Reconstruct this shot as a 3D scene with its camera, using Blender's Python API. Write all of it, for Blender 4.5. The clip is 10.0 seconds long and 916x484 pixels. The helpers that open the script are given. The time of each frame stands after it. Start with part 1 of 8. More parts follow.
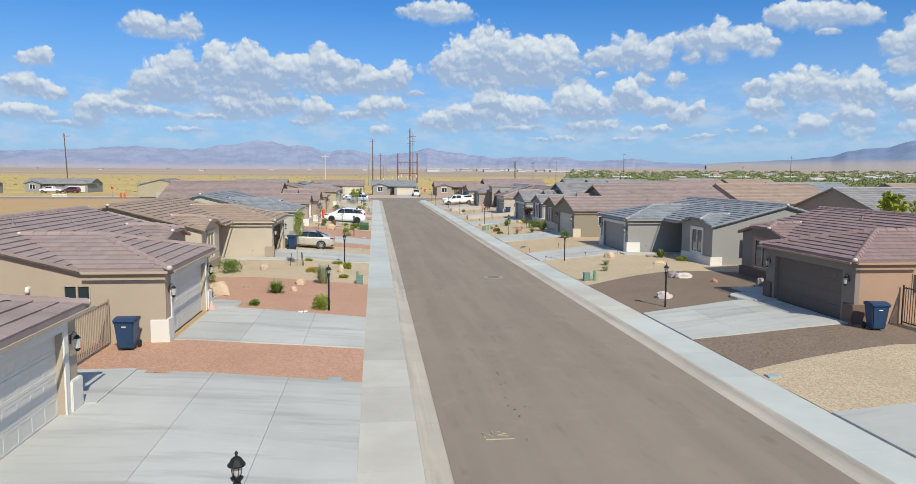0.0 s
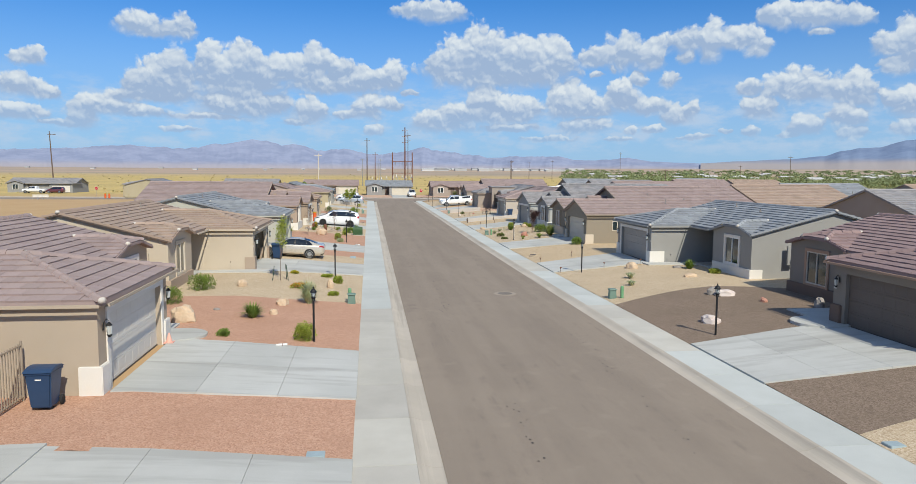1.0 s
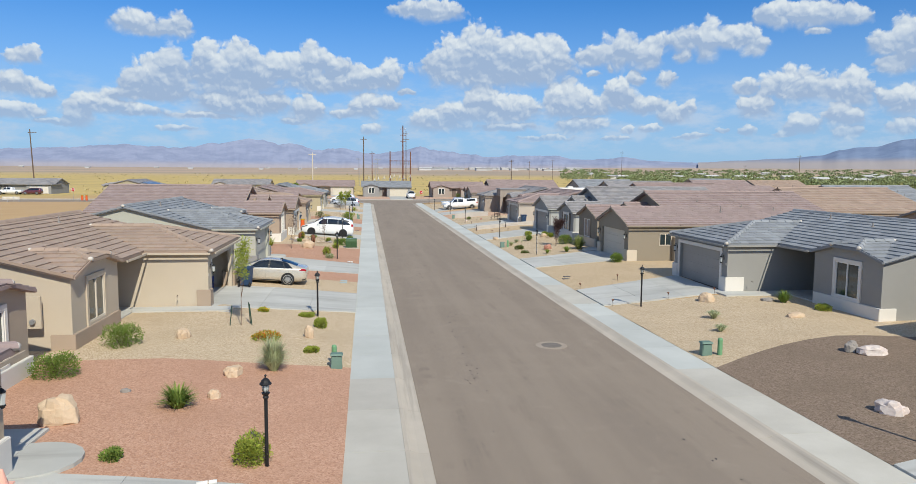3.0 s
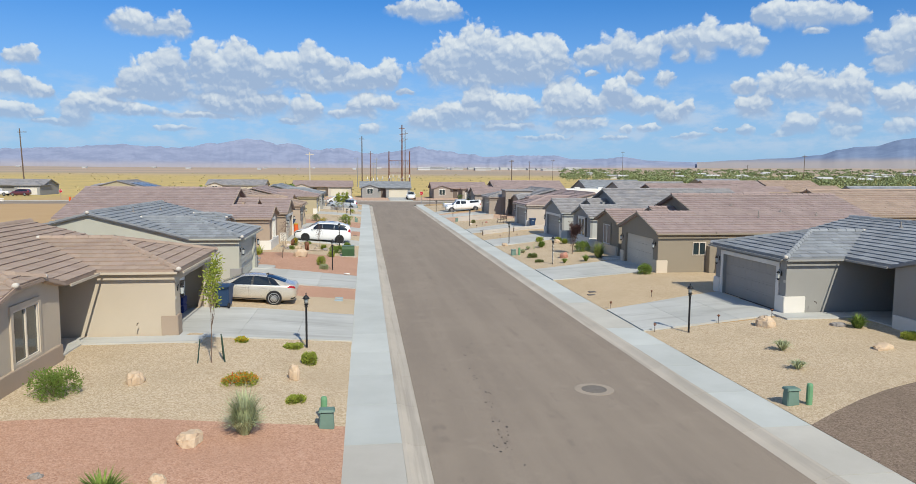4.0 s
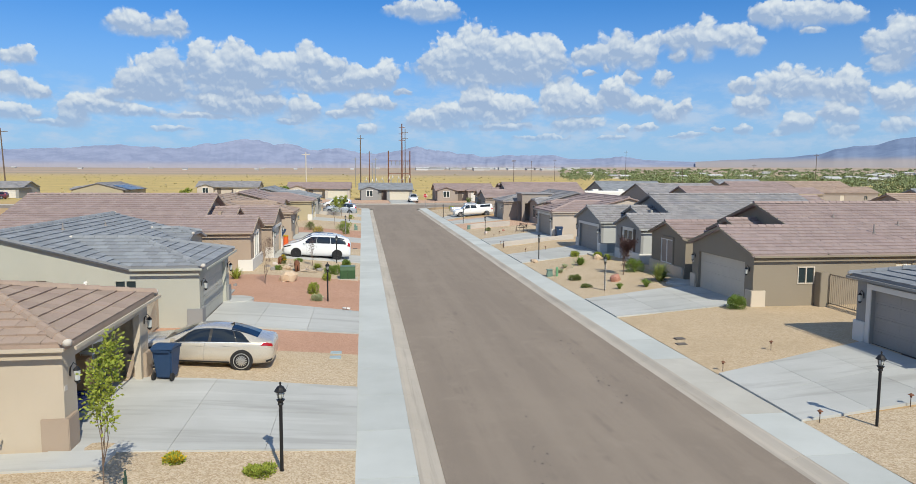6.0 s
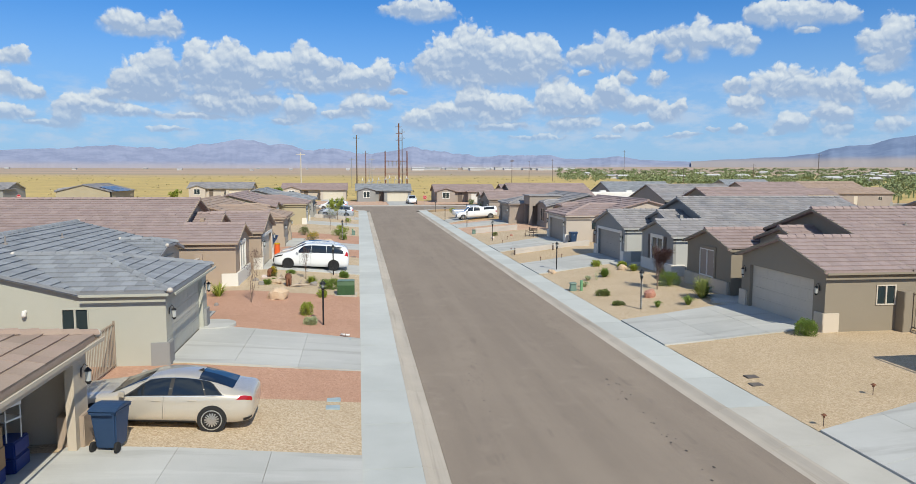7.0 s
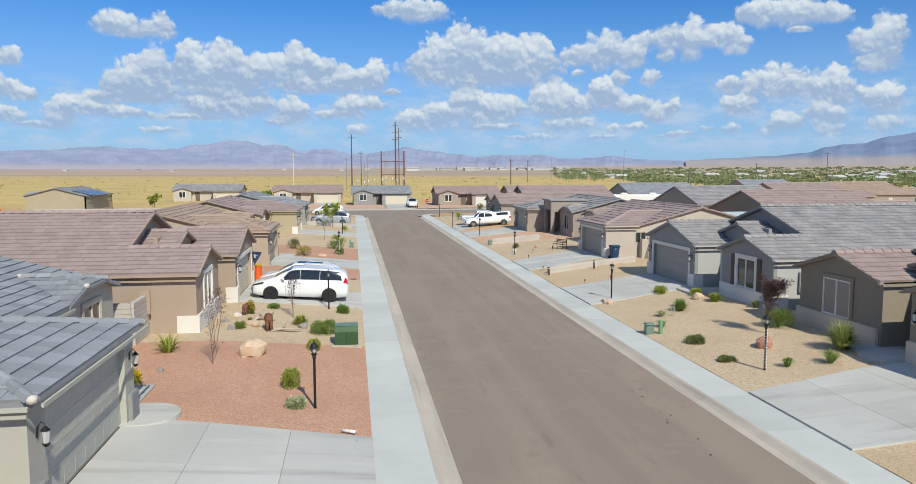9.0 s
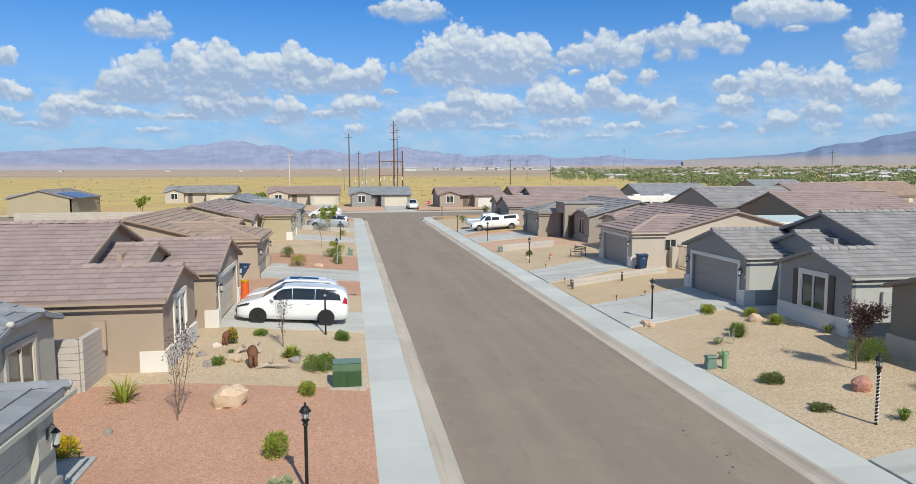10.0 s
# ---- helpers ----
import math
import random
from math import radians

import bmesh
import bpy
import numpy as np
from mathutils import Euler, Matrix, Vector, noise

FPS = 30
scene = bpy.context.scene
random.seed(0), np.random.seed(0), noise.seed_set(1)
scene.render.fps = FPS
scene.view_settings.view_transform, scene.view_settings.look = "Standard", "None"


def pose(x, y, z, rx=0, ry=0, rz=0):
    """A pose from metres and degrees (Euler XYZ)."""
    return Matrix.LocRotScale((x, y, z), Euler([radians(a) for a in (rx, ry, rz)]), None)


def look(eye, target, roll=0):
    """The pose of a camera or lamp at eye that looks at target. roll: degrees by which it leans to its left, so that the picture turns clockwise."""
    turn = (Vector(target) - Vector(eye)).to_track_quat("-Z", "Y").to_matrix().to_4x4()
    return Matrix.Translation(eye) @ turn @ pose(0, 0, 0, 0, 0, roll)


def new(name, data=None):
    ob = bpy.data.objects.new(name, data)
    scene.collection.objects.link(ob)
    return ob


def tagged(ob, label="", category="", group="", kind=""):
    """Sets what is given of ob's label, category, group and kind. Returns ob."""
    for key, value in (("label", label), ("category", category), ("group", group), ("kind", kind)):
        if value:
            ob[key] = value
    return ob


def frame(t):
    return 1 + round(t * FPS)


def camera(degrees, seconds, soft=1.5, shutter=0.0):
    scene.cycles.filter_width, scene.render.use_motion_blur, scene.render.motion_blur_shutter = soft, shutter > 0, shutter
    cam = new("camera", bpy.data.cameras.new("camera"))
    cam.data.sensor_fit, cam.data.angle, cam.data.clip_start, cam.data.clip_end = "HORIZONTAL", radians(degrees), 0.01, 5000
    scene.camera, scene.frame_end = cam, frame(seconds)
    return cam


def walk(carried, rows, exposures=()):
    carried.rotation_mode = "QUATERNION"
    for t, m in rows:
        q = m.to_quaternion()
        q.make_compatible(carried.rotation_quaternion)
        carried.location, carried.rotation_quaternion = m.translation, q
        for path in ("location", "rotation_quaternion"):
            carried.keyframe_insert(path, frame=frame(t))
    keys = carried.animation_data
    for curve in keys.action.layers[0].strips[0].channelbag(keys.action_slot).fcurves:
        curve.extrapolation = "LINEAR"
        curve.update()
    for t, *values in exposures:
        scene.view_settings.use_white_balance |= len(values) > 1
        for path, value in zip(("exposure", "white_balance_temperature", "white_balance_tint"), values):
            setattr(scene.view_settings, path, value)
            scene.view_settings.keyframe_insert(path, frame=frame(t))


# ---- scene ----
cam = camera(66.0, 10.0, soft=0.65)
PATH = [
    (0, (0.395, -0.005, 6.395), (2.731, 19.763, 4.458), 0.40),
    (0.5, (0.368, 2.786, 6.456), (2.803, 22.542, 4.509), 0.42),
    (1, (0.389, 5.557, 6.514), (2.882, 25.304, 4.559), 0.43),
    (1.5, (0.434, 8.308, 6.569), (2.979, 28.049, 4.607), 0.44),
    (2, (0.485, 11.045, 6.621), (3.044, 30.782, 4.653), 0.44),
    (2.5, (0.528, 13.768, 6.671), (3.090, 33.505, 4.699), 0.44),
    (4, (0.530, 21.883, 6.810), (3.146, 41.613, 4.831), 0.39),
    (4.5, (0.480, 24.577, 6.853), (3.111, 44.304, 4.874), 0.37),
    (5, (0.405, 27.268, 6.896), (3.043, 46.995, 4.916), 0.34),
    (5.5, (0.311, 29.959, 6.939), (2.952, 49.685, 4.959), 0.31),
    (7, (-0.037, 38.037, 7.067), (2.750, 57.743, 5.089), 0.18),
    (7.5, (-0.156, 40.736, 7.111), (2.683, 60.434, 5.133), 0.13),
    (8, (-0.266, 43.439, 7.156), (2.615, 63.131, 5.179), 0.08),
    (8.5, (-0.365, 46.146, 7.203), (2.557, 65.833, 5.225), 0.02),
    (9, (-0.451, 48.859, 7.251), (2.491, 68.543, 5.273), -0.04),
    (9.5, (-0.524, 51.578, 7.301), (2.451, 71.256, 5.322), -0.10),
    (10, (-0.588, 54.302, 7.354), (2.426, 73.974, 5.373), -0.17),
]
walk(cam, [(t, look(eye, target, roll)) for t, eye, target, roll in PATH], exposures=[(0, -0.11, 6700, 4), (10, -0.11, 6700, 4)])

# ---- light ----
SUN_AZ, SUN_EL = 16.5, 43.0          # degrees: azimuth from -y towards +x, height
sx = math.sin(radians(SUN_AZ)) * math.cos(radians(SUN_EL))
sy = -math.cos(radians(SUN_AZ)) * math.cos(radians(SUN_EL))
sz = math.sin(radians(SUN_EL))
sun = new("sun", bpy.data.lights.new("sun", "SUN"))
sun.data.energy, sun.data.angle, sun.data.color = 5.0, radians(0.53), (1.0, 0.93, 0.83)
sun.matrix_world = look((sx * 100, sy * 100, sz * 100), (0, 0, 0))

world = bpy.data.worlds.new("world")
scene.world = world
world.use_nodes = True


class Nodes:
    """Short hand for building node trees."""

    def __init__(self, tree):
        self.tree = tree
        tree.nodes.clear()

    def add(self, kind):
        return self.tree.nodes.new(kind)

    def put(self, socket, value):
        if isinstance(value, bpy.types.NodeSocket):
            self.tree.links.new(value, socket)
        elif value is not None:
            socket.default_value = value

    def math(self, op, a, b=None, c=None, clamp=False):
        n = self.add("ShaderNodeMath")
        n.operation, n.use_clamp = op, clamp
        for s, v in zip(n.inputs, (a, b, c)):
            self.put(s, v)
        return n.outputs[0]

    def ramp(self, value, lo, hi, to_lo=0.0, to_hi=1.0, smooth=True):
        n = self.add("ShaderNodeMapRange")
        n.interpolation_type = "SMOOTHSTEP" if smooth else "LINEAR"
        for k, v in zip(("Value", "From Min", "From Max", "To Min", "To Max"), (value, lo, hi, to_lo, to_hi)):
            self.put(n.inputs[k], v)
        return n.outputs[0]

    def mix(self, f, a, b, mode="MIX"):
        n = self.add("ShaderNodeMix")
        n.data_type, n.blend_type = "RGBA", mode
        self.put(n.inputs[0], f)
        for s, v in ((n.inputs[6], a), (n.inputs[7], b)):
            self.put(s, (*v, 1.0) if isinstance(v, tuple) and len(v) == 3 else v)
        return n.outputs[2]

    def noise(self, vec, scale, detail=4.0, rough=0.55):
        n = self.add("ShaderNodeTexNoise")
        self.put(n.inputs["Vector"], vec)
        n.inputs["Scale"].default_value, n.inputs["Detail"].default_value, n.inputs["Roughness"].default_value = scale, detail, rough
        return n.outputs["Fac"]


def sky():
    """Clear blue sky of the Nishita model with fair-weather cumulus in rows that grow thinner towards the horizon."""
    n = Nodes(world.node_tree)
    air = n.add("ShaderNodeTexSky")
    air.sky_type, air.sun_disc, air.sun_elevation, air.sun_rotation = "NISHITA", False, radians(SUN_EL), radians(180 - SUN_AZ)
    air.altitude, air.air_density, air.dust_density, air.ozone_density = 1000.0, 1.0, 0.6, 2.2
    way = n.add("ShaderNodeTexCoord").outputs["Generated"]
    sep = n.add("ShaderNodeSeparateXYZ")
    n.put(sep.inputs[0], way)
    x, y, z = sep.outputs
    az = n.math("MULTIPLY", n.math("ARCTAN2", x, y), 57.29578)
    el = n.math("MULTIPLY", n.math("ARCSINE", z), 57.29578)

    def vec(op, a, b, c=None):
        v = n.add("ShaderNodeVectorMath")
        v.operation = op
        for s_, q in zip(v.inputs, (a, b, c)):
            n.put(s_, q)
        return v

    flat = n.add("ShaderNodeCombineXYZ")
    n.put(flat.inputs[0], az)
    n.put(flat.inputs[1], el)
    p = flat.outputs[0]
    # outlines wander at two scales
    wander = n.add("ShaderNodeTexNoise")
    n.put(wander.inputs["Vector"], p)
    wander.inputs["Scale"].default_value, wander.inputs["Detail"].default_value, wander.inputs["Roughness"].default_value = 0.55, 4.0, 0.6
    q = vec("MULTIPLY_ADD", vec("SUBTRACT", wander.outputs["Color"], (0.5, 0.5, 0.5)).outputs[0], (1.7, 1.0, 0.0), p).outputs[0]
    # the lobes flow together: a soft maximum of their densities, and a mean of their heights
    total, rise = None, None
    for a, e, w, h in CLOUDS_WEST + CLOUDS_LOW_WEST + CLOUDS_MIDDLE + CLOUDS_LOW_MIDDLE + CLOUDS_EAST:
        d = vec("MULTIPLY_ADD", q, (1 / w, 1 / h, 0.0), (-a / w, -e / h, 0.0)).outputs[0]
        far = vec("LENGTH", vec("MAXIMUM", d, vec("MULTIPLY", d, (-1.0, -2.2, 0.0)).outputs[0]).outputs[0], None)      # flat base, domed top
        weight = n.math("POWER", 1 / 400.0, far.outputs["Value"])
        up = vec("DOT_PRODUCT", d, (0.0, 1.0, 0.0)).outputs["Value"]
        total = n.math("ADD", weight, 1e-7 if total is None else total)
        rise = n.math("MULTIPLY_ADD", weight, up, 0.0 if rise is None else rise)
    best = n.math("ADD", n.math("LOGARITHM", total, 400.0), 1.0)
    shade = n.math("DIVIDE", rise, total)
    # away from the view the sky goes on by noise alone, clouds thickened for fill light
    side = n.ramp(n.math("ABSOLUTE", n.math("SUBTRACT", az, 7.0)), 40.0, 56.0)
    over = n.math("MAXIMUM", side, n.ramp(el, 20.0, 30.0))
    free = n.math("SUBTRACT", n.math("MULTIPLY", n.noise(p, 0.06, 5.0), 3.4), 1.5)
    best = n.math("MAXIMUM", best, n.math("SUBTRACT", free, n.math("MULTIPLY", n.math("SUBTRACT", 1.0, over), 6.0)))

    def billow(at):
        """Rounded heads of cloud, large and small."""
        out = None
        for size, k in ((0.75, 0.5), (1.7, 0.3), (3.8, 0.11)):
            cell = n.add("ShaderNodeTexVoronoi")
            cell.feature = "SMOOTH_F1"
            n.put(cell.inputs["Vector"], at)
            cell.inputs["Scale"].default_value, cell.inputs["Smoothness"].default_value = size, 0.25
            out = n.math("MULTIPLY_ADD", n.math("SUBTRACT", 0.45, cell.outputs["Distance"]), k, 0.0 if out is None else out)
        return out

    head = billow(q)
    above = billow(vec("ADD", q, (0.1, 0.24, 0.0)).outputs[0])
    fray = n.math("SUBTRACT", n.noise(q, 2.6, 6.0, 0.62), 0.5)
    foot = n.ramp(shade, 0.3, -0.15)
    dens = n.math("ADD", n.math("ADD", best, 0.06), n.math("MULTIPLY_ADD", head, 0.75, n.math("MULTIPLY", fray, 0.2)))
    # crisp heads, bases that fade out
    mask = n.ramp(dens, n.math("SUBTRACT", 0.0, n.math("MULTIPLY", foot, 0.16)), n.math("MULTIPLY_ADD", foot, 0.5, 0.2))
    mask = n.math("MULTIPLY", mask, n.ramp(el, 0.8, 5.5, 0.45, 0.97))
    light = n.math("MULTIPLY_ADD", n.math("SUBTRACT", head, above), 1.9, n.ramp(shade, 0.0, 0.72, 0.02, 0.78))
    light = n.math("ADD", light, n.math("MULTIPLY_ADD", head, 0.5, n.math("MULTIPLY", fray, 0.25)), clamp=True)
    cloud = n.mix(light, CLOUD_DARK, CLOUD_LIT)
    # thin broken cloud low over the horizon
    low = n.math("MULTIPLY", n.ramp(el, 0.8, 2.6), n.ramp(el, 8.0, 4.5))
    stripes = vec("MULTIPLY", p, (1.0, 2.4, 0.0)).outputs[0]
    haze = n.math("MULTIPLY", n.ramp(n.noise(stripes, 0.33, 6.0, 0.6), 0.42, 0.66), n.math("MULTIPLY", low, 0.7))
    blue = n.mix(1.0, air.outputs[0], SKY_TINT, "MULTIPLY")
    veil = n.mix(n.ramp(el, 15.0, 0.0, 0.0, 0.8), blue, HAZE)
    veil = n.mix(haze, veil, CLOUD_FAR)
    bg = n.add("ShaderNodeBackground")
    n.put(bg.inputs["Color"], n.mix(mask, veil, cloud))
    bg.inputs["Strength"].default_value = 0.1
    n.tree.links.new(bg.outputs[0], n.add("ShaderNodeOutputWorld").inputs[0])


SKY_TINT, HAZE = (0.3, 0.79, 1.38), (4.0, 5.7, 8.6)
CLOUD_DARK, CLOUD_LIT, CLOUD_FAR = (3.8, 5.0, 7.4), (7.9, 8.5, 9.5), (5.4, 6.6, 8.8)
# azimuth, height of the base, half width, height in degrees
CLOUDS_WEST = [(-16.5, 10.2, 2.0, 1.4), (-13.8, 10.1, 1.1, 1.5), (-15.4, 9.9, 2.2, 0.6), (-23.9, 7.4, 1.4, 0.9), (-23.1, 7.6, 0.6, 0.8), (-24.5, 5.5, 1.9, 1.3), (-22.8, 5.2, 1.2, 0.8), (-24.4, 3.7, 2.1, 1.0), (-23.0, 3.7, 0.6, 0.6), (-15.4, 6.1, 2.7, 2.2), (-14.4, 7.4, 1.4, 1.7), (-12.1, 7.8, 1.2, 1.9), (-9.4, 7.8, 1.5, 2.4), (-9.8, 6.4, 4.3, 2.5), (-6.8, 7.4, 2.7, 1.7), (-4.1, 7.9, 1.6, 2.0), (-2.2, 7.6, 1.4, 1.5), (-0.1, 6.7, 2.8, 1.5), (1.9, 7.0, 1.2, 2.0), (-2.8, 6.6, 4.1, 1.3), (-16.0, 5.3, 3.6, 1.0)]
CLOUDS_LOW_WEST = [(-19.1, 4.4, 2.5, 1.1), (-20.6, 3.5, 1.0, 1.7), (-16.8, 4.1, 2.5, 0.7), (-10.7, 4.7, 2.3, 1.7), (-8.1, 4.7, 2.4, 1.6), (-4.4, 4.4, 1.6, 1.6), (-0.2, 4.7, 1.4, 1.7), (1.9, 5.2, 1.2, 0.9), (-1.7, 4.4, 1.4, 0.6), (-5.5, 3.8, 1.6, 0.4), (0.4, 3.2, 0.9, 0.7), (-12.0, 4.0, 3.4, 0.4), (5.7, 3.7, 2.8, 1.6), (6.9, 4.4, 1.9, 1.2), (5.6, 12.1, 2.4, 1.4), (3.6, 12.3, 1.9, 0.9), (3.2, 6.2, 0.7, 0.4), (-14.1, 3.0, 1.6, 0.4), (-22.0, 3.2, 1.8, 0.4)]
CLOUDS_MIDDLE = [(9.1, 8.5, 2.6, 3.5), (6.4, 7.9, 2.4, 2.6), (12.0, 8.4, 2.3, 2.6), (14.3, 8.1, 2.1, 2.7), (10.6, 7.3, 6.2, 2.0), (17.9, 8.7, 1.9, 1.3), (20.2, 8.7, 2.2, 2.1), (22.1, 8.6, 1.3, 1.8), (24.7, 9.6, 1.8, 1.5), (26.4, 9.3, 1.1, 2.4), (28.4, 9.6, 2.0, 1.3), (29.7, 9.0, 0.9, 1.3), (24.7, 8.6, 0.8, 0.8), (21.3, 7.1, 0.6, 0.9), (23.5, 7.0, 0.9, 1.2), (19.2, 7.9, 0.4, 0.4), (18.0, 7.7, 0.5, 0.4), (9.2, 4.8, 1.7, 2.4), (11.1, 4.6, 2.1, 1.7), (12.7, 4.6, 1.0, 1.6), (10.2, 4.4, 2.9, 0.6)]
CLOUDS_LOW_MIDDLE = [(15.3, 5.0, 1.5, 2.0), (16.9, 5.0, 2.1, 1.9), (20.0, 5.5, 1.4, 2.0), (18.1, 4.8, 1.9, 1.0), (22.0, 4.9, 2.0, 1.1), (24.2, 4.2, 1.5, 1.2), (25.4, 4.7, 0.6, 1.1), (17.1, 3.5, 2.1, 1.1), (11.1, 3.5, 2.9, 0.6), (20.8, 3.3, 0.5, 0.5), (22.5, 3.4, 1.0, 0.5), (14.4, 2.7, 2.8, 0.4), (25.6, 2.7, 1.7, 0.4), (19.9, 2.7, 1.3, 0.3)]
CLOUDS_EAST = [(30.9, 11.0, 1.6, 1.4), (33.6, 10.8, 2.3, 1.5), (35.8, 10.8, 1.5, 1.1), (33.8, 9.9, 1.0, 0.4), (39.1, 8.1, 1.2, 2.7), (37.9, 8.6, 1.2, 1.4), (39.7, 9.2, 1.0, 1.4), (38.8, 7.2, 1.4, 1.0), (31.9, 6.0, 1.8, 1.8), (33.2, 5.9, 1.5, 1.8), (36.4, 5.6, 1.4, 2.0), (35.0, 5.7, 1.5, 1.2), (30.8, 5.9, 0.8, 0.8), (29.2, 6.1, 0.9, 1.0), (30.0, 4.6, 1.7, 1.4), (35.4, 4.0, 1.1, 1.4), (36.2, 3.8, 0.9, 1.0), (36.1, 2.9, 1.1, 0.8), (33.2, 3.3, 1.4, 1.3), (39.4, 4.6, 1.4, 1.7), (38.2, 5.0, 0.7, 1.0), (39.3, 3.1, 1.2, 0.9), (29.4, 3.1, 0.9, 0.7), (27.6, 3.2, 0.5, 0.4), (32.1, 2.9, 1.0, 0.4)]
sky()

# ---- materials ----
def surface(name, a, b, scale=1.0, rough=0.8, bump=0.0, bump_scale=40.0, vary=0.0, blotch=0.25, metal=0.0, island=False, coat=0.0, spec=0.3):
    """A procedural surface: two colours in fine grain and in wide stains, relief, and a shift from piece to piece."""
    m = bpy.data.materials.new(name)
    m.use_nodes = True
    n = Nodes(m.node_tree)
    p = n.add("ShaderNodeTexCoord").outputs["Object"]
    fine = n.noise(p, bump_scale, 3.0, 0.6)
    wide = n.noise(p, scale, 5.0, 0.6)
    col = n.mix(n.ramp(wide, 0.5 - 0.25, 0.5 + 0.25), a, b)
    col = n.mix(n.math("MULTIPLY", n.ramp(fine, 0.35, 0.7), blotch), col, tuple(c * 0.72 for c in a))
    if vary:
        if island:
            r = n.add("ShaderNodeNewGeometry").outputs["Random Per Island"]
        else:
            r = n.add("ShaderNodeObjectInfo").outputs["Random"]
        hsv = n.add("ShaderNodeHueSaturation")
        n.put(hsv.inputs["Value"], n.ramp(r, 0.0, 1.0, 1.0 - vary, 1.0 + vary, False))
        n.put(hsv.inputs["Hue"], n.ramp(n.math("FRACT", n.math("MULTIPLY", r, 7.3)), 0.0, 1.0, 0.5 - vary * 0.05, 0.5 + vary * 0.05, False))
        n.put(hsv.inputs["Color"], col)
        col = hsv.outputs[0]
    s = n.add("ShaderNodeBsdfPrincipled")
    n.put(s.inputs["Base Color"], col)
    n.put(s.inputs["Roughness"], n.ramp(fine, 0.2, 0.8, max(rough - 0.08, 0.03), min(rough + 0.08, 1.0), False))
    s.inputs["Metallic"].default_value, s.inputs["Coat Weight"].default_value = metal, coat
    s.inputs["Specular IOR Level"].default_value = spec
    if bump:
        bmp = n.add("ShaderNodeBump")
        bmp.inputs["Strength"].default_value, bmp.inputs["Distance"].default_value = bump, 0.02
        n.put(bmp.inputs["Height"], fine)
        n.put(s.inputs["Normal"], bmp.outputs[0])
    n.tree.links.new(s.outputs[0], n.add("ShaderNodeOutputMaterial").inputs[0])
    return m


def gravel(name, a, b, c, size=0.038):
    """Decorative crushed rock: stones of three tones, with rake marks and drifts."""
    m = bpy.data.materials.new(name)
    m.use_nodes = True
    n = Nodes(m.node_tree)
    p = n.add("ShaderNodeTexCoord").outputs["Object"]
    cell = n.add("ShaderNodeTexVoronoi")
    n.put(cell.inputs["Vector"], p)
    cell.inputs["Scale"].default_value = 1.0 / size
    bigger = n.add("ShaderNodeTexVoronoi")
    n.put(bigger.inputs["Vector"], p)
    bigger.inputs["Scale"].default_value = 0.3 / size
    sep = n.add("ShaderNodeSeparateColor")
    n.put(sep.inputs[0], cell.outputs["Color"])
    sep2 = n.add("ShaderNodeSeparateColor")
    n.put(sep2.inputs[0], bigger.outputs["Color"])
    col = n.mix(n.ramp(sep.outputs[0], 0.2, 0.8), a, b)
    col = n.mix(n.math("MULTIPLY", n.ramp(sep.outputs[1], 0.62, 0.95), 0.8), col, c)
    col = n.mix(n.math("MULTIPLY", sep2.outputs[0], 0.16), col, tuple(v * 0.6 for v in a))
    drift = n.noise(p, 0.35, 4.0, 0.6)
    col = n.mix(n.math("MULTIPLY", n.ramp(drift, 0.4, 0.68), 0.35), col, tuple(v * 0.8 for v in a))
    s = n.add("ShaderNodeBsdfPrincipled")
    n.put(s.inputs["Base Color"], col)
    s.inputs["Roughness"].default_value, s.inputs["Specular IOR Level"].default_value = 0.92, 0.15
    bmp = n.add("ShaderNodeBump")
    bmp.inputs["Strength"].default_value, bmp.inputs["Distance"].default_value = 0.6, 0.014
    n.put(bmp.inputs["Height"], n.math("SUBTRACT", n.math("MULTIPLY", bigger.outputs["Distance"], -0.25), cell.outputs["Distance"]))
    n.put(s.inputs["Normal"], bmp.outputs[0])
    n.tree.links.new(s.outputs[0], n.add("ShaderNodeOutputMaterial").inputs[0])
    return m


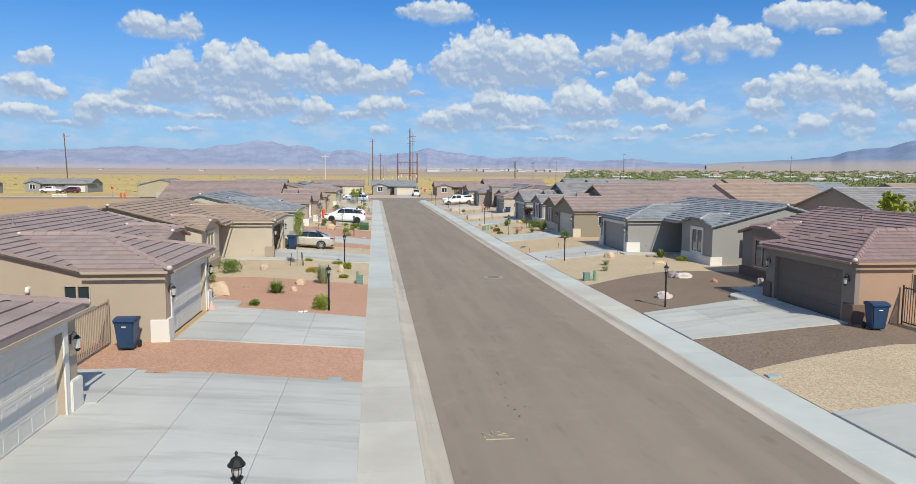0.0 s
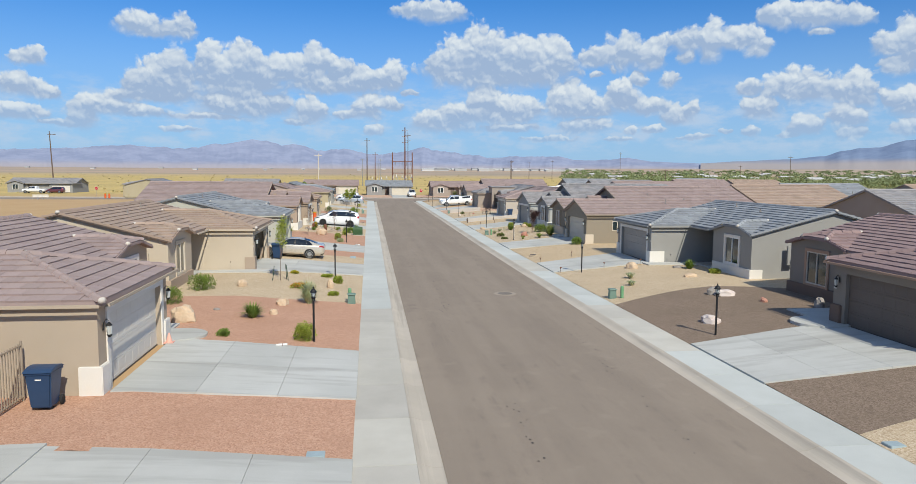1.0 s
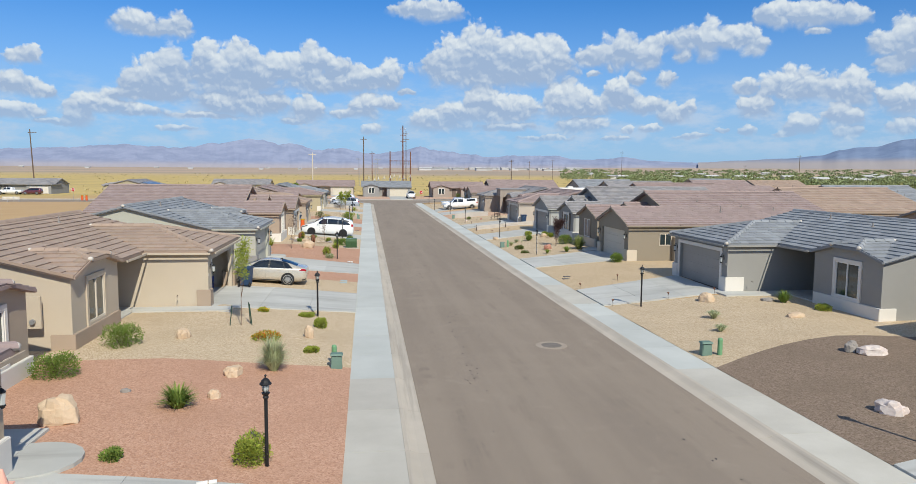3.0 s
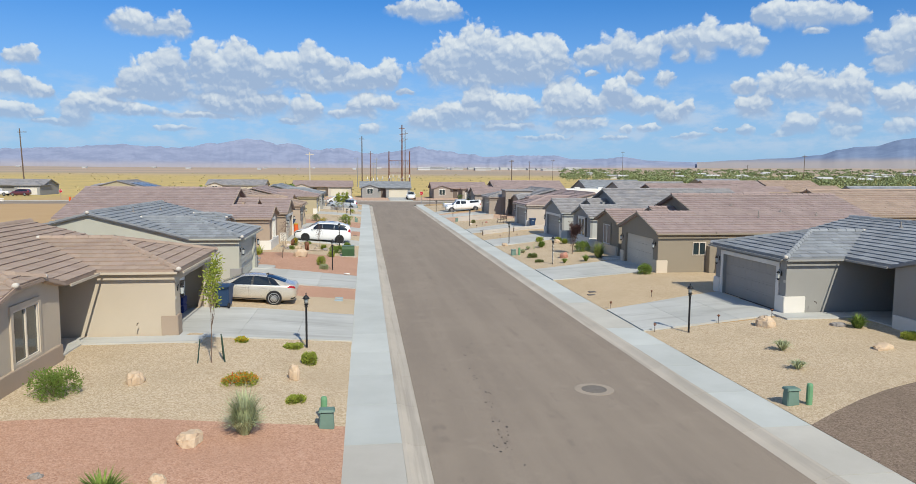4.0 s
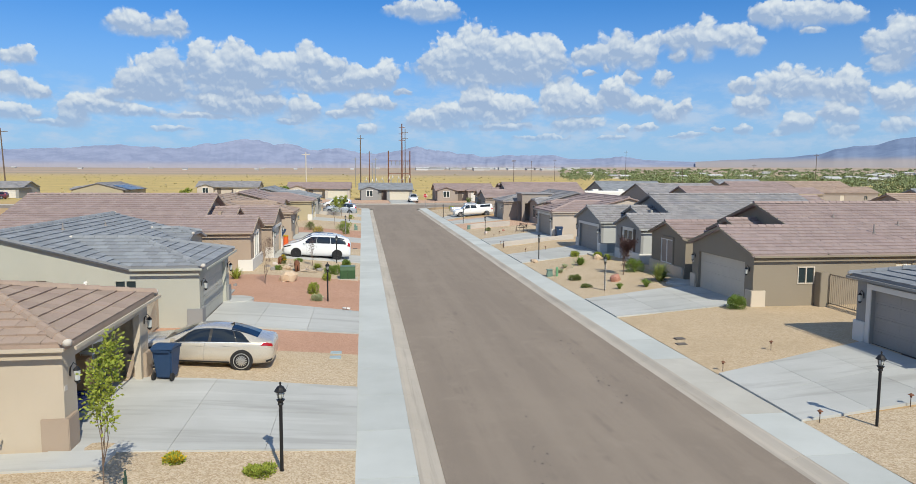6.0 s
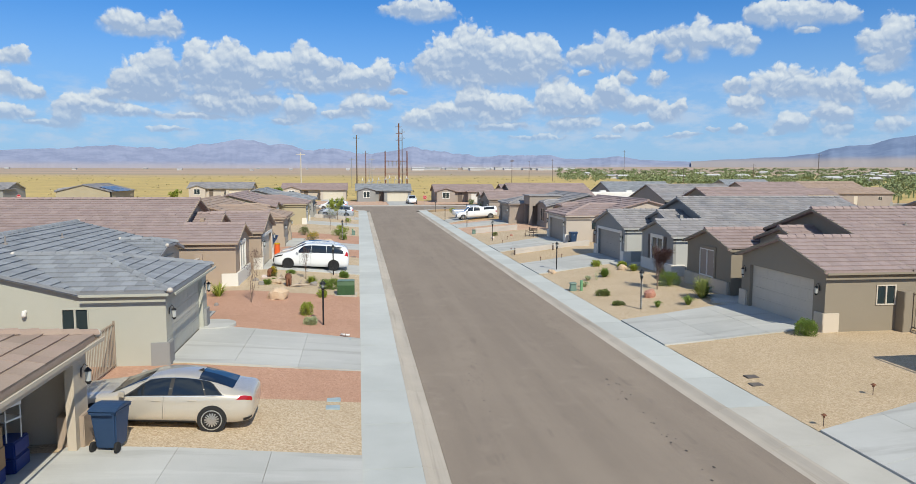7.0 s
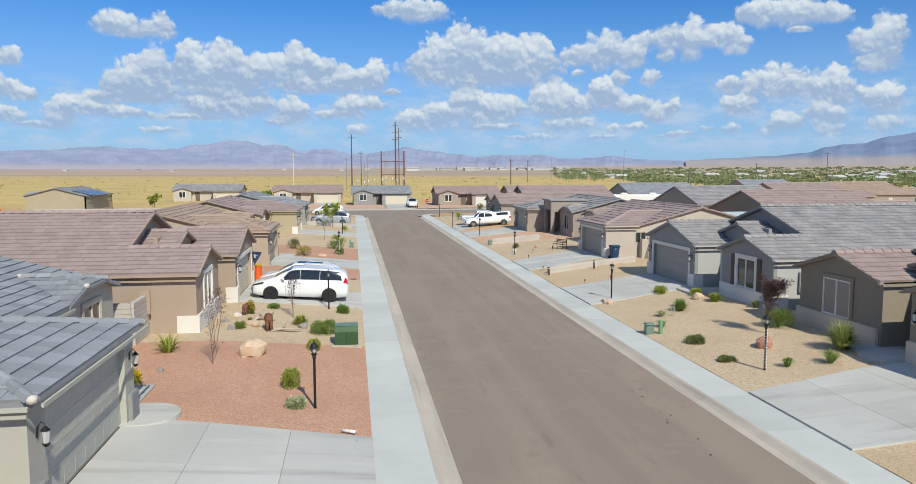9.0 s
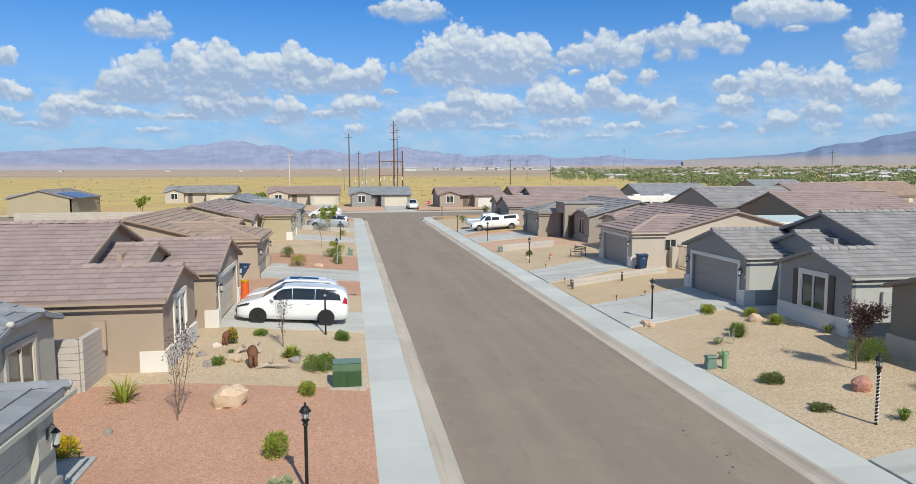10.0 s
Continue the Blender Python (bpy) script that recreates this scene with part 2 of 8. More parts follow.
def asphalt():
    """Dusty worn asphalt: aggregate, wheel tracks along the street, oil drips and patches."""
    m = bpy.data.materials.new("asphalt")
    m.use_nodes = True
    n = Nodes(m.node_tree)
    p = n.add("ShaderNodeTexCoord").outputs["Object"]
    lanes = n.add("ShaderNodeMapping")
    n.put(lanes.inputs[0], p)
    lanes.inputs["Scale"].default_value = (0.9, 0.05, 1.0)
    track = n.noise(lanes.outputs[0], 1.0, 4.0, 0.55)
    patch = n.noise(p, 0.22, 5.0, 0.6)
    grit = n.noise(p, 70.0, 3.0, 0.7)
    col = n.mix(n.ramp(track, 0.35, 0.65), (0.262, 0.215, 0.171), (0.298, 0.245, 0.194))
    col = n.mix(n.math("MULTIPLY", n.ramp(patch, 0.45, 0.7), 0.5), col, (0.325, 0.268, 0.211))
    col = n.mix(n.math("MULTIPLY", n.ramp(patch, 0.42, 0.25), 0.35), col, (0.232, 0.192, 0.16))
    col = n.mix(n.math("MULTIPLY", n.ramp(grit, 0.4, 0.65), 0.38), col, (0.13, 0.105, 0.09))
    smear = n.noise(lanes.outputs[0], 3.2, 5.0, 0.65)
    scuff = n.noise(p, 1.1, 4.0, 0.6)
    col = n.mix(n.math("MULTIPLY", n.math("MULTIPLY", n.ramp(smear, 0.5, 0.7), n.ramp(scuff, 0.48, 0.62)), 0.4), col, (0.16, 0.13, 0.11))
    col = n.mix(n.math("MULTIPLY", n.ramp(scuff, 0.42, 0.3), 0.22), col, (0.36, 0.3, 0.24))
    s = n.add("ShaderNodeBsdfPrincipled")
    n.put(s.inputs["Base Color"], col)
    s.inputs["Roughness"].default_value, s.inputs["Specular IOR Level"].default_value = 0.88, 0.2
    bmp = n.add("ShaderNodeBump")
    bmp.inputs["Strength"].default_value, bmp.inputs["Distance"].default_value = 0.5, 0.01
    n.put(bmp.inputs["Height"], grit)
    n.put(s.inputs["Normal"], bmp.outputs[0])
    n.tree.links.new(s.outputs[0], n.add("ShaderNodeOutputMaterial").inputs[0])
    return m


def glass(name, tint, rough=0.03):
    m = surface(name, tint, tuple(c * 0.8 for c in tint), 1.0, rough, 0.0, 5.0, blotch=0.1, spec=0.9)
    return m


WHITE = surface("white_paint", (0.78, 0.77, 0.74), (0.7, 0.69, 0.66), 0.8, 0.7, 0.1, 60)
CREAM = surface("cream_paint", (0.62, 0.56, 0.48), (0.56, 0.5, 0.42), 0.8, 0.7, 0.1, 60)
BLACK = surface("black_paint", (0.012, 0.012, 0.014), (0.02, 0.02, 0.022), 4, 0.45)
PANE = glass("window_glass", (0.03, 0.045, 0.05))
DARK = surface("dark_interior", (0.05, 0.045, 0.04), (0.03, 0.028, 0.025), 2, 0.9)
ASPHALT = asphalt()
SIDEWALK = surface("sidewalk_concrete", (0.53, 0.505, 0.45), (0.45, 0.425, 0.375), 0.5, 0.88, 0.25, 60, vary=0.1, blotch=0.18)
PALE_WALK = surface("new_sidewalk_concrete", (0.53, 0.545, 0.52), (0.46, 0.475, 0.45), 0.4, 0.88, 0.25, 60, vary=0.06, blotch=0.14)


def streaked(name, a, b, stain, along, vary=0.06):
    """Concrete with broom lines and run-off stains that are drawn out one way."""
    m = bpy.data.materials.new(name)
    m.use_nodes = True
    n = Nodes(m.node_tree)
    p = n.add("ShaderNodeTexCoord").outputs["Object"]
    drawn = n.add("ShaderNodeMapping")
    n.put(drawn.inputs[0], p)
    drawn.inputs["Scale"].default_value = along
    wide = n.noise(p, 0.3, 5.0, 0.6)
    run = n.noise(drawn.outputs[0], 1.0, 5.0, 0.6)
    grit = n.noise(p, 60.0, 3.0, 0.6)
    col = n.mix(n.ramp(wide, 0.28, 0.72), a, b)
    col = n.mix(n.math("MULTIPLY", n.ramp(run, 0.5, 0.68), 0.55), col, stain)
    col = n.mix(n.math("MULTIPLY", n.ramp(run, 0.42, 0.3), 0.3), col, tuple(min(v * 1.2, 0.8) for v in a))
    col = n.mix(n.math("MULTIPLY", n.ramp(grit, 0.4, 0.7), 0.15), col, tuple(v * 0.7 for v in a))
    hsv = n.add("ShaderNodeHueSaturation")
    n.put(hsv.inputs["Value"], n.ramp(n.add("ShaderNodeObjectInfo").outputs["Random"], 0.0, 1.0, 1.0 - vary, 1.0 + vary, False))
    n.put(hsv.inputs["Color"], col)
    s = n.add("ShaderNodeBsdfPrincipled")
    n.put(s.inputs["Base Color"], hsv.outputs[0])
    s.inputs["Roughness"].default_value, s.inputs["Specular IOR Level"].default_value = 0.88, 0.25
    bmp = n.add("ShaderNodeBump")
    bmp.inputs["Strength"].default_value, bmp.inputs["Distance"].default_value = 0.25, 0.01
    n.put(bmp.inputs["Height"], grit)
    n.put(s.inputs["Normal"], bmp.outputs[0])
    n.tree.links.new(s.outputs[0], n.add("ShaderNodeOutputMaterial").inputs[0])
    return m


DRIVE = streaked("driveway_concrete", (0.5, 0.5, 0.475), (0.43, 0.43, 0.405), (0.31, 0.3, 0.28), (0.16, 1.5, 1.0))
KERB = streaked("kerb_concrete", (0.5, 0.445, 0.375), (0.42, 0.375, 0.315), (0.3, 0.265, 0.225), (3.2, 0.12, 3.0), 0.04)
RED_ROCK = gravel("red_gravel", (0.48, 0.275, 0.185), (0.56, 0.35, 0.25), (0.36, 0.195, 0.13))
TAN_ROCK = gravel("tan_gravel", (0.5, 0.385, 0.255), (0.62, 0.51, 0.37), (0.36, 0.26, 0.16))
GOLD_ROCK = gravel("golden_gravel", (0.5, 0.38, 0.24), (0.6, 0.475, 0.33), (0.4, 0.29, 0.18))
BROWN_ROCK = gravel("brown_gravel", (0.22, 0.165, 0.12), (0.29, 0.22, 0.17), (0.14, 0.1, 0.075))
PINK_ROCK = gravel("pink_gravel", (0.55, 0.36, 0.25), (0.62, 0.44, 0.33), (0.42, 0.26, 0.18))


# ---- mesh helpers ----
class Shape:
    """Collects closed pieces and turns them into one mesh."""

    def __init__(self, to=None):
        self.v, self.f, self.to = [], [], to

    def poly(self, pts, faces):
        k = len(self.v)
        self.v += [tuple(p) for p in pts]
        self.f += [tuple(i + k for i in f) for f in faces]
        return self

    def box(self, x0, x1, y0, y1, z0, z1, taper=0.0):
        t = taper
        return self.poly([(x0, y0, z0), (x1, y0, z0), (x1, y1, z0), (x0, y1, z0), (x0 + t, y0 + t, z1), (x1 - t, y0 + t, z1), (x1 - t, y1 - t, z1), (x0 + t, y1 - t, z1)],
                         [(3, 2, 1, 0), (4, 5, 6, 7), (0, 1, 5, 4), (1, 2, 6, 5), (2, 3, 7, 6), (3, 0, 4, 7)])

    def lattice(self, rects, put):
        """One connected slab from touching rectangles (a0, a1, b0, b1); put(a, b, side) gives the point on side 0 or 1."""
        ca = sorted({round(v, 4) for r in rects for v in r[:2]})
        cb = sorted({round(v, 4) for r in rects for v in r[2:4]})
        full = {(i, j) for i in range(len(ca) - 1) for j in range(len(cb) - 1)
                if any(r[0] - 1e-4 <= ca[i] and ca[i + 1] <= r[1] + 1e-4 and r[2] - 1e-4 <= cb[j] and cb[j + 1] <= r[3] + 1e-4 for r in rects)}
        made, pts, faces = {}, [], []

        def at(i, j, k):
            if (i, j, k) not in made:
                made[i, j, k] = len(pts)
                pts.append(put(ca[i], cb[j], k))
            return made[i, j, k]
        for i, j in sorted(full):
            faces.append((at(i, j, 0), at(i + 1, j, 0), at(i + 1, j + 1, 0), at(i, j + 1, 0)))
            faces.append((at(i, j + 1, 1), at(i + 1, j + 1, 1), at(i + 1, j, 1), at(i, j, 1)))
            if (i, j - 1) not in full:
                faces.append((at(i, j, 1), at(i + 1, j, 1), at(i + 1, j, 0), at(i, j, 0)))
            if (i, j + 1) not in full:
                faces.append((at(i, j + 1, 0), at(i + 1, j + 1, 0), at(i + 1, j + 1, 1), at(i, j + 1, 1)))
            if (i - 1, j) not in full:
                faces.append((at(i, j + 1, 1), at(i, j, 1), at(i, j, 0), at(i, j + 1, 0)))
            if (i + 1, j) not in full:
                faces.append((at(i + 1, j, 1), at(i + 1, j + 1, 1), at(i + 1, j + 1, 0), at(i + 1, j, 0)))
        return self.poly(pts, faces)

    def prism(self, ring, z0, z1):
        n = len(ring)
        return self.poly([(x, y, z0) for x, y in ring] + [(x, y, z1) for x, y in ring],
                         [tuple(range(n - 1, -1, -1)), tuple(range(n, 2 * n))] + [(i, (i + 1) % n, n + (i + 1) % n, n + i) for i in range(n)])

    def tube(self, path, radii, n=8, caps=True):
        """A round tube along points, with a radius at each."""
        if not hasattr(radii, "__len__"):
            radii = [radii] * len(path)
        path = [Vector(p) for p in path]
        rings = []
        for i, p in enumerate(path):
            d = (path[min(i + 1, len(path) - 1)] - path[max(i - 1, 0)]).normalized()
            a = d.orthogonal().normalized()
            b = d.cross(a)
            rings.append([p + (a * math.cos(2 * math.pi * k / n) + b * math.sin(2 * math.pi * k / n)) * radii[i] for k in range(n)])
        faces = [(i * n + k, i * n + (k + 1) % n, (i + 1) * n + (k + 1) % n, (i + 1) * n + k) for i in range(len(path) - 1) for k in range(n)]
        if caps:
            faces += [tuple(range(n - 1, -1, -1)), tuple(range((len(path) - 1) * n, len(path) * n))]
        return self.poly([tuple(p) for r in rings for p in r], faces)

    def lathe(self, profile, n=16, at=(0, 0, 0), axis="z"):
        """Profile rows of (radius, height) turned round an axis."""
        pts = []
        for r, h in profile:
            for k in range(n):
                c, s = math.cos(2 * math.pi * k / n) * r, math.sin(2 * math.pi * k / n) * r
                q = {"z": (c, s, h), "y": (s, h, c), "x": (h, c, s)}[axis]
                pts.append((q[0] + at[0], q[1] + at[1], q[2] + at[2]))
        m = len(profile)
        faces = [(i * n + k, i * n + (k + 1) % n, (i + 1) * n + (k + 1) % n, (i + 1) * n + k) for i in range(m - 1) for k in range(n)]
        faces += [tuple(range(n - 1, -1, -1)), tuple(range((m - 1) * n, m * n))]
        return self.poly(pts, faces)

    def mesh(self, name, material, smooth=False, flip=False, bevel=0.0, weld=False):
        v = [self.to(*p) for p in self.v] if self.to else self.v
        me = bpy.data.meshes.new(name)
        me.from_pydata(v, [], [f[::-1] for f in self.f] if flip else self.f)
        if weld:
            bm = bmesh.new()
            bm.from_mesh(me)
            bmesh.ops.remove_doubles(bm, verts=bm.verts, dist=0.0015)
            bmesh.ops.recalc_face_normals(bm, faces=bm.faces)
            bm.to_mesh(me)
            bm.free()
        if bevel:
            bm = bmesh.new()
            bm.from_mesh(me)
            bmesh.ops.bevel(bm, geom=[e for e in bm.edges if len(e.link_faces) == 2 and e.calc_face_angle(0) > 0.5], offset=bevel, segments=2, affect="EDGES", clamp_overlap=True)
            bm.to_mesh(me)
            bm.free()
        if smooth:
            me.polygons.foreach_set("use_smooth", [True] * len(me.polygons))
        me.materials.append(material)
        me.update()
        return me


def part(name, shape, material, parent=None, label="", smooth=False, flip=False, bevel=0.0, weld=False):
    """Links a shape as one mesh object under a thing, or alone."""
    ob = new(name, shape.mesh(name, material, smooth, flip, bevel, weld))
    ob.parent = parent
    return tagged(ob, label) if label else ob


def thing(name, label, category, at=(0, 0, 0), turn=0.0, group="", kind=""):
    ob = new(name)
    ob.empty_display_size = 0.2
    ob.matrix_basis = pose(*at, 0, 0, turn)
    return tagged(ob, label, category, group, kind)


def structure(ob, label, category):
    return tagged(ob, label, category, "", "structure")


# ---- ground ----
def bend_r(y):
    """The far side's kerb line draws in a little up the street."""
    t = min(max((y - 25.0) / 45.0, 0.0), 1.0)
    return -0.3 * t * t * (3 - 2 * t)


ROAD_L, ROAD_R, WALK_L, WALK_R = 2.03, 10.6, 0.0, 12.62
END = 168.0                       # the street meets the cross street here


def step(x, a, b):
    t = min(max((x - a) / (b - a), 0.0), 1.0)
    return t * t * (3 - 2 * t)


def lot(x, y):
    """Height of the ground: the lots rise from the pavement to the house pads, the plain climbs far away."""
    d = -x if x < 0 else (x - WALK_R if x > WALK_R else 0.0)
    z = 0.5 * min(d / 6.0, 1.0) * (1 - 0.75 * step(y, 150, 176)) * (1 - 0.6 * step(d, 38, 60))
    far = math.hypot(x, y)
    if far > 260:
        z += (far - 260) * 0.0095 * step(far, 260, 2500) * (0.55 + 0.5 * step(x, -1500, 2500))
    return z


def ground():
    xs = [-4700, -3500, -2500, -1800, -1200, -800, -500, -300, -200, -140, -100, -80, -65, -50, -38, -28, -20, -14, -10, -8, -6, -4, -2, -0.05]
    xr = [12.67, 14.6, 16.6, 18.62, 21, 25, 30, 38, 48, 60, 75, 90, 110, 140, 200, 300, 500, 800, 1200, 1800, 2500, 3500, 4700]
    ys = [-200, -120, -80, -50, -30] + list(range(-20, 190, 5)) + [200, 215, 235, 260, 300, 360, 450, 600, 800, 1100, 1500, 2000, 2600, 3200, 3800, 4300, 4800]
    cols = xs + [0.0, 12.62] + xr
    s = Shape()
    pts = []
    for y in ys:
        for x in cols:
            z = lot(x, y) - 0.02
            if -0.01 <= x <= 12.63 and y <= 190:
                z = -0.4
            elif y > 165 and y < 190 and abs(x) < 150:
                z = min(z, -0.3) if 170.5 < y < 186.5 else z
            pts.append((x, y, z))
    n = len(cols)
    s.poly(pts, [(j * n + i, j * n + i + 1, (j + 1) * n + i + 1, (j + 1) * n + i) for j in range(len(ys) - 1) for i in range(n - 1)])
    m = bpy.data.materials.new("desert_ground")
    m.use_nodes = True
    t = Nodes(m.node_tree)
    p = t.add("ShaderNodeTexCoord").outputs["Object"]
    sep = t.add("ShaderNodeSeparateXYZ")
    t.put(sep.inputs[0], p)
    dirt = t.mix(t.noise(p, 0.15, 6.0), (0.46, 0.3, 0.155), (0.54, 0.38, 0.21))
    dirt = t.mix(t.math("MULTIPLY", t.noise(p, 25.0, 3.0), 0.3), dirt, (0.26, 0.17, 0.1))
    grass = t.mix(t.ramp(t.noise(p, 0.035, 6.0, 0.65), 0.35, 0.65), (0.56, 0.42, 0.17), (0.45, 0.345, 0.15))
    grass = t.mix(t.math("MULTIPLY", t.ramp(t.noise(p, 0.5, 4.0, 0.7), 0.52, 0.7), 0.55), grass, (0.2, 0.18, 0.08))
    bands = t.add("ShaderNodeMapping")
    t.put(bands.inputs[0], p)
    bands.inputs["Scale"].default_value = (0.0012, 0.006, 0.0)
    scrub = t.mix(t.ramp(t.noise(bands.outputs[0], 1.0, 5.0, 0.6), 0.4, 0.62), (0.44, 0.33, 0.25), (0.33, 0.28, 0.22))
    away = t.math("ADD", sep.outputs[1], t.math("MULTIPLY", t.math("SUBTRACT", t.noise(p, 0.01, 4.0), 0.5), 160.0))
    col = t.mix(t.ramp(away, 175, 215), dirt, grass)
    col = t.mix(t.ramp(away, 650, 1300), col, scrub)
    b = t.add("ShaderNodeBsdfPrincipled")
    t.put(b.inputs["Base Color"], col)
    b.inputs["Roughness"].default_value, b.inputs["Specular IOR Level"].default_value = 0.95, 0.1
    bmp = t.add("ShaderNodeBump")
    bmp.inputs["Strength"].default_value, bmp.inputs["Distance"].default_value = 0.6, 0.05
    t.put(bmp.inputs["Height"], t.noise(p, 9.0, 5.0, 0.7))
    t.put(b.inputs["Normal"], bmp.outputs[0])
    t.tree.links.new(b.outputs[0], t.add("ShaderNodeOutputMaterial").inputs[0])
    structure(part("ground", s, m, smooth=True), "dry desert ground with bare dirt and golden grassland beyond", "ground")


def sheet(name, xs, ys, z, material, label, category, thick=0.0):
    """A draped sheet over a grid, z by function."""
    s = Shape()
    n = len(xs)
    s.poly([(x + (bend_r(y) * (x - 2.03) / 8.57 if name == "road" else 0.0), y, z(x, y)) for y in ys for x in xs], [(j * n + i, j * n + i + 1, (j + 1) * n + i + 1, (j + 1) * n + i) for j in range(len(ys) - 1) for i in range(n - 1)])
    return structure(part(name, s, material), label, category)


def crown(x, y=0):
    return -0.10 + 0.09 * (1 - ((x - 6.3) / 4.3) ** 2)


def arc(cx, cy, r, a0, a1, n=8):
    return [(cx + r * math.cos(radians(a0 + (a1 - a0) * i / n)), cy + r * math.sin(radians(a0 + (a1 - a0) * i / n))) for i in range(n + 1)]


ground()
road_y = list(range(-30, 166, 5)) + [166]
sheet("road", [ROAD_L, 3.5, 5, 6.3, 7.6, 9.1, ROAD_R], road_y, crown, ASPHALT, "worn brown-grey asphalt residential street", "road")
# cross street with flared corners
s = Shape()
flare_l, flare_r = arc(-4.0, 166.0, 6.03, 0, 90), arc(16.3, 166.0, 6.0, 180, 90)
ring = [(2.03, 166.0)] + flare_l[1:] + [(-150, 172.03), (-150, 185.5), (150, 185.5), (150, 172.0)] + flare_r[::-1][:-1] + [(10.3, 166.0)]
s.poly([(x, y, -0.1) for x, y in ring], [tuple(range(len(ring)))[::-1]])
structure(part("road", s, ASPHALT), "asphalt cross street at the end", "road")


def kerb_profile(side):
    """Rolled kerb and gutter: offsets from the pavement's street edge."""
    return [(0.0, 0.0), (0.1, -0.004), (0.26, -0.07), (0.34, -0.092), (0.6, -0.105), (0.6, -0.3), (0.0, -0.3)]


def kerb(side):
    root = structure(new("kerb"), "rolled concrete kerb and gutter", "kerb")
    x0 = 1.43 if side < 0 else 11.2
    y = -28.0
    while y < 164:
        s = Shape()
        prof = [((x0 + o) if side < 0 else (x0 - o), z) for o, z in kerb_profile(side)]
        n = len(prof)
        y1 = min(y + 3.05, 165.5)
        b0, b1 = (0.0, 0.0) if side < 0 else (bend_r(y), bend_r(y1))
        s.poly([(x + b0, y + 0.006, z) for x, z in prof] + [(x + b1, y1 - 0.006, z) for x, z in prof],
               [tuple(range(n)), tuple(range(2 * n - 1, n - 1, -1))] + [(i, n + i, n + (i + 1) % n, (i + 1) % n) for i in range(n)])
        part("kerb_section", s, KERB, root, flip=side > 0)
        y = y1 + 0.001
        if y1 >= 165.5:
            break


def pavement(side):
    root = structure(new("pavement"), "pale concrete pavement in jointed panels", "pavement")
    x0, x1 = (0.0, 1.43) if side < 0 else (11.2, WALK_R)
    y, k = -28.0, 0
    while y < 165.9:
        s = Shape()
        far = min(y + 3.04, 165.99)
        b0, b1 = (0.0, 0.0) if side < 0 else (bend_r(y), bend_r(y + 3.05))
        ea, eb = (-0.025, -0.004) if side < 0 else (0.004, 0.025)      # the lot side laps the gravel
        ring = [(x0 + ea + b0, y + 0.006), (x1 + eb + b0, y + 0.006), (x1 + eb + b1, far), (x0 + ea + b1, far)]
        s.prism(ring, -0.12, 0.0)
        part("paving_panel", s, SIDEWALK if (side < 0 and y < 39.0) or (side > 0 and (29 < y < 38 or 49 < y < 57)) else PALE_WALK, root)
        y += 3.05
    s = Shape()
    if side < 0:
        out, inn = arc(-4.0, 166.0, 5.43, 0, 90), arc(-4.0, 166.0, 4.0, 90, 0)
    else:
        out, inn = arc(16.3, 166.0, 5.4, 180, 90), arc(16.3, 166.0, 3.97, 90, 180)
    out, inn = [(o[0], o[1]) for o in out], [(o[0], o[1]) for o in inn]
    m = len(out)
    pts = [(x, y, 0.0) for x, y in out] + [(x, y, 0.0) for x, y in inn[::-1]]
    s.poly(pts, [(i, i + 1, m + i + 1, m + i) for i in range(m - 1)])
    part("paving_corner", s, SIDEWALK, root, flip=side > 0)
    # rolled kerb round the corner
    s = Shape()
    c = (-4.0, 166.0) if side < 0 else (16.3, 166.0)
    a0, a1 = (0, 90) if side < 0 else (180, 90)
    rows = []
    for o, z in kerb_profile(side)[:6]:
        rows.append([(x, y, z) for x, y in arc(c[0], c[1], (5.43 if side < 0 else 5.4) + o, a0, a1)])
    k = len(rows[0])
    s.poly([p for r in rows for p in r], [(j * k + i, j * k + i + 1, (j + 1) * k + i + 1, (j + 1) * k + i) for j in range(len(rows) - 1) for i in range(k - 1)])
    part("kerb_corner", s, KERB, root, flip=side < 0)


for side in (-1, 1):
    kerb(side)
    pavement(side)
sheet("pavement", [-150, -60, 0, 60, 150], [186.1, 187.5], lambda x, y: 0.02, SIDEWALK, "concrete pavement along the cross street", "pavement")
sheet("kerb", [-150, -60, 0, 60, 150], [185.45, 185.7, 186.1], lambda x, y: -0.1 if y < 185.6 else (-0.03 if y < 186 else 0.02), KERB, "concrete kerb along the cross street", "kerb")


def yard(side, y0, y1, material, label, bend=0.0, depth=7.0, bend0=0.0):
    """A gravel bed between pavement and house, draped on the slope. bend: how far its far edge swings."""
    n, m = 10, 7
    s = Shape()
    pts = []
    for j in range(m + 1):
        for i in range(n + 1):
            d = depth * i / n
            f = j / m
            y = y0 + (y1 - y0) * f
            y += (bend * f + bend0 * (1 - f)) * math.sin(math.pi * i / n)
            x = -0.02 - d if side < 0 else WALK_R + bend_r(y) * (1 - i / n) + 0.02 + d
            pts.append((x, y, lot(x, y) + 0.012 + 0.02 * noise.noise((x * 0.6, y * 0.6, 3))))
    n += 1
    s.poly(pts, [(j * n + i, j * n + i + 1, (j + 1) * n + i + 1, (j + 1) * n + i) for j in range(m) for i in range(n - 1)])
    tagged(part("gravel_bed", s, material, smooth=True, flip=side < 0), label, "gravel bed", "front yards", "structure")


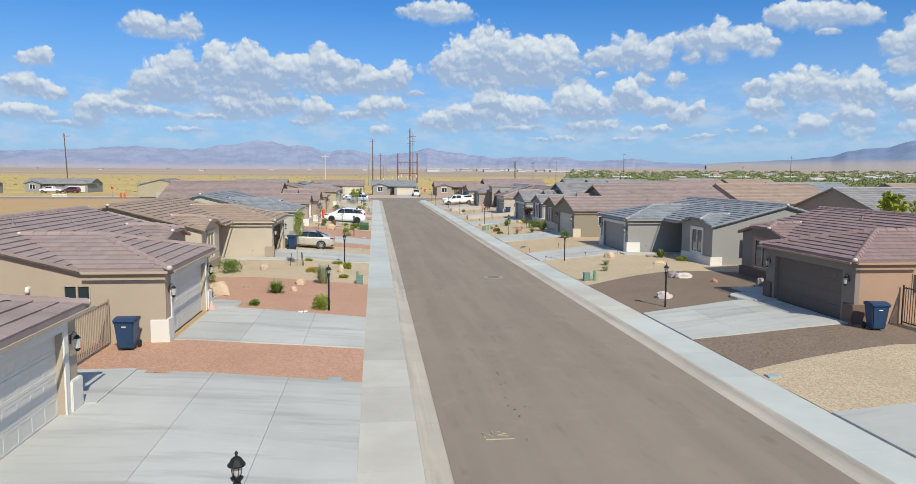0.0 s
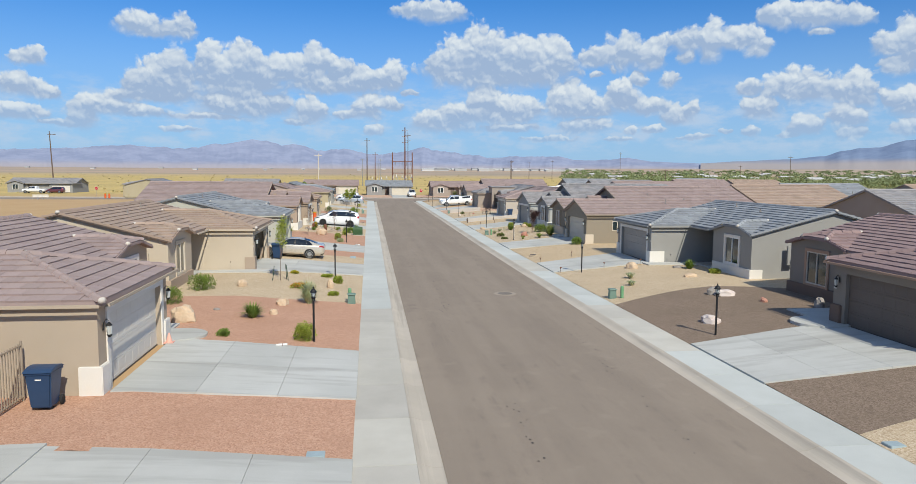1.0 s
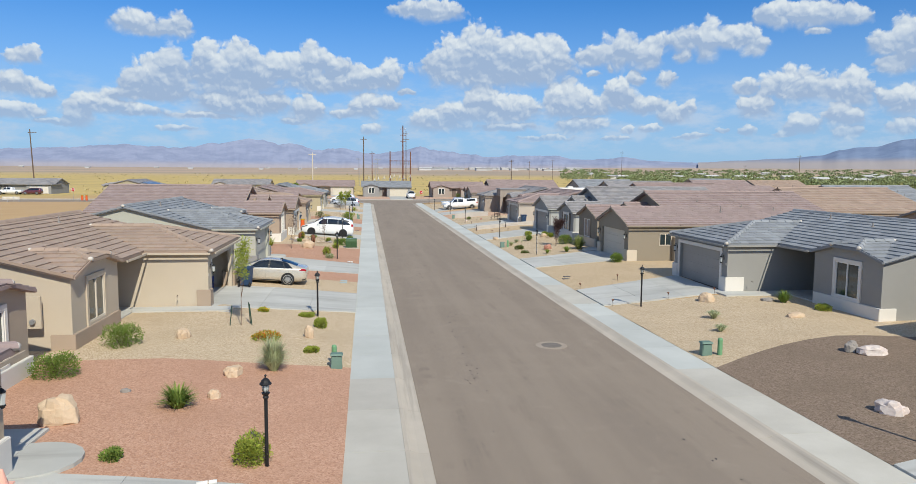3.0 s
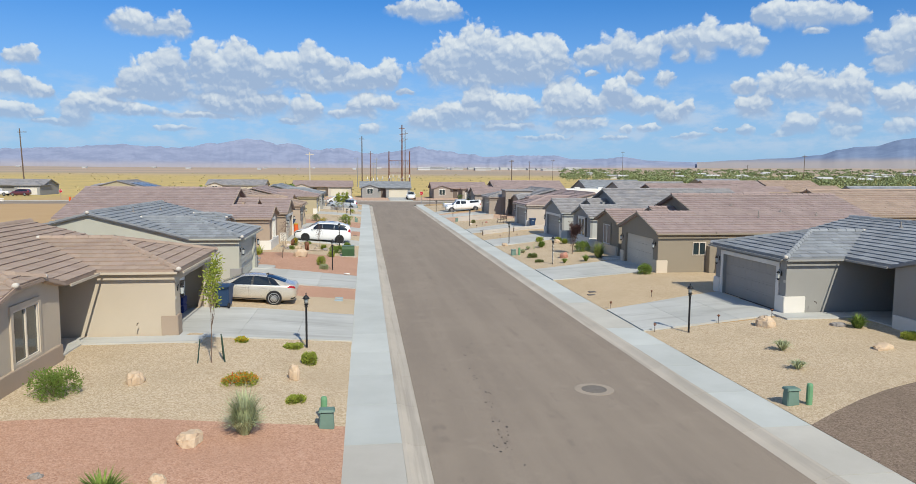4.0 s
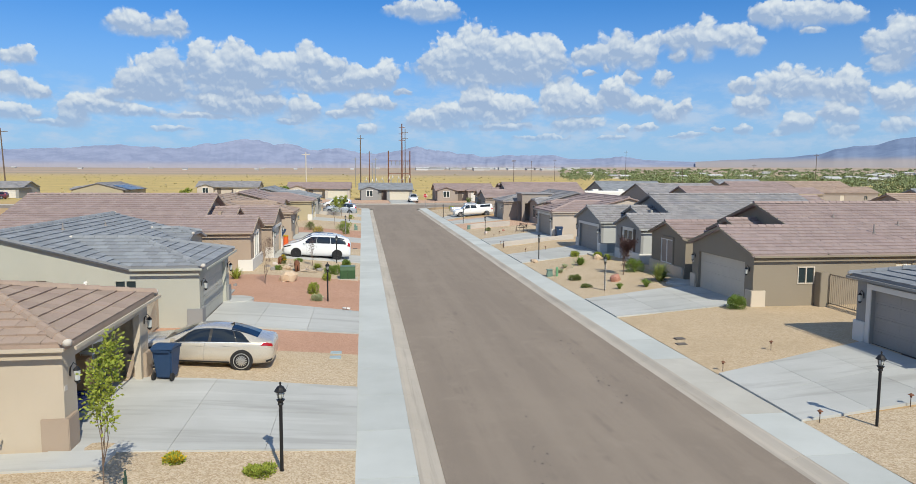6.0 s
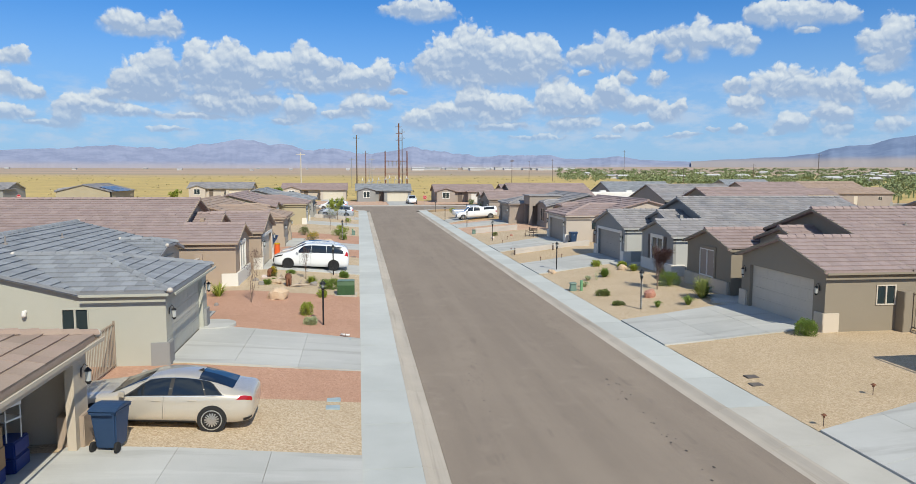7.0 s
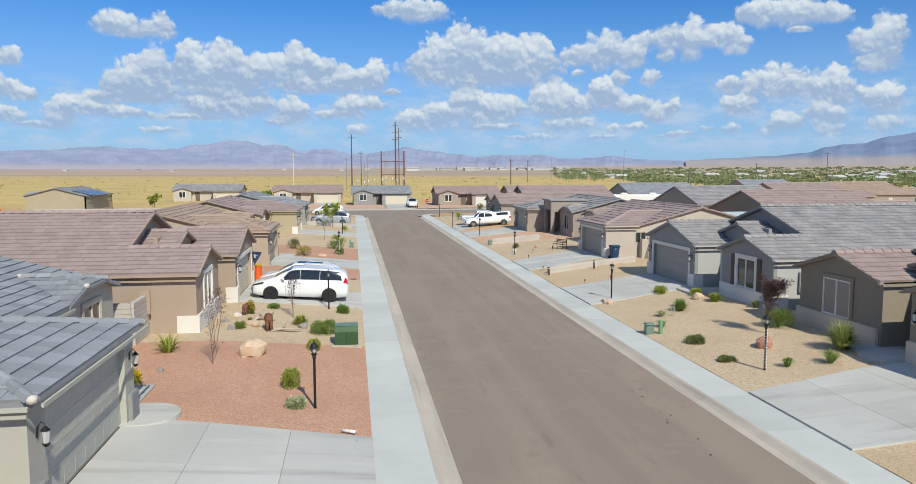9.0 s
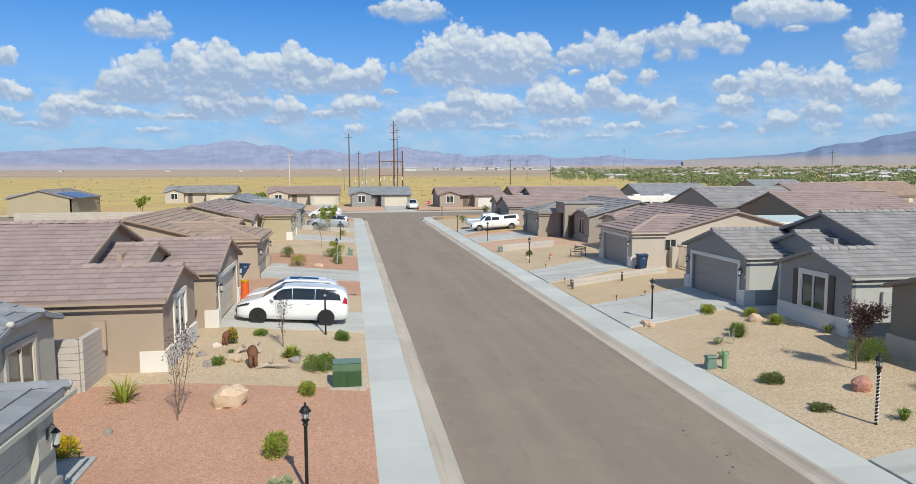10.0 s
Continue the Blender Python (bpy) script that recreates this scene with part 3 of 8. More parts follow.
def driveway(side, y0, y1, g0, g1, depth=6.6, skew=0.0):
    """Broomed slabs with open joints, from the pavement (y0..y1) to the garage (g0..g1)."""
    root = structure(new("driveway"), "pale broomed concrete driveway in jointed slabs", "driveway")
    cuts = [0.0, 2.2, 4.4, depth]
    for a, b in zip(cuts, cuts[1:]):
        for k in range(2):
            s = Shape()
            ring = []
            for d, e in ((a + 0.005, k), (b - 0.005, k), (b - 0.005, k + 1), (a + 0.005, k + 1)):
                f = (0.0, 0.5 + skew * d / depth, 1.0)[e]
                x = -d if side < 0 else WALK_R + d + bend_r(y0) * (1 - d / depth)
                lo, hi = y0 + (g0 - y0) * d / depth, y1 + (g1 - y1) * d / depth
                ring.append((x, lo + (hi - lo) * f + (0.005 if e == k else -0.005), lot(x, 50 if y0 < 150 else y0) + 0.06))
            s.poly(ring + [(x, y, z - 0.2) for x, y, z in ring], [(0, 1, 2, 3), (7, 6, 5, 4)] + [(i, 4 + i, 4 + (i + 1) % 4, (i + 1) % 4) for i in range(4)])
            part("slab", s, DRIVE, root, flip=side < 0)


# ---- houses ----
def roof_material(name, a, b, vary=0.16):
    return surface(name, a, b, 0.9, 0.82, 0.25, 30, vary=vary, blotch=0.32, island=True, spec=0.25)


def piece_material(name, a, b, vary=0.16):
    return surface(name, a, b, 0.9, 0.82, 0.25, 30, vary=vary, blotch=0.32, spec=0.25)


TILES = {
    "mauve": ((0.35, 0.275, 0.258), (0.29, 0.222, 0.21), "mauve-brown"),
    "plum": ((0.31, 0.222, 0.212), (0.245, 0.172, 0.168), "plum-brown"),
    "tan": ((0.39, 0.295, 0.235), (0.325, 0.245, 0.195), "tan"),
    "blue": ((0.29, 0.305, 0.325), (0.22, 0.235, 0.258), "blue-grey"),
    "mixed": ((0.32, 0.3, 0.295), (0.235, 0.238, 0.255), "mixed grey"),
}
ROOF = {k: roof_material("roof_tiles_" + k, a, b, 0.14 if k in ("blue", "mixed") else 0.08) for k, (a, b, w) in TILES.items()}
ROOF_PIECE = {k: piece_material("roof_tile_" + k, a, b, 0.14 if k in ("blue", "mixed") else 0.08) for k, (a, b, w) in TILES.items()}
VENT = surface("vent_grey", (0.3, 0.27, 0.25), (0.22, 0.2, 0.19), 3, 0.7)
MORTAR = surface("pale_mortar", (0.62, 0.58, 0.52), (0.5, 0.46, 0.42), 3, 0.9, 0.4, 20)


def stucco(name, c):
    return surface(name, c, tuple(v * 0.9 for v in c), 0.35, 0.93, 0.45, 90, blotch=0.16, spec=0.15)


STUCCO = {k: stucco("stucco_" + k, c) for k, c in {
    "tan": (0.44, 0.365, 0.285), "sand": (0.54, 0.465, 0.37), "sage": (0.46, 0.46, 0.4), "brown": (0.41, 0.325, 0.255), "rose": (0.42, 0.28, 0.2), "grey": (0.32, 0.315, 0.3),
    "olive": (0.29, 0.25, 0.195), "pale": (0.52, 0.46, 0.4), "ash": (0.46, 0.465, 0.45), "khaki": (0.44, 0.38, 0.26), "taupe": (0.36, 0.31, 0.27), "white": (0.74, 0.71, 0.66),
    "cream": (0.62, 0.54, 0.44), "rose_shade": (0.27, 0.235, 0.2), "slate": (0.3, 0.3, 0.295), "umber": (0.2, 0.14, 0.11)}.items()}
DOORS = {k: surface("door_paint_" + k, c, tuple(v * 0.93 for v in c), 0.6, 0.55, 0.05, 40, blotch=0.1) for k, c in {
    "white": (0.66, 0.63, 0.58), "grey": (0.33, 0.31, 0.285), "dark": (0.15, 0.12, 0.1), "beige": (0.58, 0.52, 0.43), "cream": (0.62, 0.56, 0.46), "taupe": (0.36, 0.315, 0.27), "sage": (0.44, 0.435, 0.39)}.items()}
STEEL_TRIM = surface("satin_metal", (0.4, 0.38, 0.35), (0.32, 0.3, 0.28), 4, 0.4, metal=0.7)
TRIM = surface("dark_trim", (0.12, 0.1, 0.085), (0.09, 0.075, 0.065), 2, 0.7)


def clip(poly, edge):
    """Keeps the part of a convex polygon that lies left of a directed edge."""
    (ax, ay), (bx, by) = edge
    out = []
    for i, p in enumerate(poly):
        q = poly[(i + 1) % len(poly)]
        dp = (bx - ax) * (p[1] - ay) - (by - ay) * (p[0] - ax)
        dq = (bx - ax) * (q[1] - ay) - (by - ay) * (q[0] - ax)
        if dp >= -1e-9:
            out.append(p)
        if (dp > 1e-9 and dq < -1e-9) or (dp < -1e-9 and dq > 1e-9):
            t = dp / (dp - dq)
            out.append((p[0] + (q[0] - p[0]) * t, p[1] + (q[1] - p[1]) * t))
    return out


class Plane:
    """One pitched roof face: a convex outline in world space, laid with courses of flat tiles."""

    def __init__(self, pts):
        self.pts = [Vector(p) for p in pts]
        n = Vector((0, 0, 0))
        for i in range(len(pts)):
            n += (self.pts[i] - self.pts[0]).cross(self.pts[(i + 1) % len(pts)] - self.pts[0])
        if n.z < 0:
            self.pts.reverse()
            n = -n
        self.n = n.normalized()
        self.a = Vector((0, 0, 1)).cross(self.n).normalized()
        self.b = self.n.cross(self.a)
        self.o = min(self.pts, key=lambda p: p.z)
        self.flat = [((p - self.o).dot(self.a), (p - self.o).dot(self.b)) for p in self.pts]

    def at(self, s, t, lift=0.0):
        return self.o + self.a * s + self.b * t + self.n * lift

    def tiles(self, wide, gauge, rng):
        """Yields the outline of each tile with its lifted points."""
        s0, s1 = min(p[0] for p in self.flat), max(p[0] for p in self.flat)
        t1 = max(p[1] for p in self.flat)
        row, t = 0, 0.0
        while t < t1 - 0.02:
            s = s0 - wide * ((row * 0.5) % 1.0) - 0.1
            while s < s1:
                cell = [(s + 0.004, t), (s + wide - 0.004, t), (s + wide - 0.004, t + gauge + 0.01), (s + 0.004, t + gauge + 0.01)]
                for i in range(len(self.flat)):
                    cell = clip(cell, (self.flat[i], self.flat[(i + 1) % len(self.flat)]))
                    if len(cell) < 3:
                        break
                if len(cell) >= 3 and abs(sum(cell[i][0] * cell[(i + 1) % len(cell)][1] - cell[(i + 1) % len(cell)][0] * cell[i][1] for i in range(len(cell)))) > 0.006:
                    h = rng.uniform(-0.006, 0.006)
                    up = [self.at(x, y, 0.062 + h - 0.042 * (y - t) / gauge) for x, y in cell]
                    dn = [self.at(x, y, -0.01) for x, y in cell]
                    yield up, dn
                s += wide
            t += gauge
            row += 1


def lay_tiles(root, planes, kind, wide, gauge, near, count, rng):
    """Lays all tiles: those nearest to a point as pieces of their own, the rest as one."""
    every = [t for p in planes for t in p.tiles(wide, gauge, rng)]
    if count:
        every.sort(key=lambda t: (t[0][0] - near).length)
    for up, dn in every[:count]:
        k = len(up)
        c = up[0]
        me = bpy.data.meshes.new("roof_tile")
        me.from_pydata([tuple(p - c) for p in up + dn], [], [tuple(range(k))] + [(i, k + i, k + (i + 1) % k, (i + 1) % k) for i in range(k)])
        me.materials.append(ROOF_PIECE[kind])
        ob = new("roof_tile", me)
        ob.parent, ob.location = root, c
    s = Shape()
    for up, dn in every[count:]:
        k = len(up)
        s.poly(up + dn, [tuple(range(k))] + [(i, k + i, k + (i + 1) % k, (i + 1) % k) for i in range(k)])
    if s.v:
        tagged(part("roof_tiles", s, ROOF[kind], root), "courses of flat concrete roof tiles", "", "", "stuff")


def ridge_caps(root, a, b, kind, single, step_=0.42):
    """Half-round cap tiles that overlap along a ridge or hip: each a piece of its own, or one plain ridge on far roofs."""
    a, b = Vector(a), Vector(b)
    n = max(int((b - a).length / step_), 1) if single else 1
    d = (b - a) / n
    side = d.cross(Vector((0, 0, 1))).normalized()
    ring = [(-0.14, -0.02), (-0.075, 0.075), (0.0, 0.105), (0.075, 0.075), (0.14, -0.02)]
    up = Vector((0, 0, 1))
    pts = [side * x * 1.08 + up * (z + 0.045) - d * (0.06 if single else 0) for x, z in ring] + [d + side * x * 0.95 + up * (z + 0.02) for x, z in ring]
    me = bpy.data.meshes.new("ridge_cap")
    me.from_pydata([tuple(p) for p in pts], [], [(0, 1, 2, 3, 4), (9, 8, 7, 6, 5)] + [(j, 5 + j, 6 + j, 1 + j) for j in range(4)])
    me.materials.append(ROOF_PIECE[kind])
    for i in range(n):
        ob = new("ridge_cap" if single else "ridge", me)
        ob.parent, ob.location = root, a + d * i


def house(side, y0, s, plan, wall, tile, base, door, front=None, trim=None, near=0, fine=True, x0=None, open_garage=False, shutters=False, blind=None, block=0.52):
    """A one-storey stucco house. u runs from the garage front away from the street, v along it from the garage's outer side.
    side: -1 or 1 of the street; s: 1 where v runs along y, else -1."""
    z0 = 0.5
    bx = (x0 if x0 is not None else (-6.5 if side < 0 else 19.15))
    flip = side * s < 0
    rng = random.Random(int(y0 * 10) + side)

    def to(u, v, z):
        return (bx + side * u, y0 + s * v, z0 + z)

    names = {"tan": "tan", "sand": "sand-coloured", "sage": "pale sage-grey", "brown": "brown", "rose": "rose-brown", "grey": "grey", "olive": "olive-brown", "pale": "pale beige", "ash": "light grey",
             "khaki": "khaki", "taupe": "taupe", "slate": "slate-grey", "rose_shade": "shaded brown"}
    root = thing("house", f"{names[wall]} stucco house with {TILES[tile][2]} tile roof", "house", group="houses along the street")
    # front: darker stucco that puts the street walls' shade into their colour
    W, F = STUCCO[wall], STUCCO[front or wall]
    ze, p, o = 2.58, 0.262 if plan == "A" else 0.315, 0.2           # height of the eave's edge, pitch, overhang

    def piece(name, sh, mat, parent=root, label="", **kw):
        return part(name, sh, mat, parent, label, flip=flip, **kw)

    def S():
        return Shape(to)

    def wall_u(v, u0, u1, mat, h=2.56, gable=None, holes=()):
        """A wall along u at v (0.2 thick, towards the inside); holes: (u0, u1, z0, z1). gable: (u of ridge, height)."""
        inside = 1 if v < 6 else -1
        sh = S()
        lo, hi = min(v, v + 0.2 * inside), max(v, v + 0.2 * inside)
        rects = [(u0, u1, -0.45, h)] if not holes else []
        edges = [u0] + [c for q in holes for c in q[:2]] + [u1]
        for a, b in zip(edges, edges[1:]):
            hz = [q for q in holes if q[0] <= a and q[1] >= b]
            rects += [(a, b, -0.45, h)] if not hz and holes else []
            for q in hz:
                rects += [(a, b, z, w) for z, w in ((-0.45, q[2]), (q[3], h)) if w - z > 0.01]
        sh.lattice(rects, lambda a, b, k: (a, (lo, hi)[k], b))
        if gable:
            ur, hr = gable[0], gable[1]
            t = [(gable[2], h), (gable[3], h), (ur, hr)]
            a, b = (v, v + 0.2 * inside) if inside > 0 else (v + 0.2 * inside, v)
            piece("wall", sh, mat, weld=True)
            sh = S()
            sh.poly([(u, a, z) for u, z in t] + [(u, b, z) for u, z in t], [(0, 1, 2), (5, 4, 3), (0, 3, 4, 1), (1, 4, 5, 2), (2, 5, 3, 0)])
        return piece("gable" if (gable) else "wall", sh, mat, weld=True)

    def wall_v(u, v0, v1, mat, h=2.56, holes=(), top=None, out=1):
        """A wall along v at u; top: outline points (v, z) of a gable above h."""
        sh = S()
        lo, hi = (u, u + 0.2) if out > 0 else (u - 0.2, u)
        rects = [(v0, v1, -0.45, h)] if not holes else []
        edges = [v0] + [c for q in holes for c in q[:2]] + [v1]
        for a, b in zip(edges, edges[1:]):
            hz = [q for q in holes if q[0] <= a and q[1] >= b]
            rects += [(a, b, -0.45, h)] if not hz and holes else []
            for q in hz:
                rects += [(a, b, z, w) for z, w in ((-0.45, q[2]), (q[3], h)) if w - z > 0.01]
        sh.lattice(rects, lambda a, b, k: ((lo, hi)[k], a, b))
        if top:
            piece("wall", sh, mat, weld=True)
            sh = S()
            k = len(top)
            sh.poly([(u, v, z) for v, z in top] + [(u + 0.2 * out, v, z) for v, z in top], [tuple(range(k))[::-1], tuple(range(k, 2 * k))] + [(i, (i + 1) % k, k + (i + 1) % k, k + i) for i in range(k)])
        return piece("gable" if (top) else "wall", sh, mat, weld=True)

    def eave(u0, v0, u1, v1, z=None):
        """Stepped plaster moulding and tile edge under an eave."""
        zz = ze if z is None else z
        d = Vector((u1 - u0, v1 - v0))
        sh = S()
        n = Vector((d.y, -d.x)).normalized()
        prof = [(0.15, -0.05), (0.15, -0.1), (0.17, -0.11), (0.17, -0.125), (0.2, -0.135), (0.2, -0.05)]
        k = len(prof)
        sh.poly([(u0 - n.x * q, v0 - n.y * q, zz + z) for q, z in prof] + [(u1 - n.x * q, v1 - n.y * q, zz + z) for q, z in prof],
                [tuple(range(k)), tuple(range(2 * k - 1, k - 1, -1))] + [(i, k + i, k + (i + 1) % k, (i + 1) % k) for i in range(k)])
        return piece("fascia", sh, W, weld=True)

    def rake(a, b, mat=None):
        """A sloping barge board from a to b (u, v, z)."""
        sh = S()
        a, b = Vector(a), Vector(b)
        along_v = abs(b.y - a.y) > abs(b.x - a.x)
        shift = Vector((-0.04, 0, 0)) if along_v else Vector((0, -0.04 if a.y < 6 else 0.04, 0))
        a, b = a + shift, b + shift
        w = Vector((0.07, 0, 0)) if along_v else Vector((0, 0.07, 0))
        pts = [a, b, b - Vector((0, 0, 0.1)), a - Vector((0, 0, 0.1))]
        sh.poly([tuple(q) for q in pts] + [tuple(q + w) for q in pts], [(0, 1, 2, 3), (7, 6, 5, 4)] + [(i, 4 + i, 4 + (i + 1) % 4, (i + 1) % 4) for i in range(4)])
        piece("barge_board", sh, mat or W)

    def window(u, v0, v1, za, zb, frame, along="v", m=0.06, outward=-1):
        """A slider window in a front (along v) or side (along u) wall: frame, mullion, two panes, plaster surround."""
        w = thing_part("window")
        f = S()
        bars = [(v0, v0 + m, za, zb), (v1 - m, v1, za, zb), (v0 + m, v1 - m, za, za + m), (v0 + m, v1 - m, zb - m, zb), ((v0 + v1) / 2 - 0.03, (v0 + v1) / 2 + 0.03, za + m, zb - m)]
        q = u - 0.035 if outward < 0 else u - 0.06
        f.lattice(bars, (lambda a, b, k: (q + 0.1 * k, a, b)) if along == "v" else (lambda a, b, k: (a, q + 0.1 * k, b)))
        part("window_frame", f, frame, w, weld=True)
        for a, b in ((v0 + m, (v0 + v1) / 2 - 0.03), ((v0 + v1) / 2 + 0.03, v1 - m)):
            g = S()
            g.box(q + 0.05, q + 0.07, a, b, za + m, zb - m) if along == "v" else g.box(a, b, q + 0.05, q + 0.07, za + m, zb - m)
            part("pane", g, blind if blind and along == "v" else PANE, w, flip=flip)
        return w

    def thing_part(name):
        e = new(name)
        e.parent = root
        return e

    def lantern(u, v, z):
        """A coach lantern on a bracket."""
        e = thing_part("wall_lantern")
        a = S()
        a.tube([(u, v, z - 0.05), (u - 0.03, v, z + 0.15), (u - 0.1, v, z + 0.26), (u - 0.17, v, z + 0.2)], [0.03, 0.02, 0.014, 0.012], 6)
        part("bracket", a, BLACK, e, flip=flip)
        a = S().lathe([(0.012, 0.18), (0.085, 0.1), (0.095, 0.085)], 6, (u - 0.17, v, z))
        part("hood", a, BLACK, e, flip=flip)
        a = S().lathe([(0.03, -0.24), (0.075, -0.18), (0.07, -0.16)], 6, (u - 0.17, v, z))
        part("base", a, BLACK, e, flip=flip)
        g = S().lathe([(0.055, -0.16), (0.078, 0.085)], 6, (u - 0.17, v, z))
        part("glass", g, LAMP_GLASS, e, flip=flip)

    def garage_door(u, v0, v1, h):
        """Sectional door: four sections of raised panels in a reveal."""
        e = thing_part("garage_door")
        for r in range(4):
            sh = S()
            za, zb = 0.02 + h * r / 4, 0.02 + h * (r + 1) / 4 - 0.008
            for c in range(8):
                a, b = v0 + (v1 - v0) * c / 8, v0 + (v1 - v0) * (c + 1) / 8
                pts = [(u, a, za), (u, b, za), (u, b, zb), (u, a, zb), (u, a + 0.06, za + 0.08), (u, b - 0.06, za + 0.08), (u, b - 0.06, zb - 0.08), (u, a + 0.06, zb - 0.08)]
                pts += [(u + 0.007, a + 0.075, za + 0.095), (u + 0.007, b - 0.075, za + 0.095), (u + 0.007, b - 0.075, zb - 0.095), (u + 0.007, a + 0.075, zb - 0.095)]
                pts += [(u + 0.04, a, za), (u + 0.04, b, za), (u + 0.04, b, zb), (u + 0.04, a, zb)]
                sh.poly(pts, [(i, (i + 1) % 4, 4 + (i + 1) % 4, 4 + i) for i in range(4)] + [(4 + i, 4 + (i + 1) % 4, 8 + (i + 1) % 4, 8 + i) for i in range(4)] + [(8, 9, 10, 11), (12, 15, 14, 13), (0, 12, 13, 1), (2, 14, 15, 3)])
            part("section", sh, DOORS[door], e, weld=True)
        t = S()
        t.box(u - 0.02, u + 0.06, v0 - 0.02, v1 + 0.02, -0.02, 0.03)
        part("bottom_seal", t, TRIM, e, flip=flip)

    def surround(u, v0, v1, h, mat):
        t = S()
        t.lattice(((v0 - 0.22, v0, -0.05, h + 0.2), (v1, v1 + 0.22, -0.05, h + 0.2), (v0, v1, h, h + 0.2)), lambda a, b, k: (u - 0.05 + 0.045 * k, a, b))
        piece("door_surround", t, mat, weld=True)

    def pillar(u, v, mat, h=0.8, w=0.5, d=0.45):
        """Plaster wainscot block that wraps the garage corner."""
        t = S()
        t.box(u - 0.1, u + d, min(v, v + w), max(v, v + w), -0.45, h)
        piece("wainscot_block", t, mat, bevel=0.02)

    gd0, gd1, gh = 0.78, 5.66, 2.1
    B = STUCCO[base]
    # garage front, with the door in a reveal
    if plan == "A":
        dep, um = 12.9, 7.9
        wall_v(0, 0, 6.4, F, holes=[(gd0, gd1, -0.45, gh)])
        wall_u(0, 0.2, dep, W, gable=(um, ze + (um - 2.7) * p - 0.1, 2.9, dep), holes=[(2.45, 3.3, 1.2, 2.02), (5.9, 6.8, 0.0, 2.05)])
        window(0.0, 2.45, 3.3, 1.2, 2.02, W, along="u", m=0.035)
        e = thing_part("side_door")
        t = S()
        t.box(5.9, 6.8, 0.06, 0.11, 0.0, 2.05)
        part("leaf", t, DOORS["cream"], e, flip=flip)
        t = S().tube([(6.72, 0.02, 1.0), (6.72, 0.06, 1.0)], 0.03, 8)
        part("knob", t, STEEL_TRIM, e, flip=flip)
        wall_u(6.4, 0.2, 5.4, F)
        wall_v(5.4, 6.4, 9.6, F, holes=[(7.5, 8.5, 0.0, 2.1)])
        wall_u(9.6, 2.9, 5.4, F)
        mid, hw = 11.8, 2.2 + o
        zc = ze + hw * p * 0.62
        vc = hw * 0.38
        wall_v(2.9, 9.6, 14.0, F, holes=[(11.0, 12.6, 0.65, 2.25)],
               top=[(9.6, 2.56), (14.0, 2.56), (mid + vc, zc - 0.06), (mid - vc, zc - 0.06)])
        wall_u(14.0, 3.1, dep, W, gable=(um, ze + (um - 2.7) * p - 0.1, 2.9, dep))
        wall_v(dep, 0, 14.0, W, out=-1)
        window(2.9, 11.0, 12.6, 0.65, 2.25, CREAM if base != "white" else WHITE)
        t = S()
        t.lattice(((10.85, 11.0, 0.55, 2.4), (12.6, 12.75, 0.55, 2.4), (11.0, 12.6, 2.25, 2.4), (11.0, 12.6, 0.55, 0.65)), lambda a, b, k: (2.84 + 0.08 * k, a, b))
        piece("window_surround", t, B if base == "white" else W, weld=True)
        t = S()
        t.prism([(2.78, 9.55), (2.92, 9.55), (2.92, 14.0), (3.6, 14.0), (3.6, 14.08), (2.78, 14.08)], -0.45, 0.55)
        piece("wainscot", t, B, bevel=0.015)
        t = S()
        t.box(5.3, 5.4, 7.5, 8.5, 0.0, 2.1)
        piece("door", t, DOORS["dark"])
        planes = [
            [(-o, -o, 0), (-o, 6.4 + o, 0), (3.2, 3.2, 1)],
            [(-o, -o, 0), (2.7, -o, 0), (2.7 + 3.4, 3.2, 1), (3.2, 3.2, 1)],
            [(-o, 6.4 + o, 0), (3.2, 3.2, 1), (2.7 + 3.4, 3.2, 1), (2.7, 6.4 + o, 0)],
        ]
        zr = 3.4 * p
        P = [Plane([to(u, v, ze + k * zr) for u, v, k in q]) for q in planes]
        zm = (um - 2.7) * p
        # main roof: street face in strips so that nothing lies hidden under the wings
        P.append(Plane([to(2.7, 6.4 + o, ze), to(2.7, mid - hw, ze), to(2.7 + hw, mid, ze + hw * p), to(um, mid, ze + zm), to(um, 3.2, ze + zm), to(2.7 + 3.4, 3.2, ze + zr)]))
        P.append(Plane([to(2.7, -o, ze), to(2.7 + 3.4, 3.2, ze + zr), to(um, 3.2, ze + zm), to(um, -o, ze + zm)]))
        P.append(Plane([to(2.7, mid + hw, ze), to(2.7, 14 + o, ze), to(um, 14 + o, ze + zm), to(um, mid, ze + zm), to(2.7 + hw, mid, ze + hw * p)]))
        P.append(Plane([to(um, -o, ze + zm), to(um, 14 + o, ze + zm), to(2 * um - 2.7, 14 + o, ze), to(2 * um - 2.7, -o, ze)]))
        # wing: clipped gable
        uf = 2.7
        P.append(Plane([to(uf, mid - hw, ze), to(uf, mid - vc, zc), to(uf + vc * 1.0, mid, ze + hw * p), to(2.7 + hw, mid, ze + hw * p)]))
        P.append(Plane([to(uf, mid + hw, ze), to(uf, mid + vc, zc), to(uf + vc * 1.0, mid, ze + hw * p), to(2.7 + hw, mid, ze + hw * p)]))
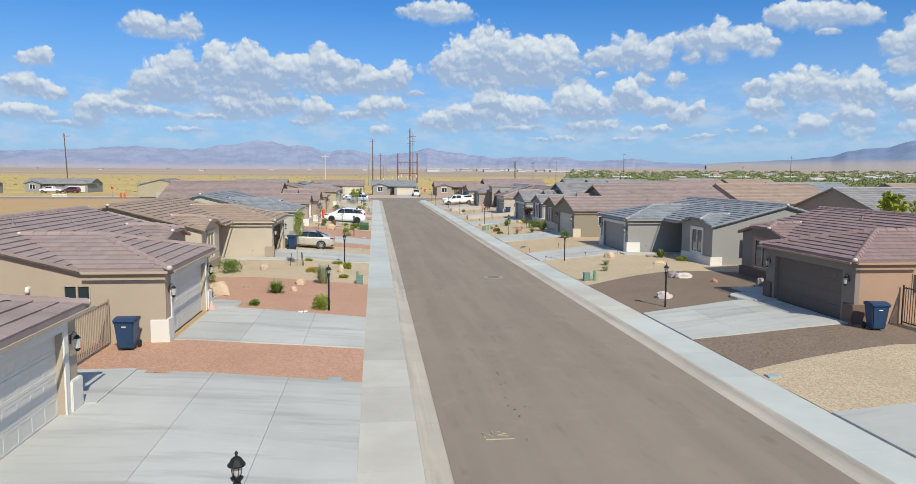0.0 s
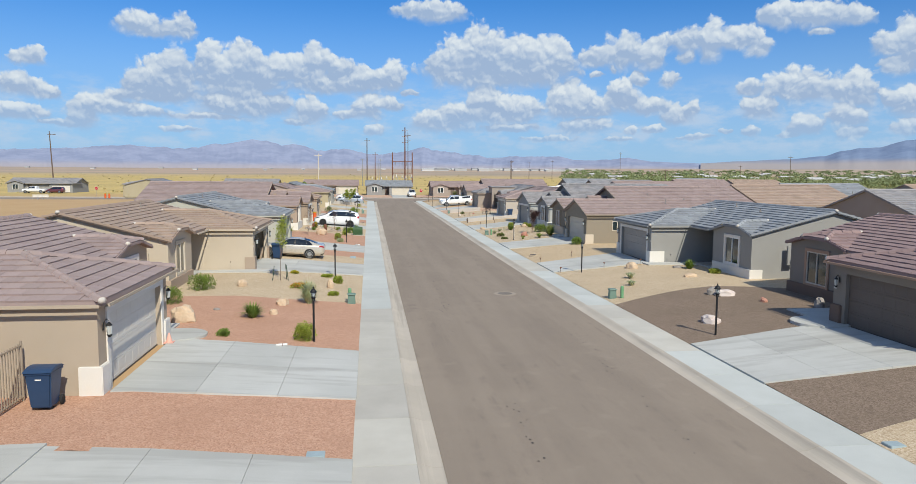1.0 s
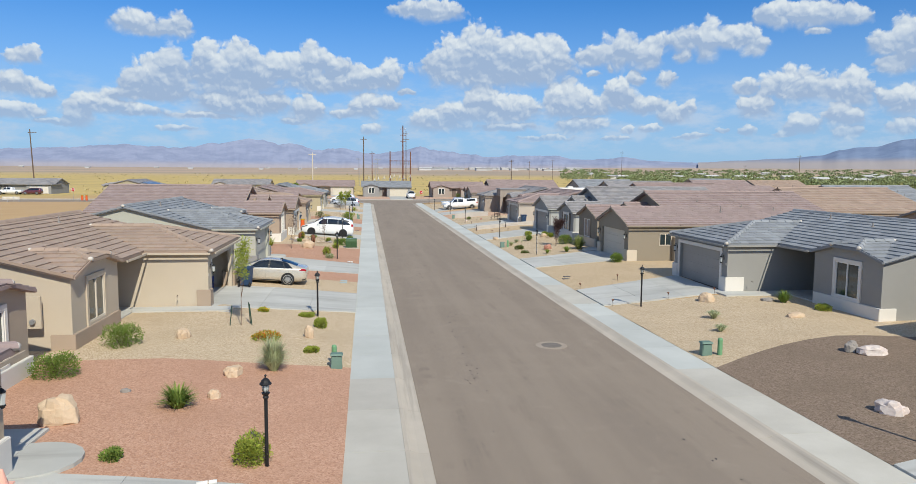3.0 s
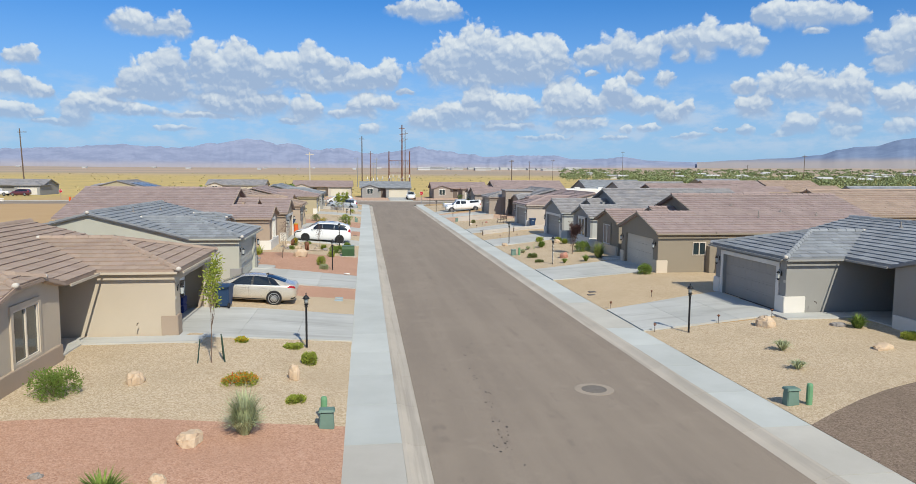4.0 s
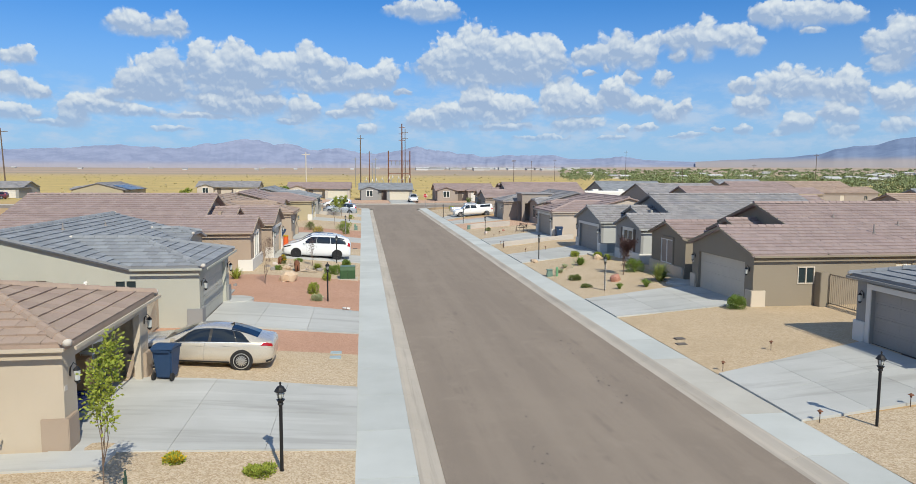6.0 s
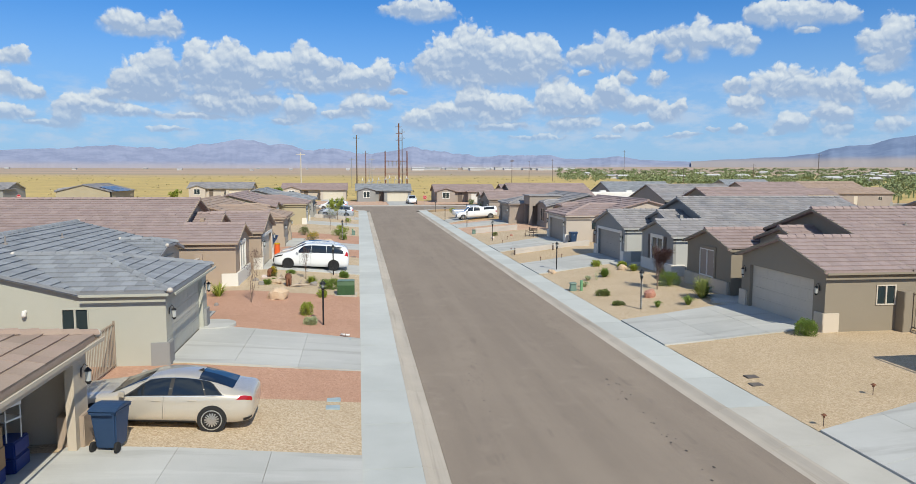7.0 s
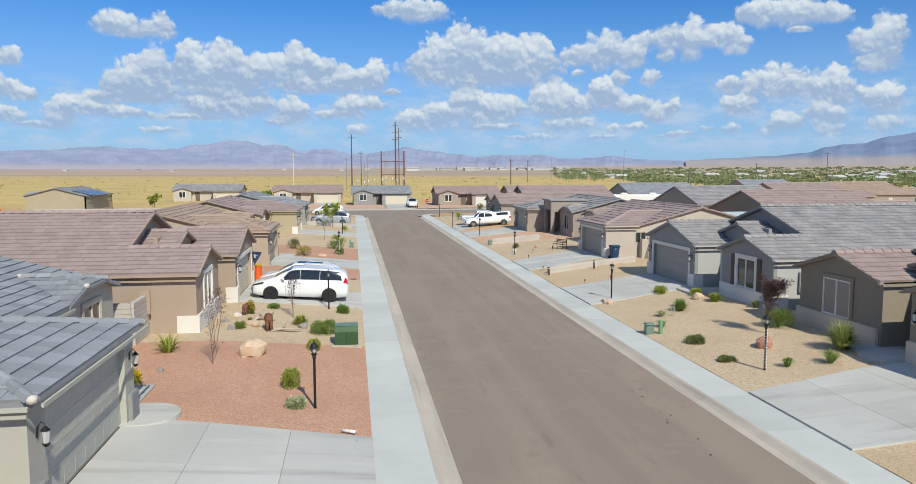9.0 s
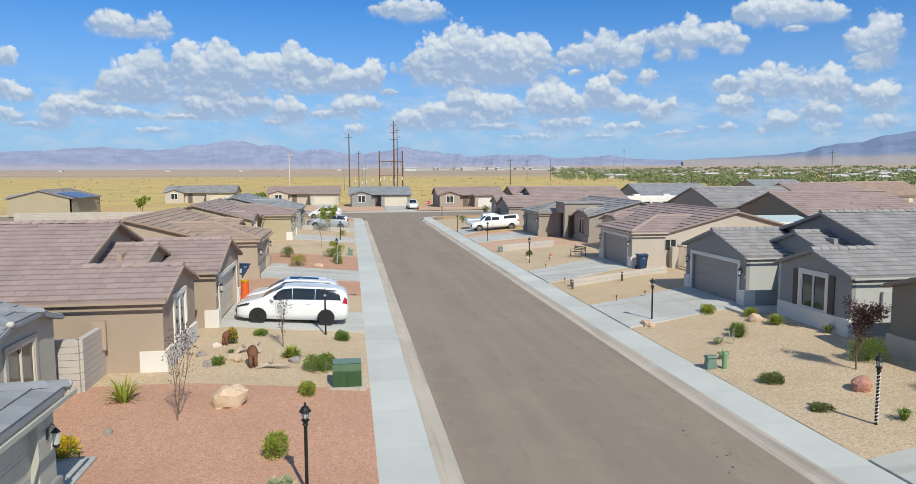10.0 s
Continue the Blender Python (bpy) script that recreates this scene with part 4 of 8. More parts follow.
        P.append(Plane([to(uf, mid - vc, zc), to(uf, mid + vc, zc), to(uf + vc, mid, ze + hw * p)]))
        caps = [((-o, -o, 0), (3.2, 3.2, zr)), ((-o, 6.4 + o, 0), (3.2, 3.2, zr)), ((3.2, 3.2, zr), (6.1, 3.2, zr)), ((um, -o, zm), (um, 14 + o, zm)),
                ((uf + vc, mid, hw * p), (2.7 + hw, mid, hw * p)), ((uf, mid - vc, zc - ze), (uf + vc, mid, hw * p)), ((uf, mid + vc, zc - ze), (uf + vc, mid, hw * p))]
        eave(-o, -o, -o, 6.4 + o)
        eave(2.6, -o, -o, -o)
        eave(-o, 6.4 + o, 3.0, 6.4 + o)
        eave(2.7, 6.4 + o, 2.7, mid - hw)
        eave(2 * um - 2.7, 14 + o, 2 * um - 2.7, -o)
        for v in (-o, 14 + o - 0.07):
            rake((2.7, v, ze + 0.03), (um, v, ze + zm + 0.03), ROOF_PIECE[tile])
            rake((2 * um - 2.7, v, ze + 0.03), (um, v, ze + zm + 0.03), ROOF_PIECE[tile])
        rake((uf, mid - hw, ze), (uf, mid - vc, zc), ROOF_PIECE[tile])
        rake((uf, mid + hw, ze), (uf, mid + vc, zc), ROOF_PIECE[tile])
        rake((uf, mid - vc, zc), (uf, mid + vc, zc), ROOF_PIECE[tile])
        vents = [(6.5, 8.6, 0.25), (7.0, 4.6, 0.35), (9.8, 6.0, 0.3)]
    else:
        dep = 16.5
        mid_g, mid_w, mid_m = 3.2, 10.95, 6.67
        zg, zw, zm = (mid_g + o) * p, (13.35 + o - mid_w) * p, (mid_m + o) * p
        wall_v(0, 0, 6.4, F, holes=[(gd0, gd1, -0.45, gh)], top=[(0, 2.56), (6.4, 2.56), (mid_g, ze + zg - 0.05)])
        wall_u(0, 0.2, dep, W, holes=[(2.3, 3.2, 1.1, 1.95), (7.6, 8.5, 0.0, 2.05)])
        e = thing_part("side_door")
        t = S()
        t.box(7.6, 8.5, 0.06, 0.11, 0.0, 2.05)
        part("leaf", t, DOORS["cream"], e, flip=flip)
        t = S().tube([(8.42, 0.02, 1.0), (8.42, 0.06, 1.0)], 0.03, 8)
        part("knob", t, STEEL_TRIM, e, flip=flip)
        wall_u(6.4, 0.2, 3.2, W)
        wall_v(3.2, 6.4, 8.55, F, h=3.6, holes=[(7.0, 8.0, 0.0, 2.1)])
        wall_u(8.55, 0.5, 3.2, W)
        wall_v(0.5, 8.55, 13.35, F, holes=[(10.1, 11.8, 0.75, 2.3)], top=[(8.55, 2.56), (13.35, 2.56), (mid_w, ze + zw - 0.05)])
        wall_u(13.35, 0.7, dep, W)
        # upper gable, set back, and the entry gable before it
        sh = S()
        sh.poly([(u, v, z) for u in (4.1, 4.3) for v, z in ((0.6, ze + 0.1), (12.8, ze + 0.1), (mid_m, ze + zm - 0.05))], [(0, 1, 2), (5, 4, 3), (0, 3, 4, 1), (1, 4, 5, 2), (2, 5, 3, 0)])
        piece("wall", sh, F)
        sh = S()
        mid_e, he, ee = 6.9, 2.3, ze + 0.55
        sh.poly([(u, v, z) for u in (2.4, 2.6) for v, z in ((mid_e - he + 0.3, ee - 0.4), (mid_e + he - 0.3, ee - 0.4), (mid_e + he - 0.3, ee), (mid_e, ee + (he - 0.3) * p), (mid_e - he + 0.3, ee))],
                [(0, 1, 2, 3, 4), (9, 8, 7, 6, 5)] + [(i, 5 + i, 5 + (i + 1) % 5, (i + 1) % 5) for i in range(5)])
        piece("wall", sh, F, weld=True)
        for va in (mid_e - he + 0.3, mid_e + he - 0.4):
            piece("cheek", S().box(2.6, 4.2, va, va + 0.1, ee - 0.5, ee + 0.02), W)
        wall_v(dep, 0, 13.35, W, out=-1, top=[(0, 2.56), (13.35, 2.56), (mid_m, ze + zm - 0.05)])
        window(0.5, 10.1, 11.8, 0.75, 2.3, WHITE)
        t = S()
        t.lattice(((9.93, 10.1, 0.6, 2.47), (11.8, 11.97, 0.6, 2.47), (10.1, 11.8, 2.3, 2.47), (10.1, 11.8, 0.6, 0.75)), lambda a, b, k: (0.44 + 0.08 * k, a, b))
        piece("window_surround", t, STUCCO["white"] if base == "white" else W, weld=True)
        if shutters:
            for a in (9.55, 12.0):
                t = S()
                t.box(0.45, 0.5, a, a + 0.36, 0.7, 2.4)
                for k in range(14):
                    t.box(0.435, 0.45, a + 0.04, a + 0.32, 0.78 + k * 0.113, 0.85 + k * 0.113)
                piece("shutter", t, TRIM)
        window(0.0, 2.3, 3.2, 1.1, 1.95, CREAM, along="u", m=0.05)
        t = S()
        t.prism([(0.38, 8.5), (0.52, 8.5), (0.52, 13.35), (1.3, 13.35), (1.3, 13.43), (0.38, 13.43)], -0.45, 0.75)
        piece("wainscot", t, B, bevel=0.015)
        t = S()
        t.box(3.1, 3.2, 7.0, 8.0, 0.0, 2.1)
        piece("door", t, DOORS["dark"])
        P = [Plane([to(*q) for q in pl]) for pl in (
            [(-o, -o, ze), (3.78, -o, ze), (3.78, mid_g, ze + zg), (-o, mid_g, ze + zg)],
            [(-o, 6.4 + o, ze), (3.78, 6.4 + o, ze), (3.78, mid_g, ze + zg), (-o, mid_g, ze + zg)],
            [(0.5 - o, 13.35 + o, ze), (3.78, 13.35 + o, ze), (3.78, mid_w, ze + zw), (0.5 - o, mid_w, ze + zw)],
            [(0.5 - o, 2 * mid_w - 13.35 - o, ze), (3.78, 2 * mid_w - 13.35 - o, ze), (3.78, mid_w, ze + zw), (0.5 - o, mid_w, ze + zw)],
            [(3.78, -o, ze), (dep + o, -o, ze), (dep + o, mid_m, ze + zm), (3.78, mid_m, ze + zm)],
            [(3.78, 13.35 + o, ze), (dep + o, 13.35 + o, ze), (dep + o, mid_m, ze + zm), (3.78, mid_m, ze + zm)],
            [(2.4 - o, mid_e - he, ee - 0.05), (4.1, mid_e - he, ee - 0.05), (4.1, mid_e, ee - 0.05 + he * p), (2.4 - o, mid_e, ee - 0.05 + he * p)],
            [(2.4 - o, mid_e + he, ee - 0.05), (4.1, mid_e + he, ee - 0.05), (4.1, mid_e, ee - 0.05 + he * p), (2.4 - o, mid_e, ee - 0.05 + he * p)])]
        ez = ee - 0.05 + he * p - ze
        caps = [((-o, mid_g, zg), (3.8, mid_g, zg)), ((0.5 - o, mid_w, zw), (3.8, mid_w, zw)), ((3.78, mid_m, zm), (dep + o, mid_m, zm)), ((2.4 - o, mid_e, ez), (4.1, mid_e, ez))]
        eave(dep + o, -o, -o, -o)
        eave(-o, 6.4 + o, 3.2, 6.4 + o)
        eave(0.5 - o, 13.35 + o, dep + o, 13.35 + o)
        eave(3.2, 2 * mid_w - 13.35 - o, 0.5 - o, 2 * mid_w - 13.35 - o)
        for u, m_, h_, zz in ((-o, mid_g, mid_g + o, zg), (0.5 - o, mid_w, 13.35 + o - mid_w, zw), (3.78, mid_m, mid_m + o, zm), (2.4 - o, mid_e, he, None)):
            zb, zt = (ze, ze + zz) if zz is not None else (ee - 0.05, ee - 0.05 + he * p)
            rake((u, m_ - h_, zb + 0.03), (u, m_, zt + 0.03), F)
            rake((u, m_ + h_, zb + 0.03), (u, m_, zt + 0.03), F)
        vents = [(8.0, 2.2, 0.5), (10.2, 3.2, 0.25), (12.5, 2.6, 0.25), (7.2, 4.4, 0.2)]
    # closed deck under the tiles
    for q in P:
        k = len(q.pts)
        d = Shape()
        d.poly([tuple(v) for v in q.pts] + [tuple(v - Vector((0, 0, 0.12))) for v in q.pts], [tuple(range(k)), tuple(range(2 * k - 1, k - 1, -1))] + [(i, k + i, k + (i + 1) % k, (i + 1) % k) for i in range(k)])
        part("roof_deck", d, ROOF_PIECE[tile], root)
    wide, gauge = (0.45, 0.42) if fine else (0.9, 0.55)
    lay_tiles(root, P, tile, wide, gauge, Vector((3.0, y0 + s * 3 - 14, 7.0)), near, rng)
    for a, b in caps:
        ridge_caps(root, to(a[0], a[1], ze + a[2]), to(b[0], b[1], ze + b[2]), tile, fine)
    # mortar beds where hips and ridges end
    for a, b in caps if fine else ():
        for q in {(round(a[0], 2), round(a[1], 2), round(a[2], 3)), (round(b[0], 2), round(b[1], 2), round(b[2], 3))}:
            if plan == "A":
                piece("mortar_bed", S().lathe([(0.1, ze + q[2] - 0.03), (0.115, ze + q[2] + 0.06), (0.08, ze + q[2] + 0.11), (0.03, ze + q[2] + 0.125)], 7, (q[0], q[1], 0)), MORTAR, smooth=True)
    # vent pipes through the roof
    for u, v, h in vents:
        if plan == "A":
            zz = ze + (u - 2.7 if u < um else 2 * um - 2.7 - u) * p
        else:
            zz = ze + (v + o) * p
        t = S().lathe([(0.11, zz - 0.08), (0.09, zz + 0.08), (0.035, zz + 0.1), (0.032, zz + h), (0.015, zz + h)], 8, (u, v, 0))
        piece("vent_pipe", t, VENT)
    # garage: pillars, lanterns, door or open bay
    pillar(0, -0.06, B, 0.8, 0.62, block)
    pillar(0, 6.46, B, 0.8, -0.62, block)
    lantern(0, 0.36, 1.75)
    lantern(0, 6.04, 1.75)
    if trim:
        surround(0, gd0, gd1, gh, STUCCO[trim])
    if open_garage:
        t = S()
        t.box(0.3, 5.6, 0.2, 6.2, -0.04, 0.0)
        piece("garage_floor", t, DRIVE)
        t = S()
        t.box(5.5, 5.6, 0.2, 6.2, 0, 2.6)
        piece("garage_lining", t, STUCCO["cream"])
        t = S()
        t.box(0.25, 2.4, gd0, gd1, 2.2, 2.26)
        piece("garage_door", t, DOORS[door])
    else:
        garage_door(0.16, gd0, gd1, gh)
    # house number plaque as a plain bar
    t = S()
    t.box(-0.015, 0.0, 6.22, 6.36, 1.42, 1.54)
    piece("number_plaque", t, MORTAR)
    return root


LAMP_GLASS = surface("lamp_glass", (0.5, 0.53, 0.52), (0.42, 0.45, 0.44), 4, 0.2, spec=0.7)

# front houses, by the street
house(-1, 18.2, -1, "A", "tan", "mauve", "white", "white", trim="white", x0=-7.0, near=230)
house(-1, 25.0, 1, "A", "tan", "mauve", "white", "white", trim="white", near=280, x0=-6.78)
house(-1, 55.85, -1, "A", "sand", "tan", "brown", "beige", open_garage=True, near=280, x0=-6.62)
house(-1, 62.6, 1, "A", "sage", "blue", "slate", "sage", near=280)
house(-1, 92.75, -1, "B", "brown", "mauve", "white", "cream", trim="white", near=260)
house(-1, 100.7, 1, "A", "tan", "tan", "tan", "taupe", fine=False)
house(-1, 134.0, -1, "A", "khaki", "mauve", "white", "white", fine=False)
house(-1, 141.3, 1, "A", "grey", "blue", "grey", "grey", fine=False)
house(1, 25.65, 1, "A", "rose", "plum", "umber", "dark", front="rose_shade", near=280, x0=19.3)
house(1, 57.55, -1, "A", "grey", "blue", "white", "grey", trim="white", near=260, x0=19.35, block=0.95)
house(1, 64.3, 1, "B", "olive", "mauve", "cream", "beige", near=240, x0=18.95, block=0.65, blind=STUCCO["taupe"])
house(1, 93.4, -1, "B", "ash", "mixed", "white", "grey", front="slate", trim="white", shutters=True, near=260)
house(1, 101.6, 1, "A", "pale", "mauve", "white", "taupe", trim="white", fine=False)
entry = house(1, 133.0, -1, "A", "taupe", "mixed", "taupe", "taupe", fine=False)
house(1, 141.0, 1, "B", "taupe", "mauve", "grey", "grey", fine=False)

# tall square porch of the taupe house
for a, b, c, d, e, f in ((21.0, 21.4, 123.5, 123.95, 0.3, 4.1), (21.0, 21.4, 126.1, 126.55, 0.3, 4.1), (21.0, 21.4, 123.95, 126.1, 3.1, 4.1), (21.4, 25.0, 123.5, 123.7, 2.9, 4.1), (21.4, 25.0, 126.35, 126.55, 2.9, 4.1)):
    part("porch_wall", Shape().box(a, b, c, d, e, f), STUCCO["taupe"], entry)
part("porch_roof", Shape().box(20.85, 25.2, 123.35, 126.7, 4.1, 4.25), ROOF_PIECE["mixed"], entry)

# ---- drives and yards ----
L_DRIVE = [(10.5, 21.1, 10.5, 21.4), (25.4, 30.9, 25.2, 31.4), (49.9, 55.1, 49.2, 55.4), (62.7, 67.6, 62.9, 68.8), (86.4, 90.9, 86.4, 92.3), (101.8, 106.6, 101.0, 107.0), (128.5, 133.0, 127.8, 134.0), (142.0, 147.0, 141.6, 147.6)]
R_DRIVE = [(10.0, 17.2, 11.0, 17.0), (25.7, 30.8, 25.8, 31.8), (50.5, 55.2, 50.9, 57.0), (64.9, 69.8, 64.9, 71.0), (85.3, 90.9, 87.1, 93.2), (99.0, 104.5, 101.9, 107.8), (126.0, 131.5, 126.6, 133.0), (135.0, 140.5, 141.2, 147.2)]
for a, b, c, d in L_DRIVE:
    driveway(-1, a, b, c, d, depth=7.15 if b < 22 else (7.0 if 55 < b < 56 else 6.6), skew=0.13 if b < 22 else 0.0)
for a, b, c, d in R_DRIVE:
    driveway(1, a, b, c, d)
for a, b, m, w, bend in ((-30, 12.0, RED_ROCK, "red", 0), (21.1, 25.4, RED_ROCK, "red", 0), (30.9, 40.4, RED_ROCK, "red", 0), (40.4, 49.9, TAN_ROCK, "tan", 0), (55.1, 59.3, TAN_ROCK, "tan", 0), (59.3, 62.7, RED_ROCK, "red", 0),
                         (67.6, 77.9, RED_ROCK, "red", 0), (77.9, 86.4, TAN_ROCK, "tan", 0), (90.9, 96.1, TAN_ROCK, "tan", 0), (96.1, 101.8, RED_ROCK, "red", 0), (106.6, 115.7, RED_ROCK, "red-brown", 0),
                         (115.7, 128.5, TAN_ROCK, "tan", 0), (133.0, 142.0, TAN_ROCK, "tan", 0), (147.0, 162.0, TAN_ROCK, "tan", 0)):
    yard(-1, a, b, m, f"raked bed of {w} decorative gravel", bend, 7.0 if a < 20 else 12.0)
for a, b, m, w, bend, bend0 in ((-30, 10.0, TAN_ROCK, "tan", 0, 0), (17.2, 21.4, TAN_ROCK, "tan", 1.0, 0), (21.4, 25.7, BROWN_ROCK, "dark brown", 0, 1.0), (30.8, 39.1, BROWN_ROCK, "dark brown", 2.2, 0), (39.1, 50.5, TAN_ROCK, "tan", 0, 2.2), (55.2, 64.9, GOLD_ROCK, "golden", 0, 0),
                         (69.8, 87.2, TAN_ROCK, "tan", 0, 0), (90.9, 101.8, GOLD_ROCK, "golden", 0, 0), (104.5, 117.0, TAN_ROCK, "tan", 0, 0), (117.0, 126.0, PINK_ROCK, "pink", 0, 0), (131.5, 135.0, PINK_ROCK, "pink", 0, 0), (140.5, 162.0, TAN_ROCK, "tan", 0, 0)):
    yard(1, a, b, m, f"raked bed of {w} decorative gravel", bend, 12.0, bend0)


# ---- distance ----
def mountains(name, outline, dist, depth, a, b, fan, fan_top, label, rugged, seed):
    """A far range: ridges with spurs that run down to the plain. outline: azimuth and height in degrees. a, b: rock
    colours with distance haze mixed in.
    """
    s = Shape()
    az0, az1 = outline[0][0], outline[-1][0]
    n, m = int((az1 - az0) * 12), 18
    pts = []
    for i in range(n + 1):
        az = az0 + (az1 - az0) * i / n
        for (p, q) in zip(outline, outline[1:]):
            if p[0] <= az <= q[0]:
                f = (az - p[0]) / (q[0] - p[0])
                f = f * f * (3 - 2 * f)
                top = p[1] + (q[1] - p[1]) * f
        rough = rugged * min(1.0, max(0.2, (top - 0.9) * 1.4))
        for j in range(m + 1):
            t = j / m
            d = dist - depth * (1 - t)
            crest = noise.fractal((az * 0.9 + seed, t * 1.5, seed), 0.9, 2.1, 5) * rough
            spur = (abs(noise.noise((az * 0.7 + seed, t * 1.6, 7.0))) + 0.6 * abs(noise.noise((az * 2.1 + seed, t * 2.5, 3.0)))) * rough * 1.5
            h = d * math.tan(radians(max(top, 0.0))) * (t ** 1.35) + (crest * 12 - spur * 16) * t * (1.15 - 0.6 * t)
            base = lot(d * math.sin(radians(az)), d * math.cos(radians(az)))
            pts.append((d * math.sin(radians(az)), d * math.cos(radians(az)), max(h, base * (1 - t)) + (-6 if j == 0 else 0)))
    k = m + 1
    s.poly(pts, [(i * k + j, (i + 1) * k + j, (i + 1) * k + j + 1, i * k + j + 1) for i in range(n) for j in range(m)])
    mat = bpy.data.materials.new(name + "_hazed_rock")
    mat.use_nodes = True
    t = Nodes(mat.node_tree)
    p = t.add("ShaderNodeTexCoord").outputs["Object"]
    sep = t.add("ShaderNodeSeparateXYZ")
    t.put(sep.inputs[0], p)
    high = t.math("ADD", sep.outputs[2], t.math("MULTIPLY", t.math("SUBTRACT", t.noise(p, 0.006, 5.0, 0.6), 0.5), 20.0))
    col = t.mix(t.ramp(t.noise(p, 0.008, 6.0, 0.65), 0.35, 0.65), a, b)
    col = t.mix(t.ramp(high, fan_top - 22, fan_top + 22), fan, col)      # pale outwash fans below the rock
    bs = t.add("ShaderNodeBsdfPrincipled")
    t.put(bs.inputs["Base Color"], col)
    bs.inputs["Roughness"].default_value, bs.inputs["Specular IOR Level"].default_value = 1.0, 0.0
    t.tree.links.new(bs.outputs[0], t.add("ShaderNodeOutputMaterial").inputs[0])
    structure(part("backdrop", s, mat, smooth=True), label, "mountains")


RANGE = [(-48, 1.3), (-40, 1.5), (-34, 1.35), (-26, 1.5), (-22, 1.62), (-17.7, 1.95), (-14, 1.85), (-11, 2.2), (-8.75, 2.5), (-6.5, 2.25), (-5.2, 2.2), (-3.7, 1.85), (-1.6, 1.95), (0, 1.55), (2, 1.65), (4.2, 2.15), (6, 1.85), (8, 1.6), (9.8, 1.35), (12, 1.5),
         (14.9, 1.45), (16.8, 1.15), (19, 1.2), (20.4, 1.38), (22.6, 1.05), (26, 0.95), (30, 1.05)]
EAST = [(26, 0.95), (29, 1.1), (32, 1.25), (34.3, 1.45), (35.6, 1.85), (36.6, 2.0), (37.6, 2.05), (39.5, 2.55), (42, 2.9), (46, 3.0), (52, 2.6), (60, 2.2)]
# the blue-mauve rock colours hold the haze of the air between
mountains("range", RANGE, 4700, 900, (0.28, 0.315, 0.43), (0.225, 0.26, 0.37), (0.37, 0.345, 0.375), 46.0, "desert mountain range on the horizon, mauve with painted haze", 1.0, 3.0)
mountains("peak", EAST, 4600, 1100, (0.2, 0.26, 0.38), (0.16, 0.215, 0.33), (0.35, 0.32, 0.32), 84.0, "mountain rising over the plain, blue with painted haze", 0.22, 11.0)

LEAF_FAR = surface("far_leaves", (0.19, 0.24, 0.11), (0.25, 0.28, 0.15), 0.03, 0.9, 0.0, 0.5, vary=0.38, blotch=0.35, island=True, spec=0.1)
SCRUB = surface("scrub", (0.42, 0.36, 0.18), (0.33, 0.29, 0.14), 0.05, 0.95, 0.0, 0.5, vary=0.3, blotch=0.3, island=True, spec=0.1)


def blob(s, c, r, h, rng, k=14, leaf=(0.2, 0.42)):
    """A ragged clump of small facets."""
    for _ in range(k):
        a, e = rng.uniform(0, 6.283), rng.uniform(-0.2, 1.45)
        d = Vector((math.cos(a) * math.cos(e) * r, math.sin(a) * math.cos(e) * r, (0.35 + 0.65 * math.sin(e)) * h)) * rng.uniform(0.55, 1.05)
        p = Vector(c) + d
        u = Vector((rng.uniform(-1, 1), rng.uniform(-1, 1), rng.uniform(-0.6, 0.6))).normalized()
        v = u.cross(Vector((rng.uniform(-1, 1), rng.uniform(-1, 1), 0.4))).normalized()
        q = r * rng.uniform(*leaf)
        s.poly([p + u * q, p + v * q, p - u * q * 0.8, p - v * q], [(0, 1, 2), (0, 2, 3)])


